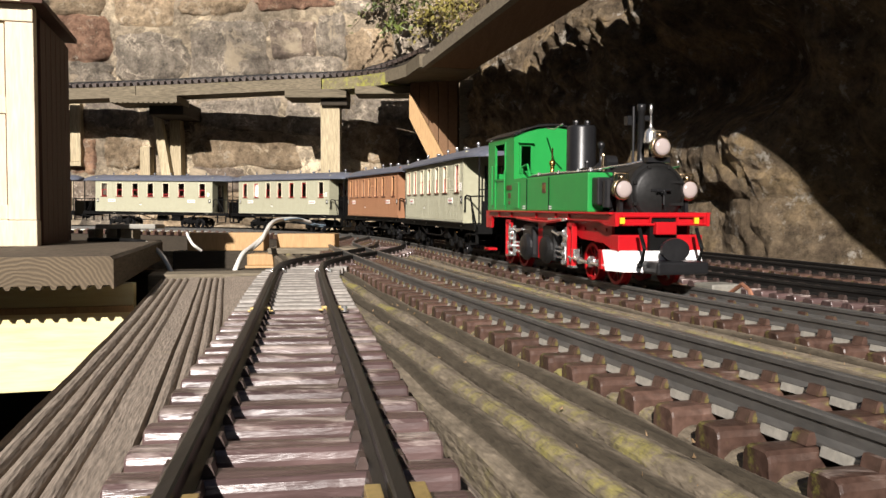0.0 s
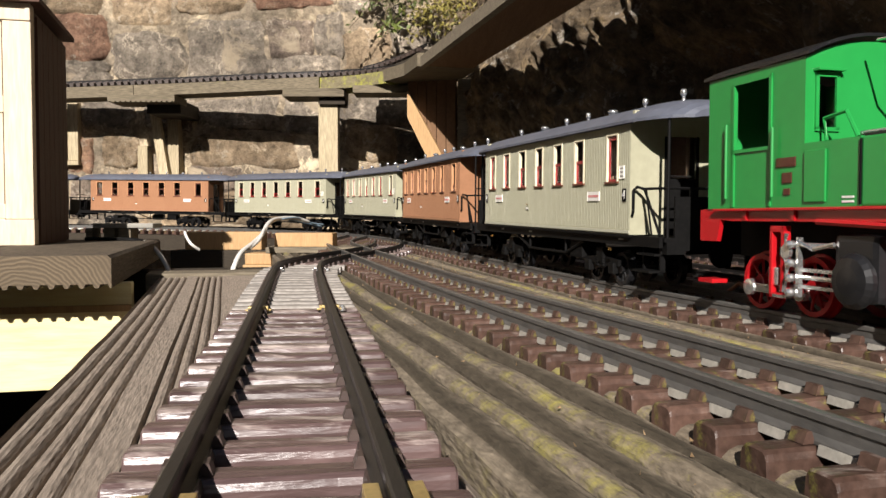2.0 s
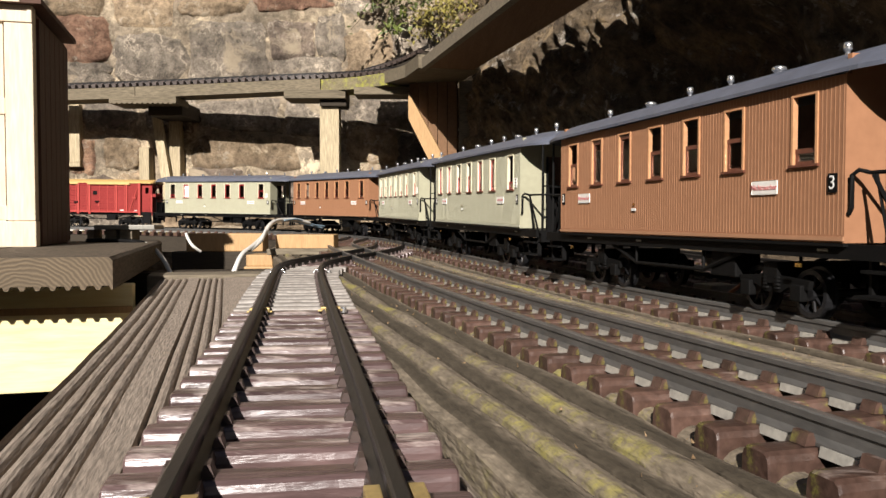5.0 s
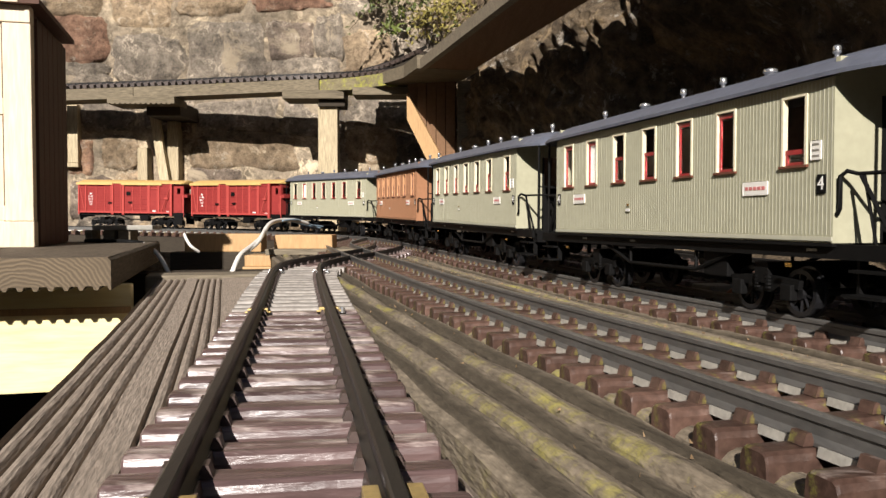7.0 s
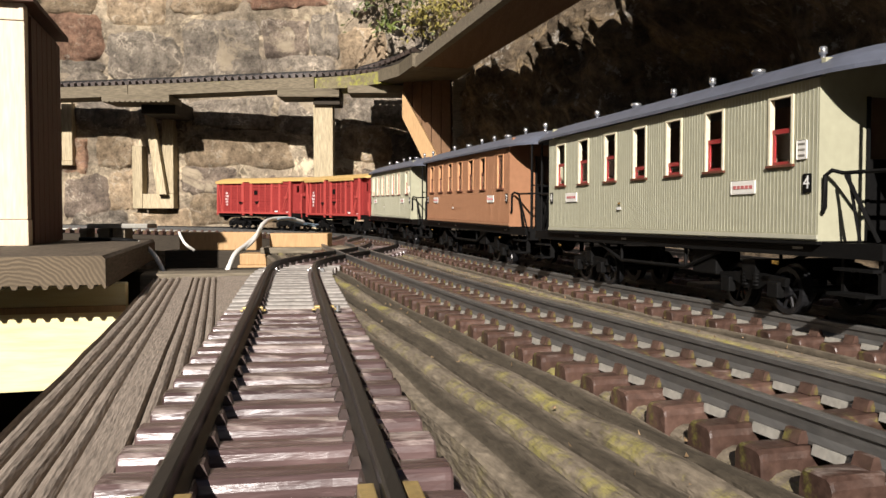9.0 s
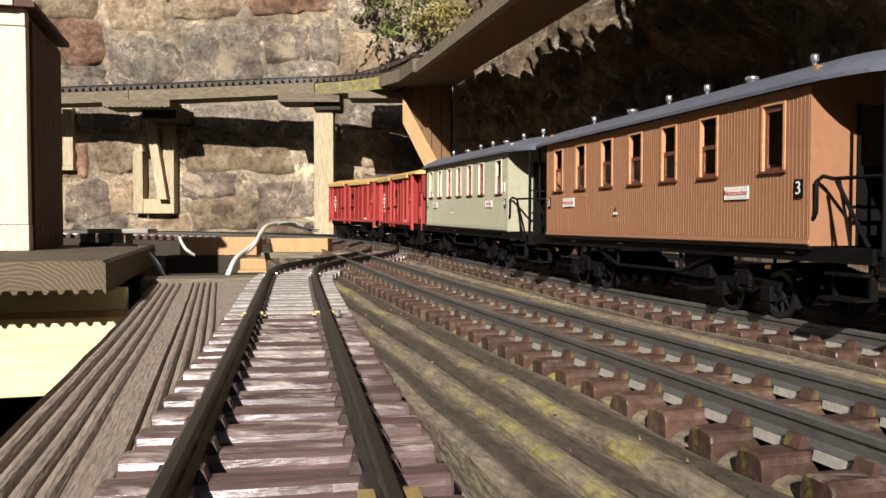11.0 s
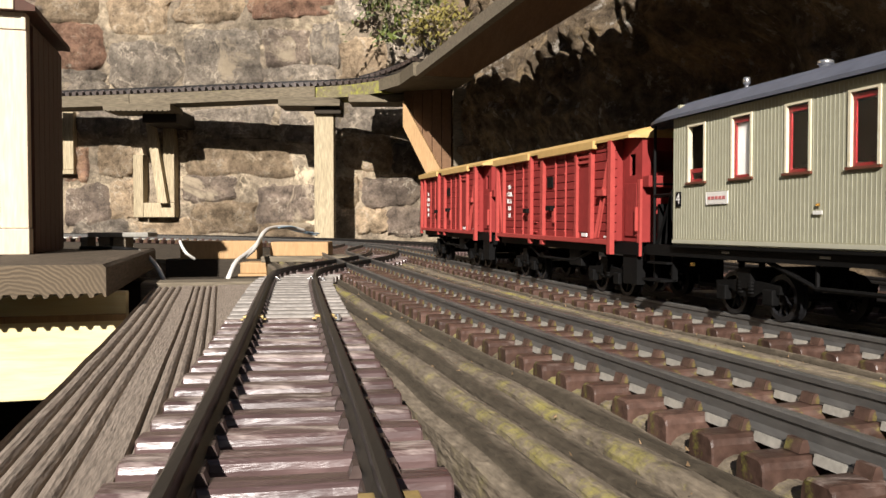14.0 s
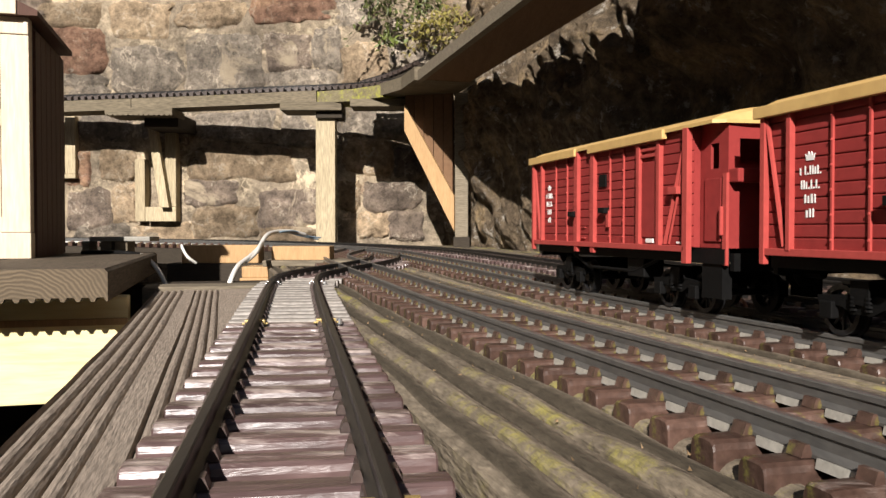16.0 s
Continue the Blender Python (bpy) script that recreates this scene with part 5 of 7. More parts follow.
def coach(rel, label, paint, batten, frame_mat, sash, digit, sign_text, seed):
    rnd = random.Random(seed)
    ob = thing("passenger_coach", label, "railway coach", "coaches of the train")
    L2, W2 = BODY_L / 2, BODY_W / 2
    wins = [(-L2 + u * BODY_L) for u in WIN_U]
    # walls around real openings
    bm = bmesh.new()
    for sd in (-1, 1):
        a, b = sorted((sd * W2, sd * (W2 - 0.003)))
        bx(bm, -L2, L2, a, b, BODY_Z0, WIN_Z0)
        bx(bm, -L2, L2, a, b, WIN_Z1, BODY_Z1)
        edges = [-L2] + [q for c in wins for q in (c - WIN_HALF, c + WIN_HALF)] + [L2]
        for k in range(0, len(edges), 2):
            bx(bm, edges[k], edges[k + 1], a, b, WIN_Z0, WIN_Z1)
    bx(bm, -L2 + 0.003, L2 - 0.003, -W2 + 0.003, W2 - 0.003, BODY_Z0, BODY_Z0 + 0.003)
    for sx in (-1, 1):
        a, b = sorted((sx * L2, sx * (L2 - 0.003)))
        for y0, y1, z0, z1 in ((-W2, -0.013, BODY_Z0, BODY_Z1 + 0.010), (0.013, W2, BODY_Z0, BODY_Z1 + 0.010), (-0.013, 0.013, 0.117, BODY_Z1 + 0.014)):
            bx(bm, a, b, y0 + (0.003 if y0 == -W2 else 0), y1 - (0.003 if y1 == W2 else 0), z0, z1)
    part("body", bm, paint, ob)
    bm = bmesh.new()
    for sd in (-1, 1):
        n = 116
        for k in range(n + 1):
            x = -L2 + 0.0015 + (BODY_L - 0.003) * k / n
            y = sd * (W2 + 0.0001)
            cut = any(abs(x - c) < WIN_HALF + 0.001 for c in wins)
            for z0, z1 in ([(BODY_Z0 + 0.004, WIN_Z0 - 0.002), (WIN_Z1 + 0.002, BODY_Z1 - 0.001)] if cut else [(BODY_Z0 + 0.004, BODY_Z1 - 0.001)]):
                bx(bm, x - 0.00026, x + 0.00026, *sorted((y - sd * 0.0003, y + sd * 0.00006)), z0, z1)
        y = sd * (W2 + 0.0003)
        bx(bm, -L2, L2, y - 0.0005, y + 0.0005, BODY_Z0 + 0.001, BODY_Z0 + 0.0032)
    tagged(part("cladding_strip", bm, batten, ob), kind="stuff")
    # windows
    for sd in (-1, 1):
        for i, c in enumerate(wins):
            bm = bmesh.new()
            y0, y1 = sorted((sd * (W2 - 0.0022), sd * (W2 + 0.0008)))
            f = 0.0017
            bx(bm, c - WIN_HALF, c - WIN_HALF + f, y0, y1, WIN_Z0, WIN_Z1)
            bx(bm, c + WIN_HALF - f, c + WIN_HALF, y0, y1, WIN_Z0, WIN_Z1)
            bx(bm, c - WIN_HALF + f, c + WIN_HALF - f, y0, y1, WIN_Z1 - 0.0012, WIN_Z1)
            w = part("window", bm, frame_mat, ob)
            bm = bmesh.new()
            y0, y1 = sorted((sd * (W2 - 0.002), sd * (W2 + 0.0016)))
            bx(bm, c - WIN_HALF - 0.001, c + WIN_HALF + 0.001, y0, y1, WIN_Z0 - 0.0006, WIN_Z0 + 0.0008)
            part("window_sill", bm, M_SASHBROWN, w)
            bm = bmesh.new()
            y0, y1 = sorted((sd * (W2 - 0.0022), sd * (W2 - 0.0010)))
            q = rnd.random()
            mid = 0.5 * (WIN_Z0 + WIN_Z1) + (0.0 if q < 0.58 else (-0.011 if q < 0.68 else 0.0155))
            g = WIN_HALF - f
            bx(bm, c - g, c - g + 0.0018, y0, y1, WIN_Z0 + 0.0008, mid)
            bx(bm, c + g - 0.0018, c + g, y0, y1, WIN_Z0 + 0.0008, mid)
            bx(bm, c - g, c + g, y0 - 0.0002, y1 + 0.0002, mid - 0.0012, mid + 0.0014)
            bx(bm, c - g + 0.0014, c + g - 0.0014, y0, y1, WIN_Z0 + 0.0008, WIN_Z0 + 0.0026)
            part("sash", bm, sash, w)
            # White sheet behind this pane stands in for its sky reflection.
            if i == 1 and seed in (2, 5):
                part("window_blind", box(c - g + 0.0002, c + g - 0.0002, min(sd * (W2 - 0.0032), sd * (W2 - 0.0026)), max(sd * (W2 - 0.0032), sd * (W2 - 0.0026)), WIN_Z0 + 0.001, WIN_Z1 - 0.0015), M_SIGN, w, "white sheet standing for the sky reflection")
            pane = part("pane", box(c - g, c + g, min(sd * (W2 - 0.0018), sd * (W2 - 0.0014)), max(sd * (W2 - 0.0018), sd * (W2 - 0.0014)), WIN_Z0 + 0.0008, mid), M_GLASS, w)
            pane.visible_shadow = False
    # inside: benches, and an added lengthwise panel that keeps the windows dark
    bm = bmesh.new()
    bx(bm, -L2 + 0.004, L2 - 0.004, 0.006, 0.009, BODY_Z0 + 0.003, BODY_Z1 - 0.002)
    for i in range(14):
        x = -L2 + 0.02 + i * (BODY_L - 0.04) / 13
        bx(bm, x - 0.0012, x + 0.0012, -0.036, 0.005, BODY_Z0 + 0.003, 0.088)
        bx(bm, x - 0.006, x + 0.006, -0.036, 0.005, 0.058, 0.061)
    tagged(part("interior_bench", bm, M_INTERIOR, ob), kind="stuff")
    # end doors and platforms
    for sx in (-1, 1):
        d = part("end_door", box(min(sx * L2, sx * (L2 - 0.002)), max(sx * L2, sx * (L2 - 0.002)), -0.013, 0.013, BODY_Z0, 0.085), M_BLACK, ob, "dark end door with a window")
        part("door_frame", box(min(sx * L2, sx * (L2 + 0.001)), max(sx * L2, sx * (L2 + 0.001)), -0.0145, -0.0125, BODY_Z0, 0.117), M_BLACK, d)
        part("door_frame", box(min(sx * L2, sx * (L2 + 0.001)), max(sx * L2, sx * (L2 + 0.001)), 0.0125, 0.0145, BODY_Z0, 0.117), M_BLACK, d)
        part("pane", box(min(sx * L2, sx * (L2 - 0.001)), max(sx * L2, sx * (L2 - 0.001)), -0.012, 0.012, 0.0855, 0.1168), M_GLASS, d)
        e = sx * (L2 + 0.043)
        bm = bmesh.new()
        xa, xb = sorted((sx * (L2 + 0.0005), e))
        bx(bm, xa, xb, -0.038, 0.038, BODY_Z0 - 0.004, BODY_Z0 - 0.001)
        part("platform", bm, M_BLACK, ob)
        bm = bmesh.new()
        for y in (-0.034, -0.016, 0.016, 0.034):
            tube(bm, (e - sx * 0.003, y, BODY_Z0 - 0.001), (e - sx * 0.003, y, BODY_Z1 + 0.001 if abs(y) > 0.02 else 0.077), 0.0011, n=6)
        tube(bm, (e - sx * 0.003, -0.034, 0.077), (e - sx * 0.003, 0.034, 0.077), 0.0011, n=6)
        tube(bm, (e - sx * 0.003, -0.034, 0.0853), (e - sx * 0.003, -0.016, 0.0853), 0.0008, n=6)
        tube(bm, (e - sx * 0.003, 0.016, 0.0853), (e - sx * 0.003, 0.034, 0.0853), 0.0008, n=6)
        for y in (-1, 1):
            tube(bm, (e - sx * 0.003, y * 0.034, 0.077), (sx * (L2 + 0.010), y * 0.037, 0.077), 0.0011, n=6)
            wire(bm, [(sx * (L2 + 0.010), y * 0.037, 0.077), (sx * (L2 + 0.006), y * 0.040, 0.0785), (sx * (L2 + 0.003), y * 0.0415, 0.076), (sx * (L2 + 0.003), y * 0.0415, 0.060), (sx * (L2 + 0.001), y * 0.0415, 0.057)], 0.0012)
            tube(bm, (sx * (L2 + 0.012), y * 0.037, 0.076), (e - sx * 0.010, y * 0.036, BODY_Z0), 0.0011, n=6)
            tube(bm, (sx * (L2 + 0.014), y * 0.037, 0.076), (e - sx * 0.022, y * 0.036, BODY_Z0), 0.0008, n=6)
        part("railing", bm, M_BLACK, ob, "black wire platform railing")
        bm = bmesh.new()
        bx(bm, min(e, e - sx * 0.002), max(e, e - sx * 0.002), -0.030, 0.030, BODY_Z0 - 0.001, 0.071)
        part("end_gate", bm, M_BLACK, ob)
        bm = bmesh.new()
        bx(bm, min(e, e - sx * 0.006), max(e, e - sx * 0.006), -0.036, 0.036, 0.030, BODY_Z0 - 0.004)
        tube(bm, (e, 0, 0.0296), (e + sx * 0.012, 0, 0.0296), 0.003, n=8)
        lathe(bm, (e + sx * 0.009, 0, 0.0296), (sx, 0, 0), [(0, 0.007), (0.002, 0.009), (0.003, 0.009)], 14)
        part("coupler", bm, M_BLACK, ob)
        for y in (-1, 1):
            bm = bmesh.new()
            x0, x1 = sorted((sx * (L2 + 0.010), sx * (L2 + 0.036)))
            ya, yb = sorted((y * 0.034, y * 0.046))
            bx(bm, x0, x1, ya, yb, 0.0165, 0.0180)
            bx(bm, x0, x1, min(y * 0.032, y * 0.042), max(y * 0.032, y * 0.042), 0.0285, 0.0300)
            for x in (x0 + 0.001, x1 - 0.001):
                bx(bm, x - 0.001, x + 0.001, min(y * 0.033, y * 0.037), max(y * 0.033, y * 0.037), 0.0165, BODY_Z0 - 0.003)
            part("step", bm, M_BLACK, ob)
    # roof with ventilators
    part("roof", arched_roof(-L2 - 0.052, L2 + 0.052, 0.0475, BODY_Z1, 0.0155, 0.055), M_ROOF, ob, smooth=False)
    for i, u in enumerate((0.10, 0.30, 0.46, 0.60, 0.74, 0.90, 1.06)):
        bm = bmesh.new()
        x = -L2 + u * BODY_L
        if i % 3 == 1:
            lathe(bm, (x, -0.012, BODY_Z1 + 0.0145), (0, 0, 1), [(0, 0.0036), (0.004, 0.0034), (0.0042, 0.0045), (0.006, 0.0042), (0.007, 0.001)], 12)
        else:
            lathe(bm, (x, -0.012, BODY_Z1 + 0.0145), (0, 0, 1), [(0, 0.0022), (0.001, 0.0014), (0.005, 0.0014), (0.0052, 0.0024), (0.009, 0.0022), (0.0095, 0.0008)], 10)
        part("ventilator", bm, M_STEEL, ob, smooth=True)
    # underframe
    bm = bmesh.new()
    for y in (-1, 1):
        a, b = sorted((y * 0.0405, y * 0.0375))
        bx(bm, -L2 - 0.04, L2 + 0.04, a, b, 0.0345, BODY_Z0 - 0.0005)
        bx(bm, -L2, L2, min(y * 0.0435, y * 0.0370), max(y * 0.0435, y * 0.0370), BODY_Z0 - 0.0018, BODY_Z0 - 0.0003)
        tr = bmesh.new()
        wire(tr, [(-0.085, y * 0.037, 0.0345), (-0.045, y * 0.037, 0.022), (0.045, y * 0.037, 0.022), (0.085, y * 0.037, 0.0345)], 0.0014)
        for x in (-0.045, 0.045):
            tube(tr, (x, y * 0.037, 0.0345), (x, y * 0.037, 0.021), 0.0012, n=6)
        part("truss_rod", tr, M_BLACK, ob)
    bx(bm, -L2 - 0.04, L2 + 0.04, -0.010, 0.010, 0.034, 0.041)
    part("underframe", bm, M_BLACK, ob)
    part("battery_box", box(0.052, 0.078, -0.036, -0.018, 0.019, 0.036, bev=0.001), M_BLACK, ob)
    bm = bmesh.new()
    lathe(bm, (-0.02, 0.012, 0.026), (1, 0, 0), [(0, 0.004), (0.002, 0.008), (0.03, 0.008), (0.032, 0.004)], 14)
    part("air_tank", bm, M_BLACKGLOSS, ob)
    for x in (-0.11, 0.11):
        bogie(ob, x)
    # signs on both sides
    for sd in (-1, 1):
        for u in (0.145, 0.826):
            x = (-L2 + u * BODY_L)
            p = side_plate("sign_board", ob, x, BODY_Z1 - 0.645 * 0.0833, 0.0225, 0.0078, sd, M_SIGN, 0.0005, W2 + 0.0004, label="white sign with red lettering")
            if sign_text:
                text_on_side(sign_text, 0.0042, M_SIGNRED, p, x, BODY_Z1 - 0.645 * 0.0833, sd, W2 + 0.0011)
            else:
                for k in range(5):
                    side_plate("lettering_bar", p, x - 0.0076 + k * 0.0038, BODY_Z1 - 0.645 * 0.0833, 0.0030, 0.0020, sd, M_SIGNRED, 0.0002, W2 + 0.00092)
        for u in (0.022, 0.978):
            x = -L2 + u * BODY_L
            p = side_plate("class_plate", ob, x, BODY_Z1 - 0.64 * 0.0833, 0.0062, 0.0098, sd, M_BLACK, 0.0005, W2 + 0.0004, label="black class number plate")
            text_on_side(digit, 0.0098, M_WHITE, p, x, BODY_Z1 - 0.64 * 0.0833, sd, W2 + 0.0011)
        p = side_plate("data_label", ob, -L2 + 0.966 * BODY_L, BODY_Z1 - 0.43 * 0.0833, 0.0075, 0.0100, sd, M_SIGN, 0.0004, W2 + 0.0004, label="small white data panel") if digit == "4" else None
        if p:
            for k in range(3):
                side_plate("lettering_bar", p, -L2 + 0.966 * BODY_L, BODY_Z1 - 0.43 * 0.0833 + 0.003 - 0.003 * k, 0.005, 0.0011, sd, M_LEADGREY, 0.0002, W2 + 0.00082)
        side_plate("lettering_bar", ob, -L2 + 0.395 * BODY_L, BODY_Z0 + 0.019, 0.0068, 0.0020, sd, M_WHITE, 0.0004, W2 + 0.0009)
        side_plate("lettering_bar", ob, -L2 + 0.395 * BODY_L, BODY_Z0 + 0.023, 0.0030, 0.0014, sd, M_GOLD, 0.0004, W2 + 0.0009)
        for u in (0.06, 0.90):
            side_plate("emblem", ob, -L2 + u * BODY_L, 0.0300, 0.0052, 0.0022, sd, M_GOLD, 0.0008, 0.0407)
        for u in (0.16, 0.40, 0.95):
            side_plate("lettering_bar", ob, -L2 + u * BODY_L, 0.0388, 0.008, 0.0014, sd, M_LEADGREY, 0.0003, 0.0406)
    TRAIN.append((ob, rel, 0.11))
    return ob


GG = "grey-green model coach with pale strips and red-framed windows on the rails"
BB = "brown model coach with vertical strips and brown-framed windows on the rails"
for k, kind in enumerate("gbggbg"):
    if kind == "g":
        coach(-k * PITCH, GG, M_GREYGREEN, M_GREENBAT, M_CREAM, M_SASHRED, "4", "", k)
    else:
        coach(-k * PITCH, BB, M_BROWN, M_BROWNBAT, M_TANFRAME, M_SASHBROWN, "3", "Nichtraucher", k)


def goods_van(rel, seed):
    ob = thing("goods_van", "red planked goods van with ochre roof and a brakeman's cabin", "goods van", "red vans of the train")
    xa, xc, xe, W2, z0, z1 = -0.1525, 0.1225, 0.1525, 0.043, 0.0440, 0.1205
    bm = bmesh.new()
    bx(bm, xa + 0.001, xc - 0.001, -W2 + 0.0015, W2 - 0.0015, z0, z1 + 0.004)
    part("body", bm, M_RED, ob)
    n = 11
    me = None
    h = (z1 - z0) / n
    for sd in (-1, 1):
        for i in range(n):
            if me is None:
                bm = bmesh.new()
                bx(bm, xa, xc, -0.0012, 0.0012, 0.0003, h - 0.0003, 0.0006)
                b = part("board", bm, M_RED, ob)
                me = b.data
            else:
                b = new("board", me)
                b.parent = ob
            b.location = (0, sd * (W2 - 0.0012), z0 + i * h)
    # end wall boards
    for i in range(n):
        part("board", box(xa - 0.0015, xa + 0.0005, -W2, W2, z0 + i * h + 0.0003, z0 + (i + 1) * h - 0.0003), M_RED, ob)
    for sd in (-1, 1):
        def bar(name, x, w, za, zb, d=0.0035, mat=M_REDPOST):
            a, b2 = sorted((sd * W2, sd * (W2 + d)))
            return part(name, box(x - w / 2, x + w / 2, a, b2, za, zb, bev=0.0004), mat, ob)
        bar("corner_post", xa + 0.002, 0.004, 0.036, z1)
        bar("corner_post", xc - 0.002, 0.0060, 0.0335, z1 + 0.001, 0.004)
        for x, w in ((-0.129, 0.0034), (-0.0505, 0.0062), (-0.019, 0.0062), (0.057, 0.0046), (0.0855, 0.0042)):
            bar("upright", x, w, 0.0365 if w > 0.006 else z0, z1)
        for x in (-0.099, -0.074, 0.0085, 0.031):
            bar("strap", x, 0.0018, z0, z1, 0.0014)
        for x in (-0.0565, -0.025, 0.0525, 0.0808):
            bar("door_edge_strip", x, 0.0022, z0, z1, 0.0022)
        for x in (-0.099, -0.074, 0.0085, 0.031):
            for k in range(6):
                bm = bmesh.new()
                lathe(bm, (x, sd * (W2 + 0.0013), z0 + 0.006 + k * 0.0125), (0, sd, 0), [(0, 0.0009), (0.0007, 0.0006)], 6)
                part("rivet", bm, M_REDPOST, ob)
        bar("hinge_frame", -0.040, 0.008, 0.0475, 0.0485, 0.0016)
        bar("hinge_frame", -0.040, 0.008, 0.0565, 0.0575, 0.0016)
        bar("rail_bottom", 0.035, 0.17, z0 - 0.003, z0 + 0.001, 0.004)
        bar("rail_bottom", -0.10, 0.10, z0 - 0.003, z0 + 0.001, 0.003)
        for p, q, r in (((-0.1485, 0.115), (-0.134, 0.046), 0.0014), ((0.118, 0.116), (0.0925, 0.046), 0.0014), ((0.120, 0.112), (0.098, 0.046), 0.0008)):
            bm = bmesh.new()
            tube(bm, (p[0], sd * (W2 + 0.0015), p[1]), (q[0], sd * (W2 + 0.0015), q[1]), r, n=6)
            part("brace", bm, M_REDPOST, ob)
        # louvre panel
        for k in range(3):
            bar("louvre", 0.071, 0.023, z1 - 0.005 - 0.0045 * k, z1 - 0.0025 - 0.0045 * k, 0.0024)
        bar("door_panel", 0.071, 0.0235, z0 + 0.006, z1 - 0.017, 0.0012, M_RED)
        for x, z in ((-0.056, 0.068), (0.003, 0.070)):
            b = bar("latch", x, 0.011, z - 0.002, z + 0.0025, 0.006, M_BLACK)
            bar("latch_plate", x + 0.004, 0.005, z - 0.013, z, 0.0026)
        bar("hatch", -0.004, 0.012, 0.089, 0.099, 0.0016, M_BLACK)
        bar("bracket", 0.107, 0.011, 0.079, 0.084, 0.005)
        bar("data_plate", 0.071, 0.010, 0.046, 0.049, 0.0016, M_WHITE)
        bar("data_plate", 0.110, 0.009, 0.046, 0.0475, 0.0008, M_WHITE)
        # lettering block as bars, with a small crown shape over it
        for k, marks in enumerate(("| |.||||.", "|||.|.|.", "||||", "|||")):
            zc = 0.0860 - k * 0.0074
            pit, n2 = 0.00185 if k < 2 else 0.0024, len(marks)
            for i, ch in enumerate(marks):
                if ch == " ":
                    continue
                hh = 0.0010 if ch == "." else (0.0046 if (i + k) % 3 else 0.0038)
                x = -0.1155 - sd * (i - (n2 - 1) / 2) * pit
                side_plate("lettering_bar", ob, x, zc - (0.0046 - hh) / 2, pit * 0.52, hh, sd, M_WHITE, 0.0003, W2 + 0.0001)
        bm = bmesh.new()
        y = sd * (W2 + 0.0001)
        cp2 = [(-0.0026, 0.0), (0.0026, 0.0), (0.0038, 0.0036), (0.0019, 0.0024), (0.0012, 0.0048), (0.0, 0.0030), (-0.0012, 0.0048), (-0.0019, 0.0024), (-0.0038, 0.0036)]
        extrude(bm, [(-0.1155 + x, y, 0.0910 + z) for x, z in cp2], None, (0, sd * 0.0004, 0))
        part("crown_emblem", bm, M_WHITE, ob)
    # brakeman's cabin at the leading end
    bm = bmesh.new()
    cw = 0.036
    for sd in (-1, 1):
        a, b2 = sorted((sd * cw, sd * (cw - 0.002)))
        bx(bm, xc, xe, a, b2, z0, 0.094)
        bx(bm, xc, xe, a, b2, 0.110, z1)
        bx(bm, xc, xc + 0.011, a, b2, 0.094, 0.110)
        bx(bm, xe - 0.010, xe, a, b2, 0.094, 0.110)
    bx(bm, xe - 0.002, xe, -cw + 0.002, cw - 0.002, z0, 0.096)
    bx(bm, xe - 0.002, xe, -cw + 0.002, cw - 0.002, 0.112, z1)
    bx(bm, xe - 0.002, xe, -cw + 0.002, -cw + 0.008, 0.096, 0.112)
    bx(bm, xe - 0.002, xe, cw - 0.008, cw - 0.002, 0.096, 0.112)
    bx(bm, xc, xe, -cw, cw, z1, z1 + 0.003)
    cab = part("brakeman_cabin", bm, M_RED, ob)
    for sd in (-1, 1):
        a, b2 = sorted((sd * (cw - 0.0005), sd * (cw + 0.0012)))
        part("door_panel", box(xc + 0.006, xe - 0.006, a, b2, z0 + 0.004, 0.088, bev=0.0005), M_RED, cab)
        part("handrail", box(xe - 0.004, xe - 0.002, min(sd * cw, sd * (cw + 0.004)), max(sd * cw, sd * (cw + 0.004)), 0.052, 0.070, bev=0.0006), M_REDPOST, cab)
        part("corner_post", box(xe - 0.003, xe + 0.001, min(sd * cw, sd * (cw + 0.002)), max(sd * cw, sd * (cw + 0.002)), 0.0335, z1 - 0.03), M_REDPOST, cab)
    bm = bmesh.new()
    lathe(bm, (xe, 0.0, 0.086), (1, 0, 0), [(0, 0.010), (0.006, 0.010), (0.008, 0.006)], 14)
    bx(bm, xe, xe + 0.010, -cw, 0.0, 0.0845, 0.093, 0.001)
    part("lamp_shelf", bm, M_RED, cab)
    # roof: two ochre edge boards and a thin curved top
    part("roof", arched_roof(xa - 0.004, xe + 0.004, 0.0465, z1 + 0.0005, 0.0095, 0.006, steps=2), M_TAN, ob)
    for sd in (-1, 1):
        for x0, x1, dz in ((xa - 0.004, -0.050, 0), (-0.024, xc - 0.028, 0)):
            a, b2 = sorted((sd * 0.0445, sd * 0.0485))
            part("edge_board", box(x0, x1, a, b2, z1 - 0.0035, z1 + 0.0030, bev=0.0005), M_TAN, ob)
    bm = bmesh.new()
    for y in (-1, 1):
        a, b2 = sorted((y * 0.0385, y * 0.0345))
        bx(bm, xa, xe, a, b2, 0.034, z0 - 0.0005)
        wire(bm, [(-0.075, y * 0.036, 0.034), (-0.045, y * 0.036, 0.024), (0.035, y * 0.036, 0.024), (0.07, y * 0.036, 0.034)], 0.0014)
        bx(bm, xe - 0.026, xe - 0.004, min(y * 0.030, y * 0.037), max(y * 0.030, y * 0.037), 0.012, 0.034)
    bx(bm, xa - 0.004, xa, -0.034, 0.034, 0.030, 0.041)
    bx(bm, xe, xe + 0.004, -0.034, 0.034, 0.030, 0.041)
    bx(bm, xa, xe, -0.012, 0.012, 0.034, 0.040)
    part("underframe", bm, M_BLACK, ob)
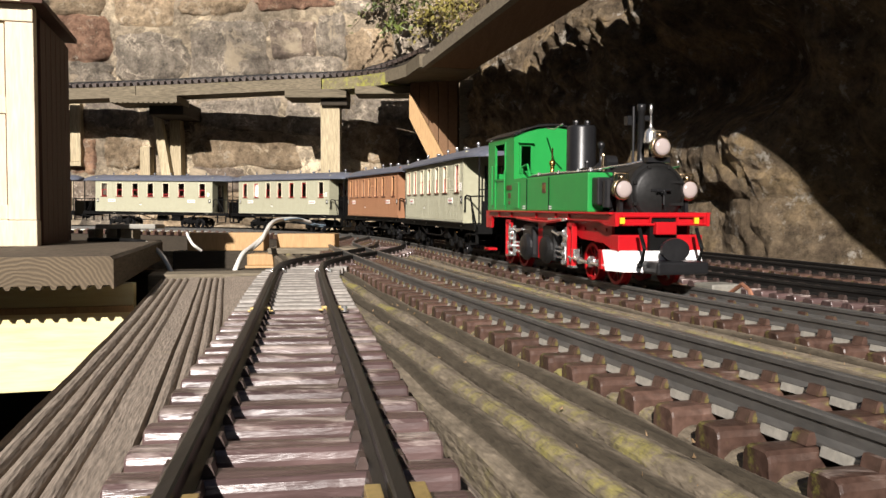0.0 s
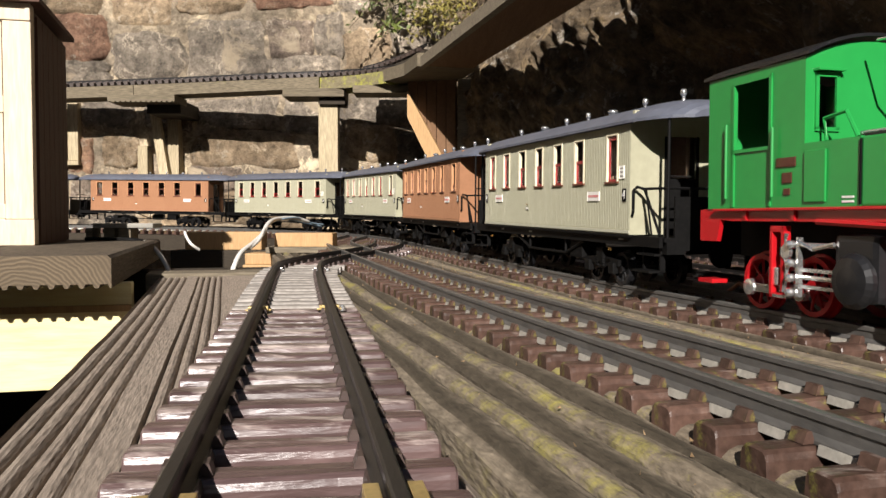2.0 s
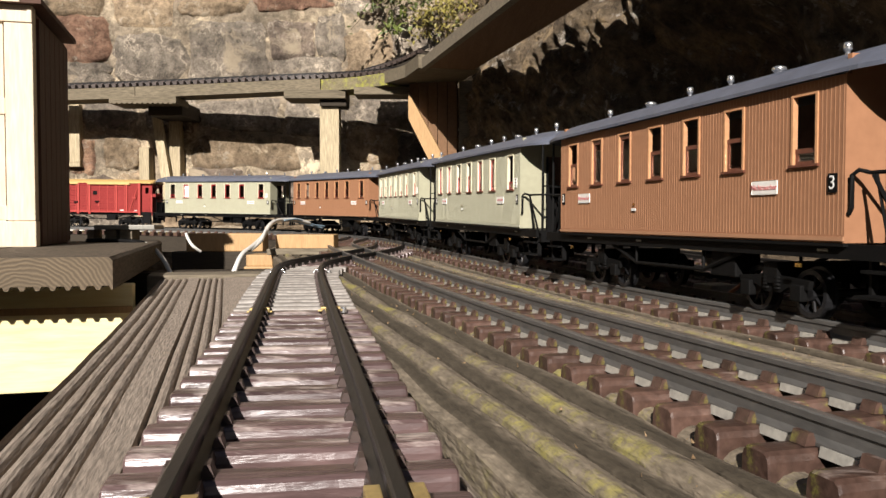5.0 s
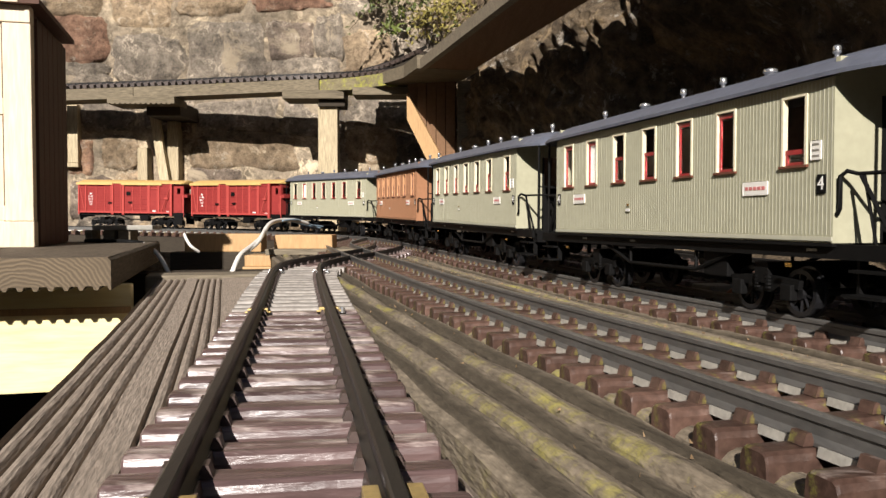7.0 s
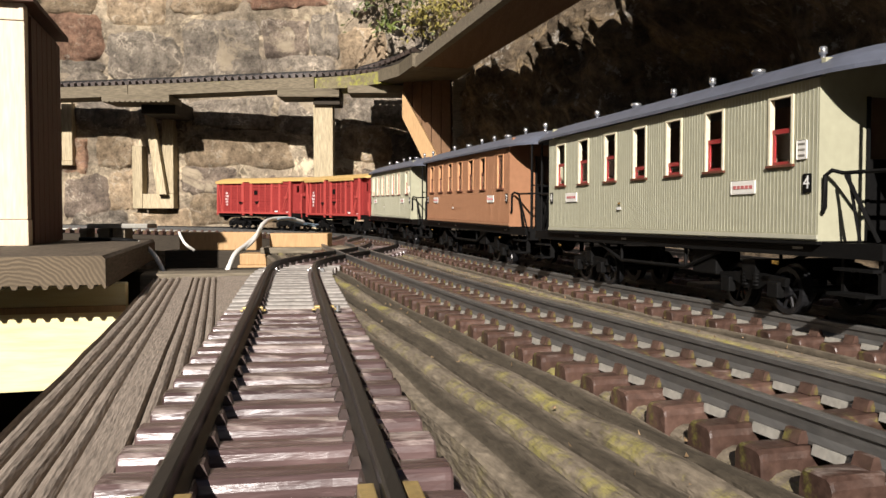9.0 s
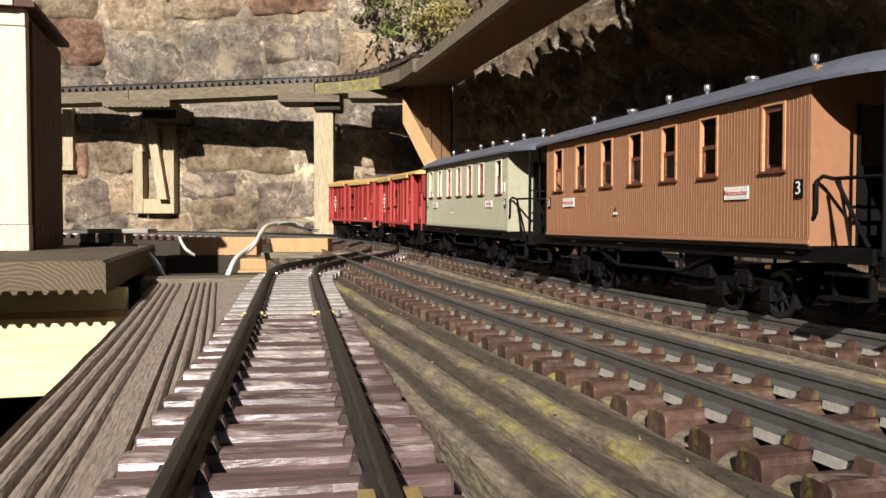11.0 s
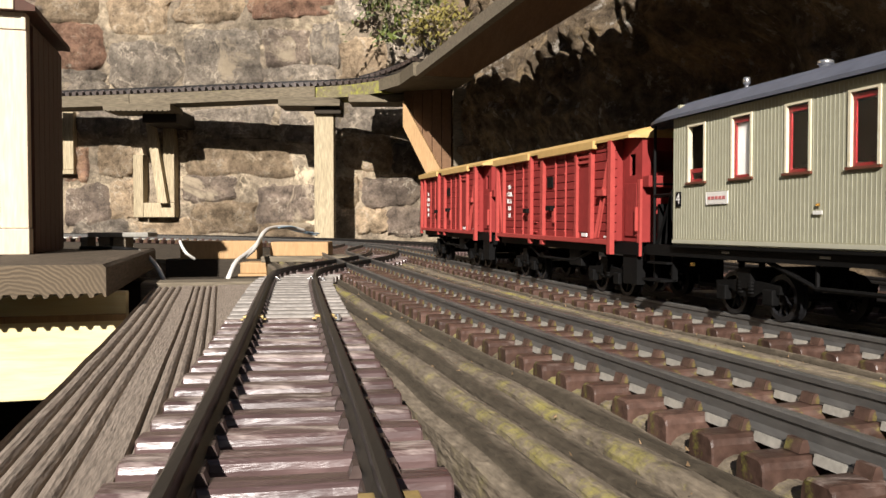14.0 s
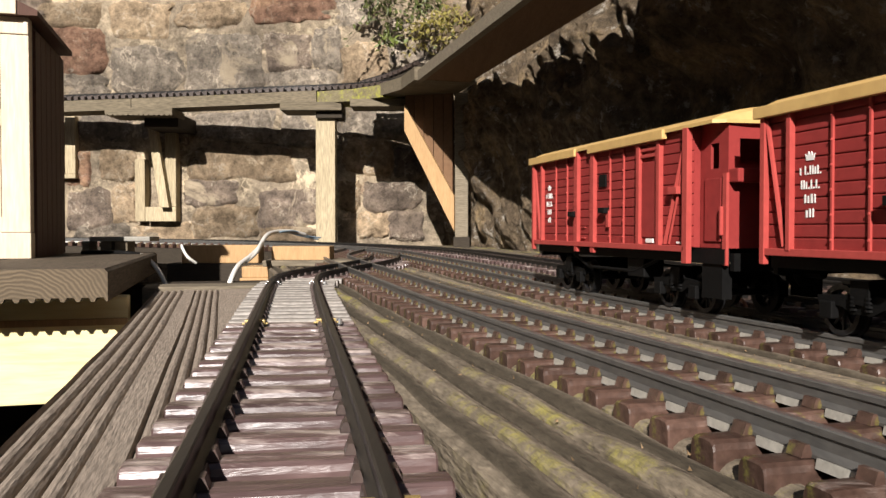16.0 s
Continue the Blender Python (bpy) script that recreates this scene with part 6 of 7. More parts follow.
    for sx, e in ((-1, xa - 0.004), (1, xe + 0.004)):
        bm = bmesh.new()
        tube(bm, (e, 0, 0.0296), (e + sx * 0.014, 0, 0.0296), 0.003, n=8)
        lathe(bm, (e + sx * 0.012, 0, 0.0296), (sx, 0, 0), [(0, 0.007), (0.002, 0.009), (0.003, 0.009)], 14)
        part("coupler", bm, M_BLACK, ob)
    part("battery_box", box(0.025, 0.05, -0.037, -0.02, 0.020, 0.034, bev=0.001), M_BLACK, ob)
    for x in (-0.09, 0.09):
        bogie(ob, x)
    TRAIN.append((ob, rel, 0.09))


goods_van(-2.70, 1)
goods_van(-3.05, 2)


# ---- the locomotive ----
def locomotive(rel):
    ob = thing("steam_locomotive", "bright green model steam locomotive with red frame and lit lamps", "locomotive")
    W2 = 0.043
    g = M_GREEN
    # side tanks with lighter-framed panels
    for sd in (-1, 1):
        a, b = sorted((sd * W2, sd * 0.020))
        t = part("side_tank", box(-0.030, 0.115, a, b, 0.0600, 0.0935, bev=0.0012), g, ob)
        y0, y1 = sorted((sd * W2, sd * (W2 + 0.0008)))
        part("panel_seam", box(0.0285, 0.0293, y0, y1, 0.061, 0.0925), M_BLACK, t)
        part("panel_seam", box(-0.0303, -0.0295, y0, y1, 0.061, 0.0925), M_BLACK, t)
        p = part("number_plate", box(0.0125, 0.0205, y0, y1 + (0 if sd < 0 else 0.0), 0.0775, 0.0875, bev=0.0003), M_PLATE, t, "dark red number plate")
        text_on_side("132", 0.0060, M_GOLD, p, 0.0165, 0.0825, sd, W2 + 0.0009)
        for k, (x, w) in enumerate(((-0.038, 0.008), (0.0325, 0.006))):
            for j in range(2):
                side_plate("lettering_bar", t, x, 0.0625 + 0.0022 * j, w, 0.0011, sd, M_WHITE, 0.0003, W2 + 0.0001)
    # cab: side walls with door openings, curved-topped end walls with look-out windows
    bm = bmesh.new()
    for sd in (-1, 1):
        a, b = sorted((sd * W2, sd * (W2 - 0.0018)))
        bx(bm, -0.158, -0.030, a, b, 0.0600, 0.0935)
        bx(bm, -0.158, -0.131, a, b, 0.0935, 0.1390)
        bx(bm, -0.131, -0.098, a, b, 0.1330, 0.1390)
        bx(bm, -0.098, -0.070, a, b, 0.0935, 0.1390)
    e = W2 - 0.0018
    for x in (-0.158, -0.0718):
        for y0, y1 in ((-e, -0.036), (-0.0235, 0.0235), (0.036, e)):
            bx(bm, x, x + 0.0018, y0, y1, 0.1020, 0.1290)
        bx(bm, x, x + 0.0018, -e, e, 0.060, 0.1020)
        pts = [(x, -e, 0.1290)]
        for i in range(9):
            y = -e + 2 * e * i / 8
            pts.append((x, y, 0.1385 + 0.0105 * (1 - (y / W2) ** 2)))
        pts.append((x, e, 0.1290))
        extrude(bm, pts, None, (0.0018, 0, 0))
    cab = part("cab", bm, g, ob)
    bm = bmesh.new()
    rows = []
    for x in (-0.162, -0.066):
        rows.append([bm.verts.new((x, -0.0445 + 0.089 * i / 10, 0.1395 + 0.0112 * (1 - ((-0.0445 + 0.089 * i / 10) / 0.0445) ** 2))) for i in range(11)])
    for i in range(10):
        bm.faces.new((rows[0][i], rows[0][i + 1], rows[1][i + 1], rows[1][i]))
    gm = bmesh.ops.extrude_face_region(bm, geom=bm.faces[:])
    for v in [q for q in gm["geom"] if isinstance(q, bmesh.types.BMVert)]:
        v.co.z += 0.0018
    bmesh.ops.recalc_face_normals(bm, faces=bm.faces[:])
    part("cab_roof", bm, M_BLACKGLOSS, ob)
    for sd in (-1, 1):
        y0, y1 = sorted((sd * (W2 - 0.0003), sd * (W2 + 0.0010)))
        bm = bmesh.new()
        for ya, yb, za, zb in ((0.0352, 0.0372, 0.101, 0.130), (0.0225, 0.0245, 0.101, 0.130), (0.0225, 0.0372, 0.1285, 0.1310), (0.0225, 0.0372, 0.1000, 0.1022)):
            bx(bm, -0.0702, -0.0688, min(sd * ya, sd * yb), max(sd * ya, sd * yb), za, zb)
        w = part("cab_window", bm, g, cab)
        pane = part("pane", box(-0.0712, -0.0708, min(sd * 0.0236, sd * 0.0359), max(sd * 0.0236, sd * 0.0359), 0.1021, 0.1289), M_GLASS, w)
        pane.visible_shadow = False
        part("window_hood", box(-0.0702, -0.0650, min(sd * 0.0215, sd * 0.0385), max(sd * 0.0215, sd * 0.0385), 0.1312, 0.1328, bev=0.0004), g, w)
        bm = bmesh.new()
        for x0, x1, za, zb in ((-0.1325, -0.1305, 0.061, 0.134), (-0.0985, -0.0965, 0.061, 0.134), (-0.1325, -0.0965, 0.1325, 0.1345), (-0.1325, -0.0965, 0.0925, 0.0945)):
            bx(bm, x0, x1, y0, y1, za, zb)
        d = part("cab_door", bm, g, cab)
        bm = bmesh.new()
        tube(bm, (-0.1360, sd * (W2 + 0.0025), 0.066), (-0.1360, sd * (W2 + 0.0025), 0.110), 0.0009, n=6)
        tube(bm, (-0.0930, sd * (W2 + 0.0025), 0.066), (-0.0930, sd * (W2 + 0.0025), 0.104), 0.0009, n=6)
        part("handrail", bm, g, d)
        for z, h, x0, w2 in ((0.0845, 0.0052, -0.084, 0.016), (0.0760, 0.0058, -0.083, 0.008), (0.0685, 0.0036, -0.083, 0.005)):
            side_plate("name_plate", cab, x0, z, w2, h, sd, M_PLATE, 0.0007, W2 + 0.0001)
        bm = bmesh.new()
        bx(bm, -0.0690, -0.0530, min(sd * W2, sd * (W2 + 0.0012)), max(sd * W2, sd * (W2 + 0.0012)), 0.0625, 0.0895, 0.0006)
        part("locker_door", bm, g, cab)
        bm = bmesh.new()
        wire(bm, [(-0.062, sd * 0.036, 0.0945), (-0.064, sd * 0.036, 0.106), (-0.048, sd * 0.036, 0.108), (-0.040, sd * 0.036, 0.0945)], 0.0011)
        part("grab_bar", bm, g, ob)
    part("cab_floor", box(-0.157, -0.032, -0.041, 0.041, 0.060, 0.063), M_BLACK, ob)
    part("firebox_back", box(-0.085, -0.074, -0.020, 0.020, 0.063, 0.100, bev=0.002), M_BLACK, ob)
    bm = bmesh.new()
    lathe(bm, (-0.098, -0.004, 0.148), (0, 0, 1), [(0, 0.003), (0.006, 0.003), (0.007, 0.002)], 10)
    part("roof_vent", bm, M_BLACK, ob)
    # boiler, smokebox, domes, chimney
    bm = bmesh.new()
    lathe(bm, (-0.062, 0, 0.0745), (1, 0, 0), [(0, 0.0235), (0.176, 0.0235)], 28)
    part("boiler", bm, M_BLACKGLOSS, ob, smooth=False)
    bm = bmesh.new()
    lathe(bm, (0.105, 0, 0.0755), (1, 0, 0), [(0, 0.026), (0.046, 0.026), (0.048, 0.0255), (0.050, 0.024)], 32)
    extrude(bm, [(0.112, -0.027, 0.0545), (0.112, 0.027, 0.0545), (0.112, 0.020, 0.066), (0.112, -0.020, 0.066)], None, (0.042, 0, 0))
    sb = part("smokebox", bm, M_SMOKEBOX, ob)
    bm = bmesh.new()
    lathe(bm, (0.1545, 0, 0.0755), (1, 0, 0), [(0, 0.0225), (0.0014, 0.0225), (0.003, 0.019), (0.0055, 0.010), (0.006, 0.002)], 28)
    door = part("smokebox_door", bm, M_SMOKEBOX, ob, smooth=True)
    for k in range(8):
        a = 2 * math.pi * (k + 0.5) / 8
        cy, cz = 0.0226 * math.cos(a), 0.0755 + 0.0226 * math.sin(a)
        part("door_clamp", box(0.1545, 0.1575, cy - 0.0014, cy + 0.0014, cz - 0.0014, cz + 0.0014, bev=0.0003), M_SMOKEBOX, door)
    for z in (0.0665, 0.0845):
        part("hinge_strap", box(0.1572, 0.1592, -0.002, 0.0205, z - 0.0011, z + 0.0011, bev=0.0003), M_SMOKEBOX, door)
    bm = bmesh.new()
    tube(bm, (0.160, 0, 0.0755), (0.1665, 0, 0.0755), 0.0014, n=8)
    tube(bm, (0.164, -0.006, 0.0772), (0.164, 0.007, 0.0780), 0.0009, n=6)
    tube(bm, (0.165, 0.0, 0.078), (0.165, 0.0, 0.0660), 0.0009, n=6)
    bx(bm, 0.1595, 0.161, -0.009, 0.009, 0.0770, 0.0790)
    part("door_handle", bm, M_BLACKGLOSS, door)
    bm = bmesh.new()
    lathe(bm, (0.1255, 0, 0.096), (0, 0, 1), [(0, 0.0070), (0.004, 0.0046), (0.006, 0.0034), (0.010, 0.0029), (0.048, 0.0029), (0.0485, 0.0036), (0.052, 0.0038), (0.0545, 0.0035)], 18)
    ch = part("chimney", bm, M_BLACKGLOSS, ob, smooth=True)
    bm = bmesh.new()
    tube(bm, (0.1195, -0.004, 0.101), (0.1195, -0.004, 0.149), 0.0012, n=8)
    bx(bm, 0.1165, 0.1225, 0.004, 0.012, 0.1375, 0.1415)
    bx(bm, 0.110, 0.117, -0.008, -0.001, 0.134, 0.1415)
    part("exhaust_pipe", bm, M_BLACKGLOSS, ob)
    bm = bmesh.new()
    lathe(bm, (0.0050, 0, 0.092), (0, 0, 1), [(0, 0.0175), (0.003, 0.0155), (0.005, 0.0145), (0.0495, 0.0142), (0.0515, 0.0130), (0.052, 0.004)], 28)
    dome = part("steam_dome", bm, M_BLACKGLOSS, ob, smooth=True)
    for y in (-0.006, 0.006):
        bm = bmesh.new()
        lathe(bm, (0.0050, y, 0.1435), (0, 0, 1), [(0, 0.0028), (0.003, 0.0028), (0.0032, 0.0034), (0.005, 0.003)], 10)
        part("safety_valve", bm, M_BLACKGLOSS, dome)
    bm = bmesh.new()
    lathe(bm, (0.0500, 0, 0.094), (0, 0, 1), [(0, 0.009), (0.004, 0.009), (0.008, 0.0065), (0.012, 0.002), (0.024, 0.0016), (0.026, 0.0032), (0.029, 0.0034), (0.031, 0.0015)], 16)
    part("sand_dome", bm, M_BLACKGLOSS, ob, smooth=True)
    # brass injector and silver pipes between cab and dome
    bm = bmesh.new()
    lathe(bm, (-0.030, -0.016, 0.094), (0, 0, 1), [(0, 0.004), (0.004, 0.004), (0.005, 0.0022), (0.012, 0.0022), (0.013, 0.0034), (0.017, 0.003), (0.018, 0.001), (0.030, 0.0009)], 12)
    part("whistle", bm, M_GOLD, ob, smooth=True)
    bm = bmesh.new()
    wire(bm, [(-0.040, -0.034, 0.096), (0.02, -0.034, 0.0965), (0.07, -0.034, 0.0955), (0.115, -0.032, 0.0960)], 0.0012)
    for x in (-0.02, 0.03, 0.075, 0.10):
        lathe(bm, (x, -0.034, 0.0935), (0, 0, 1), [(0, 0.0018), (0.004, 0.0018), (0.005, 0.0009)], 8)
    part("handrail", bm, M_STEEL, ob)
    bm = bmesh.new()
    wire(bm, [(-0.055, -0.012, 0.146), (-0.02, -0.018, 0.142), (0.0, -0.018, 0.1455)], 0.0008)
    part("whistle_cord", bm, M_STEEL, ob)
    # drum of the lighting generator, cocks and small pipes crowding the boiler top
    bm = bmesh.new()
    lathe(bm, (0.088, -0.016, 0.1035), (0, 1, 0), [(0, 0.004), (0.001, 0.0062), (0.011, 0.0062), (0.012, 0.004)], 16)
    bx(bm, 0.085, 0.091, -0.014, -0.006, 0.094, 0.099)
    part("steam_generator", bm, M_BLACKGLOSS, ob, "black generator drum")
    for x, y, hh in ((0.062, -0.020, 0.012), (0.074, 0.016, 0.010), (0.100, -0.022, 0.016), (0.104, 0.020, 0.014)):
        bm = bmesh.new()
        lathe(bm, (x, y, 0.094), (0, 0, 1), [(0, 0.0026), (0.004, 0.0026), (0.005, 0.0013), (hh - 0.002, 0.0013), (hh - 0.0015, 0.0024), (hh, 0.0020)], 10)
        part("valve", bm, M_LAMPRIM if x > 0.08 else M_BLACKGLOSS, ob)
    for sd in (-1, 1):
        bm = bmesh.new()
        wire(bm, [(0.108, sd * 0.030, 0.0965), (0.125, sd * 0.0285, 0.0975), (0.148, sd * 0.024, 0.0985), (0.158, sd * 0.016, 0.1010)], 0.0009)
        part("smokebox_handrail", bm, M_STEEL, ob)
        bm = bmesh.new()
        wire(bm, [(0.128, sd * 0.027, 0.088), (0.132, sd * 0.030, 0.080), (0.130, sd * 0.030, 0.066), (0.134, sd * 0.030, 0.0605)], 0.0019)
        part("steam_pipe", bm, M_BLACKGLOSS, ob)
    bm = bmesh.new()
    for y in (-0.020, -0.010, 0.010, 0.020):
        wire(bm, [(0.02, y, 0.0955), (0.06, y * 1.1, 0.099), (0.104, y, 0.0985)], 0.0013)
    bx(bm, -0.030, 0.110, -0.0415, 0.0415, 0.0935, 0.0948, 0.0004)
    part("boiler_piping", bm, M_BLACKGLOSS, ob)
    # air pump on the tank front
    for sd in (-1, 1):
        bm = bmesh.new()
        bx(bm, 0.116, 0.128, min(sd * 0.028, sd * 0.040), max(sd * 0.028, sd * 0.040), 0.066, 0.089, 0.0012)
        tube(bm, (0.134, sd * 0.034, 0.064), (0.134, sd * 0.034, 0.086), 0.0042, n=12)
        part("air_pump", bm, M_BLACKGLOSS, ob)
    bm = bmesh.new()
    lathe(bm, (0.142, 0, 0.1165), (0, 0, 1), [(0, 0.0062), (0.001, 0.0064), (0.004, 0.0056), (0.009, 0.0050), (0.012, 0.0030), (0.0125, 0.0014), (0.015, 0.0012), (0.024, 0.0006), (0.025, 0.0013), (0.031, 0.0013), (0.032, 0.0005)], 16)
    part("bell", bm, M_STEEL, ob, smooth=True)
    bm = bmesh.new()
    tube(bm, (0.142, 0, 0.1), (0.142, 0, 0.1175), 0.0016, n=8)
    bx(bm, 0.150, 0.156, -0.010, 0.010, 0.1005, 0.1045)
    part("bell_bracket", bm, M_BLACKGLOSS, ob)
    for y, z, x in ((0.0, 0.1125, 0.154), (-0.0295, 0.0785, 0.147), (0.0295, 0.0785, 0.147)):
        bm = bmesh.new()
        lathe(bm, (x - 0.004, y, z), (1, 0, 0), [(0, 0.005), (0.004, 0.0082), (0.0085, 0.0086), (0.0100, 0.0089), (0.0108, 0.0080), (0.0100, 0.0069), (0.0080, 0.0067)], 24)
        tube(bm, (x + 0.002, y, z + 0.008), (x + 0.002, y, z + 0.0115), 0.0028, n=10)
        wire(bm, [(x + 0.002, y - 0.006, z + 0.007), (x + 0.002, y - 0.006, z + 0.013), (x + 0.002, y + 0.006, z + 0.013), (x + 0.002, y + 0.006, z + 0.007)], 0.0006)
        lp = part("headlamp", bm, M_LAMPRIM, ob, "nickel rimmed round headlamp", smooth=True)
        bm = bmesh.new()
        lathe(bm, (x + 0.0070, y, z), (1, 0, 0), [(0, 0.0068), (0.0010, 0.0066), (0.0020, 0.0042), (0.0023, 0.001)], 24)
        part("lens", bm, M_LAMP, lp, "glowing lamp lens", smooth=True)
        if y:
            part("lamp_bracket", box(x - 0.003, x + 0.003, y - 0.0015, y + 0.0015, 0.0545, z - 0.006), M_BLACKGLOSS, lp)
    for sd in (-1, 1):
        part("cylinder_plate", box(-0.0205, 0.0025, min(sd * 0.024, sd * 0.0345), max(sd * 0.024, sd * 0.0345), 0.0125, 0.0525, bev=0.001), M_LOCORED, ob)
    # red frame
    bm = bmesh.new()
    bx(bm, -0.168, 0.1635, -0.0400, 0.0400, 0.0555, 0.0600, 0.0006)
    bx(bm, 0.156, 0.1640, -0.0395, 0.0395, 0.0495, 0.0560, 0.0006)
    for sd in (-1, 1):
        y0, y1 = sorted((sd * 0.0420, sd * 0.0390))
        extrude(bm, [(-0.168, y0, 0.0595), (-0.168, y0, 0.0400), (-0.150, y0, 0.0400), (-0.146, y0, 0.0535), (-0.135, y0, 0.0525), (0.135, y0, 0.0525), (0.148, y0, 0.0490), (0.1645, y0, 0.0490), (0.1645, y0, 0.0595)], None, (0, y1 - y0, 0))
    part("main_frame", bm, M_LOCORED, ob)
    bm = bmesh.new()
    bx(bm, -0.150, 0.150, -0.017, 0.017, 0.030, 0.0555)
    bx(bm, -0.168, 0.165, -0.012, 0.012, 0.03, 0.0555)
    part("inner_frame", bm, M_BLACK, ob)
    bm = bmesh.new()
    for y in (-0.036, -0.012, 0.012, 0.036):
        tube(bm, (0.1645, y, 0.0495), (0.1660, y, 0.0575), 0.0012, n=6)
    tube(bm, (0.1660, -0.037, 0.0505), (0.1660, 0.037, 0.0505), 0.0011, n=6)
    tube(bm, (0.1660, -0.037, 0.0570), (0.1660, 0.037, 0.0570), 0.0011, n=6)
    part("beam_rail", bm, M_LOCORED, ob)
    part("beam_plate", box(0.1642, 0.170, -0.009, 0.009, 0.0425, 0.0525, bev=0.0008), M_LOCORED, ob)
    for y in (-0.0375, 0.028):
        part("marker_lamp", box(0.1662, 0.1680, y - 0.0018, y + 0.0022, 0.0510, 0.0560, bev=0.0004), M_AMBER, ob, "amber marker lamp")
    part("lower_beam", box(0.146, 0.161, -0.0375, 0.0375, 0.0290, 0.0420, bev=0.001), M_LOCORED, ob)
    for sd in (-1, 1):
        # red side plates over the leading bogie, with bolts, and steel rods along it
        y0, y1 = sorted((sd * 0.0330, sd * 0.0355))
        bm = bmesh.new()
        extrude(bm, [(0.058, y0, 0.0525), (0.060, y0, 0.044), (0.086, y0, 0.0365), (0.130, y0, 0.0345), (0.1455, y0, 0.0300), (0.1455, y0, 0.0525)], None, (0, y1 - y0, 0))
        sp = part("bogie_side_plate", bm, M_LOCORED, ob)
        for x in (0.074, 0.095, 0.115, 0.136):
            bm = bmesh.new()
            lathe(bm, (x, sd * 0.0355, 0.0455), (0, sd, 0), [(0, 0.0014), (0.0012, 0.0012)], 8)
            part("bolt", bm, M_LOCORED, sp)
        bm = bmesh.new()
        wire(bm, [(0.070, sd * 0.0405, 0.0195), (0.10, sd * 0.0405, 0.0175), (0.13, sd * 0.0405, 0.0165), (0.146, sd * 0.0395, 0.0165)], 0.0016)
        for x in (0.078, 0.094, 0.116, 0.136):
            lathe(bm, (x, sd * 0.0385, 0.0175), (0, sd, 0), [(0, 0.0030), (0.003, 0.0030), (0.004, 0.0016)], 10)
        part("brake_rod", bm, M_STEEL, ob)
        bm = bmesh.new()
        wire(bm, [(-0.060, sd * 0.0425, 0.0525), (-0.010, sd * 0.0435, 0.0505), (0.030, sd * 0.0435, 0.0500), (0.060, sd * 0.0430, 0.0525)], 0.0017)
        part("frame_pipe", bm, M_LOCORED, ob)
        for x in (-0.120, -0.078, -0.006, 0.044, 0.074):
            part("frame_rib", box(x - 0.0012, x + 0.0012, min(sd * 0.0415, sd * 0.0435), max(sd * 0.0415, sd * 0.0435), 0.0530, 0.0592), M_LOCORED, ob)
        part("running_board", box(-0.150, 0.160, min(sd * 0.0395, sd * 0.0455), max(sd * 0.0395, sd * 0.0455), 0.0584, 0.0600, bev=0.0004), M_LOCORED, ob)
    bm = bmesh.new()
    out = [(0.142, -0.042), (0.161, -0.036), (0.169, -0.008), (0.169, 0.008), (0.161, 0.036), (0.142, 0.042), (0.140, 0.037), (0.140, -0.037)]
    extrude(bm, [(x, y, 0.0295) for x, y in out], None, (0, 0, -0.0165))
    for v in bm.verts:
        if v.co.z < 0.02:
            v.co.x += 0.006
    pl = part("plough", bm, material("white_plough_paint", (0.82, 0.82, 0.80), 0.4, 0, (0.78, 0.78, 0.76), 40, 0.5, 0.03), ob, "white painted front plough")
    for sd in (-1, 1):
        part("plough_edge", box(0.136, 0.1415, min(sd * 0.036, sd * 0.0425), max(sd * 0.036, sd * 0.0425), 0.0135, 0.0295, bev=0.0006), M_LOCORED, pl)
    bm = bmesh.new()
    tube(bm, (0.165, 0, 0.0310), (0.182, 0, 0.0310), 0.0045, n=12)
    lathe(bm, (0.180, 0, 0.0310), (1, 0, 0), [(0, 0.009), (0.002, 0.0125), (0.0045, 0.0120)], 20)
    for v in bm.verts:
        if v.co.x > 0.179:
            v.co.z = 0.0310 + (v.co.z - 0.0310) * 0.75
    part("buffer", bm, M_BLACKGLOSS, ob)
    part("coupler", box(0.172, 0.196, -0.022, 0.022, 0.0125, 0.0225, bev=0.002), M_BLACKGLOSS, ob)
    for y in (-0.026, 0.024):
        bm = bmesh.new()
        wire(bm, [(0.174, y, 0.0475), (0.178, y, 0.040), (0.181, y + 0.001, 0.032), (0.178, y + 0.001, 0.024), (0.175, y, 0.019)], 0.0016)
        lathe(bm, (0.175, y, 0.0165), (0, 0, 1), [(0, 0.0018), (0.002, 0.0024), (0.004, 0.0018)], 8)
        part("brake_hose", bm, M_BLACK, ob)
    # running gear: two powered bogies, cylinders meeting near the middle
    rods = []
    for ax, cx, dirn in ((-0.105, -0.036, 1), (0.112, 0.018, -1)):
        bg = part("power_bogie", box(ax - 0.045, ax + 0.045, -0.018, 0.018, 0.012, 0.030, bev=0.001), M_BLACK, ob)
        for sx in (-0.0225, 0.0225):
            w = part("driving_wheel", wheelset(0.0165), M_LOCORED, bg, "red spoked driving wheels")
            w.location = (ax + sx, 0, 0.0165)
            WHEELS.append((w, (ax + sx, 0, 0.0165), 0.0165))
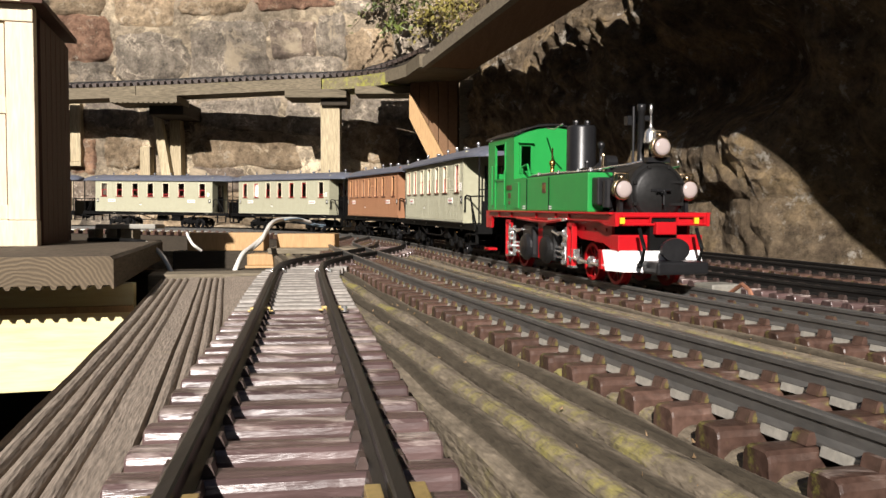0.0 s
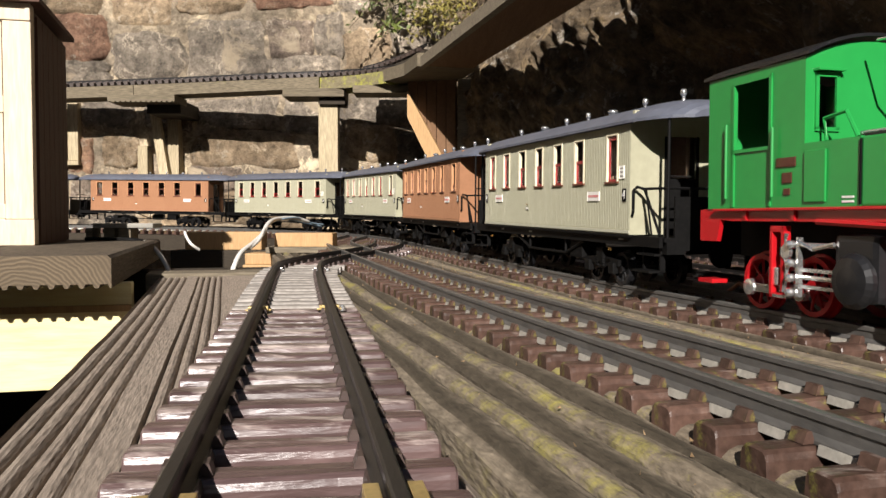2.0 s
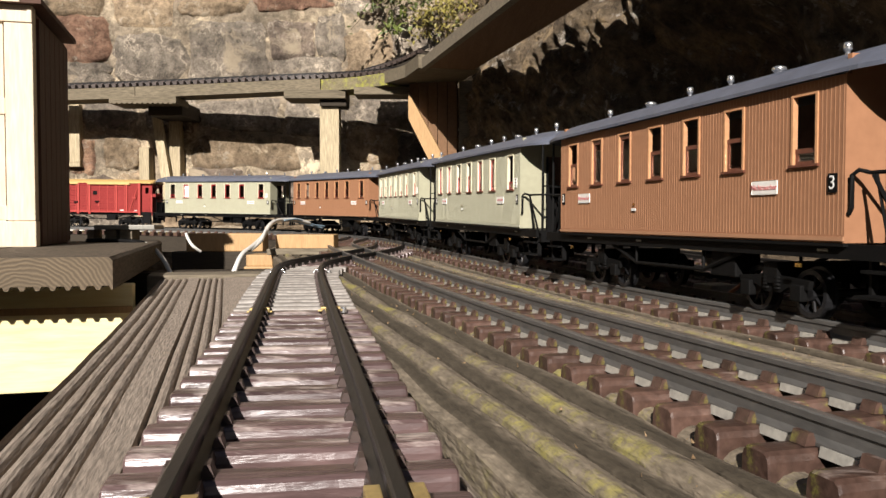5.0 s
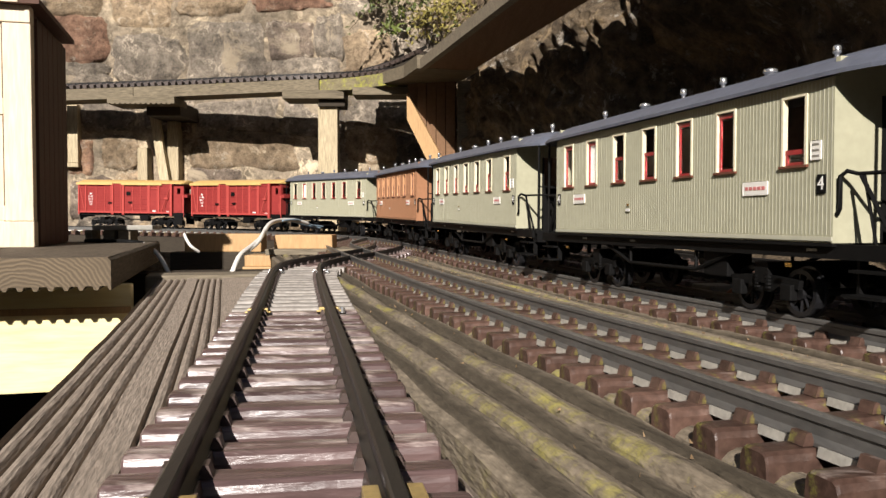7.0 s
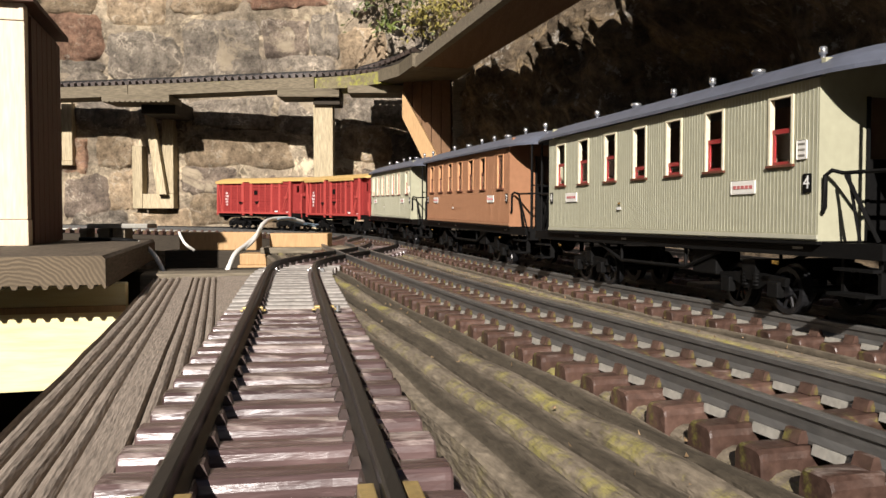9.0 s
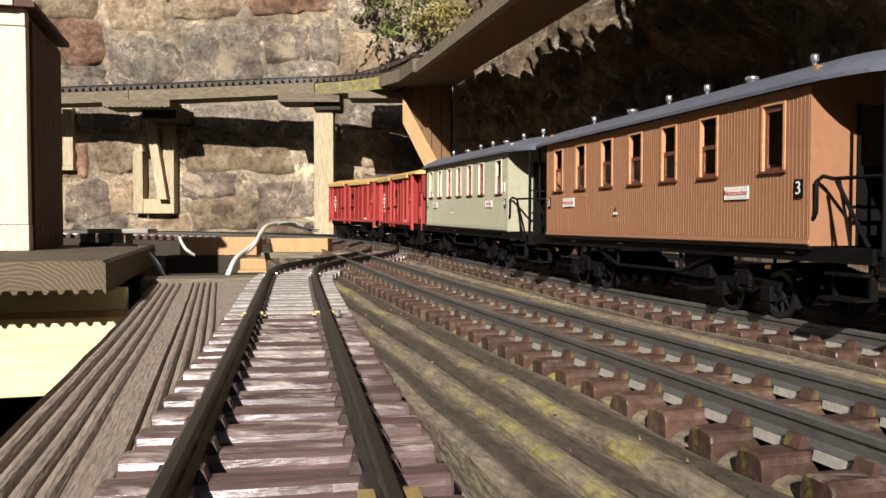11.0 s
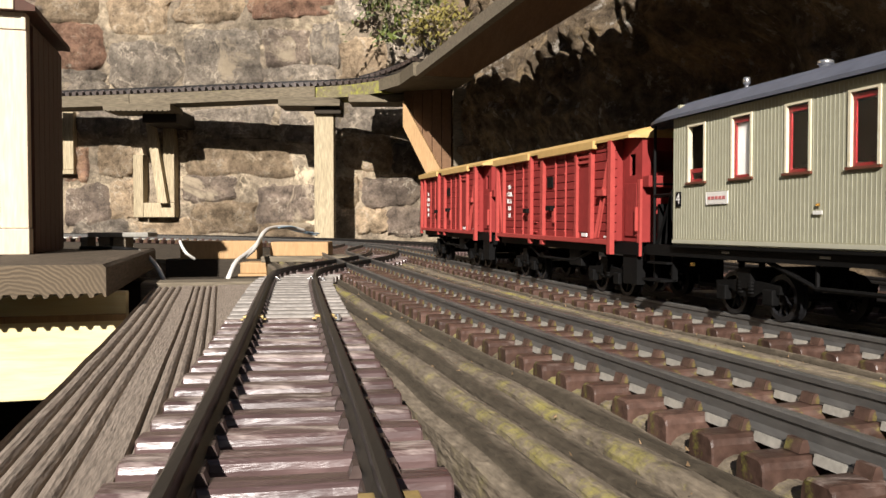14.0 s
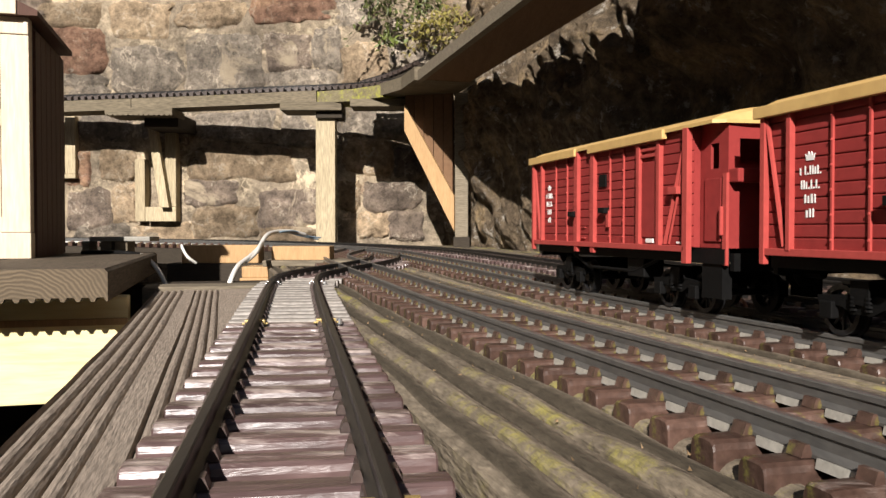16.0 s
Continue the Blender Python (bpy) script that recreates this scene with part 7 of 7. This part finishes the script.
        for sd in (-1, 1):
            bm = bmesh.new()
            c = cx
            bx(bm, c - 0.015, c + 0.015, min(sd * 0.026, sd * 0.040), max(sd * 0.026, sd * 0.040), 0.0125, 0.0465, 0.004)
            lathe(bm, (c, sd * 0.0395, 0.0235), (0, sd, 0), [(0, 0.0140), (0.0022, 0.0136), (0.0045, 0.0115), (0.0056, 0.0070), (0.0060, 0.002)], 24)
            part("cylinder", bm, M_BLACKGLOSS if dirn > 0 else M_SMOKEBOX, bg, "satin black steam cylinder")
            bm = bmesh.new()
            k = c - dirn * 0.057
            bx(bm, k - 0.006, k - 0.0035, min(sd * 0.037, sd * 0.042), max(sd * 0.037, sd * 0.042), 0.010, 0.0500, 0.0006)
            bx(bm, k + 0.0035, k + 0.006, min(sd * 0.037, sd * 0.042), max(sd * 0.037, sd * 0.042), 0.010, 0.0500, 0.0006)
            bx(bm, k - 0.006, k + 0.006, min(sd * 0.037, sd * 0.042), max(sd * 0.037, sd * 0.042), 0.0465, 0.0500, 0.0006)
            bx(bm, k - 0.006, k + 0.006, min(sd * 0.037, sd * 0.042), max(sd * 0.037, sd * 0.042), 0.010, 0.0130, 0.0006)
            part("slide_bar_bracket", bm, M_LOCORED, bg)
            bm = bmesh.new()
            bx(bm, min(c - dirn * 0.012, k), max(c - dirn * 0.012, k), min(sd * 0.0360, sd * 0.0380), max(sd * 0.0360, sd * 0.0380), 0.0255, 0.0275)
            bx(bm, min(c - dirn * 0.012, k), max(c - dirn * 0.012, k), min(sd * 0.0360, sd * 0.0380), max(sd * 0.0360, sd * 0.0380), 0.0165, 0.0185)
            tube(bm, (c - dirn * 0.010, sd * 0.037, 0.0225), (k, sd * 0.037, 0.0225), 0.0014, n=8)
            bx(bm, k - dirn * 0.004 - 0.004, k - dirn * 0.004 + 0.004, min(sd * 0.035, sd * 0.041), max(sd * 0.035, sd * 0.041), 0.0170, 0.0270, 0.0008)
            lathe(bm, (k + dirn * 0.008, sd * 0.0405, 0.036), (0, sd, 0), [(0, 0.004), (0.002, 0.004)], 10)
            wire(bm, [(k + dirn * 0.008, sd * 0.0415, 0.046), (k + dirn * 0.006, sd * 0.0415, 0.036), (k + dirn * 0.009, sd * 0.0415, 0.028), (k + dirn * 0.006, sd * 0.0415, 0.014)], 0.0013)
            tube(bm, (k + dirn * 0.008, sd * 0.041, 0.040), (c - dirn * 0.012, sd * 0.036, 0.040), 0.0013, n=8)
            for q in (0.014, 0.022, 0.030, 0.040):
                lathe(bm, (k + dirn * 0.012, sd * 0.0395, q), (0, sd, 0), [(0, 0.0022), (0.004, 0.0024), (0.005, 0.0012)], 8)
            bx(bm, k + dirn * 0.016 - 0.001, k + dirn * 0.016 + 0.001, min(sd * 0.038, sd * 0.041), max(sd * 0.038, sd * 0.041), 0.012, 0.044)
            wire(bm, [(k + dirn * 0.016, sd * 0.0405, 0.042), (k + dirn * 0.028, sd * 0.0405, 0.038), (c - dirn * 0.014, sd * 0.0405, 0.041)], 0.0012)
            bx(bm, k - 0.002, k + 0.010, min(sd * 0.038, sd * 0.0425), max(sd * 0.038, sd * 0.0425), 0.0105, 0.0122)
            part("valve_gear", bm, M_STEEL, bg, "bright steel valve gear")
            # coupling and connecting rods circle with the wheels
            bm = bmesh.new()
            bx(bm, -0.0265, 0.0265, min(sd * 0.0285, sd * 0.0305), max(sd * 0.0285, sd * 0.0305), -0.0026, 0.0026, 0.0005)
            for sx in (-0.0225, 0.0225):
                lathe(bm, (sx, sd * 0.0280, 0), (0, sd, 0), [(0, 0.0050), (0.0036, 0.0048), (0.0040, 0.0030)], 12)
            bx(bm, min(-dirn * -0.0225, k - ax), max(-dirn * -0.0225, k - ax), min(sd * 0.0325, sd * 0.0345), max(sd * 0.0325, sd * 0.0345), -0.0014, 0.0014)
            rd = part("coupling_rod", bm, M_STEEL, bg, "bright steel rod")
            rods.append((rd, ax, 0.0 if sd > 0 else math.pi / 2))
    part("step", box(-0.165, -0.150, -0.045, -0.034, 0.014, 0.0165), M_LOCORED, ob)
    part("step", box(-0.165, -0.150, 0.034, 0.045, 0.014, 0.0165), M_LOCORED, ob)
    bm = bmesh.new()
    bx(bm, 0.028, 0.066, -0.0440, -0.0415, 0.0512, 0.0540, 0.0004)
    part("air_tank", bm, M_STEEL, ob)
    TRAIN.append((ob, rel, 0.10))
    return rods


RODS = locomotive(0.44)


# ---- motion ----
def train_pose(rel, t, half):
    s = START + SPEED * t + rel
    a, _ = main_line(s + half)
    b, _ = main_line(s - half)
    fw = (a - b).normalized()
    c = (a + b) / 2
    return Matrix.LocRotScale(c, Euler((0, -math.asin(fw.z), math.atan2(fw.y, fw.x))), None)


def motions():
    times = [i * 0.25 for i in range(65)]
    where = {}
    for ob, rel, half in TRAIN:
        where[ob] = (rel, half)
        walk(ob, [(t, train_pose(rel, t, half)) for t in times])
    for bg, ob, x in BOGIES:
        rel, half = where[ob]
        rows = []
        for i in range(33):
            t = i * 0.5
            body = train_pose(rel, t, half).to_euler().z
            th = main_line(START + SPEED * t + rel + x)[1]
            turn = math.atan2(-math.cos(th), math.sin(th)) - body
            rows.append((t, pose(x, 0, 0, 0, 0, math.degrees((turn + math.pi) % (2 * math.pi) - math.pi))))
        walk(bg, rows)
    fine = [i * 0.1 for i in range(161)]
    for w, at, r in WHEELS:
        step = SPEED / r
        walk(w, [(t, Matrix.LocRotScale(at, Euler((0, step * t, 0)), None)) for t in fine])
    for rd, ax, phase in RODS:
        step = SPEED / 0.0165
        walk(rd, [(t, pose(ax + 0.006 * math.sin(step * t + phase), 0, 0.0165 + 0.006 * math.cos(step * t + phase))) for t in [i * 0.05 for i in range(321)]])


motions()
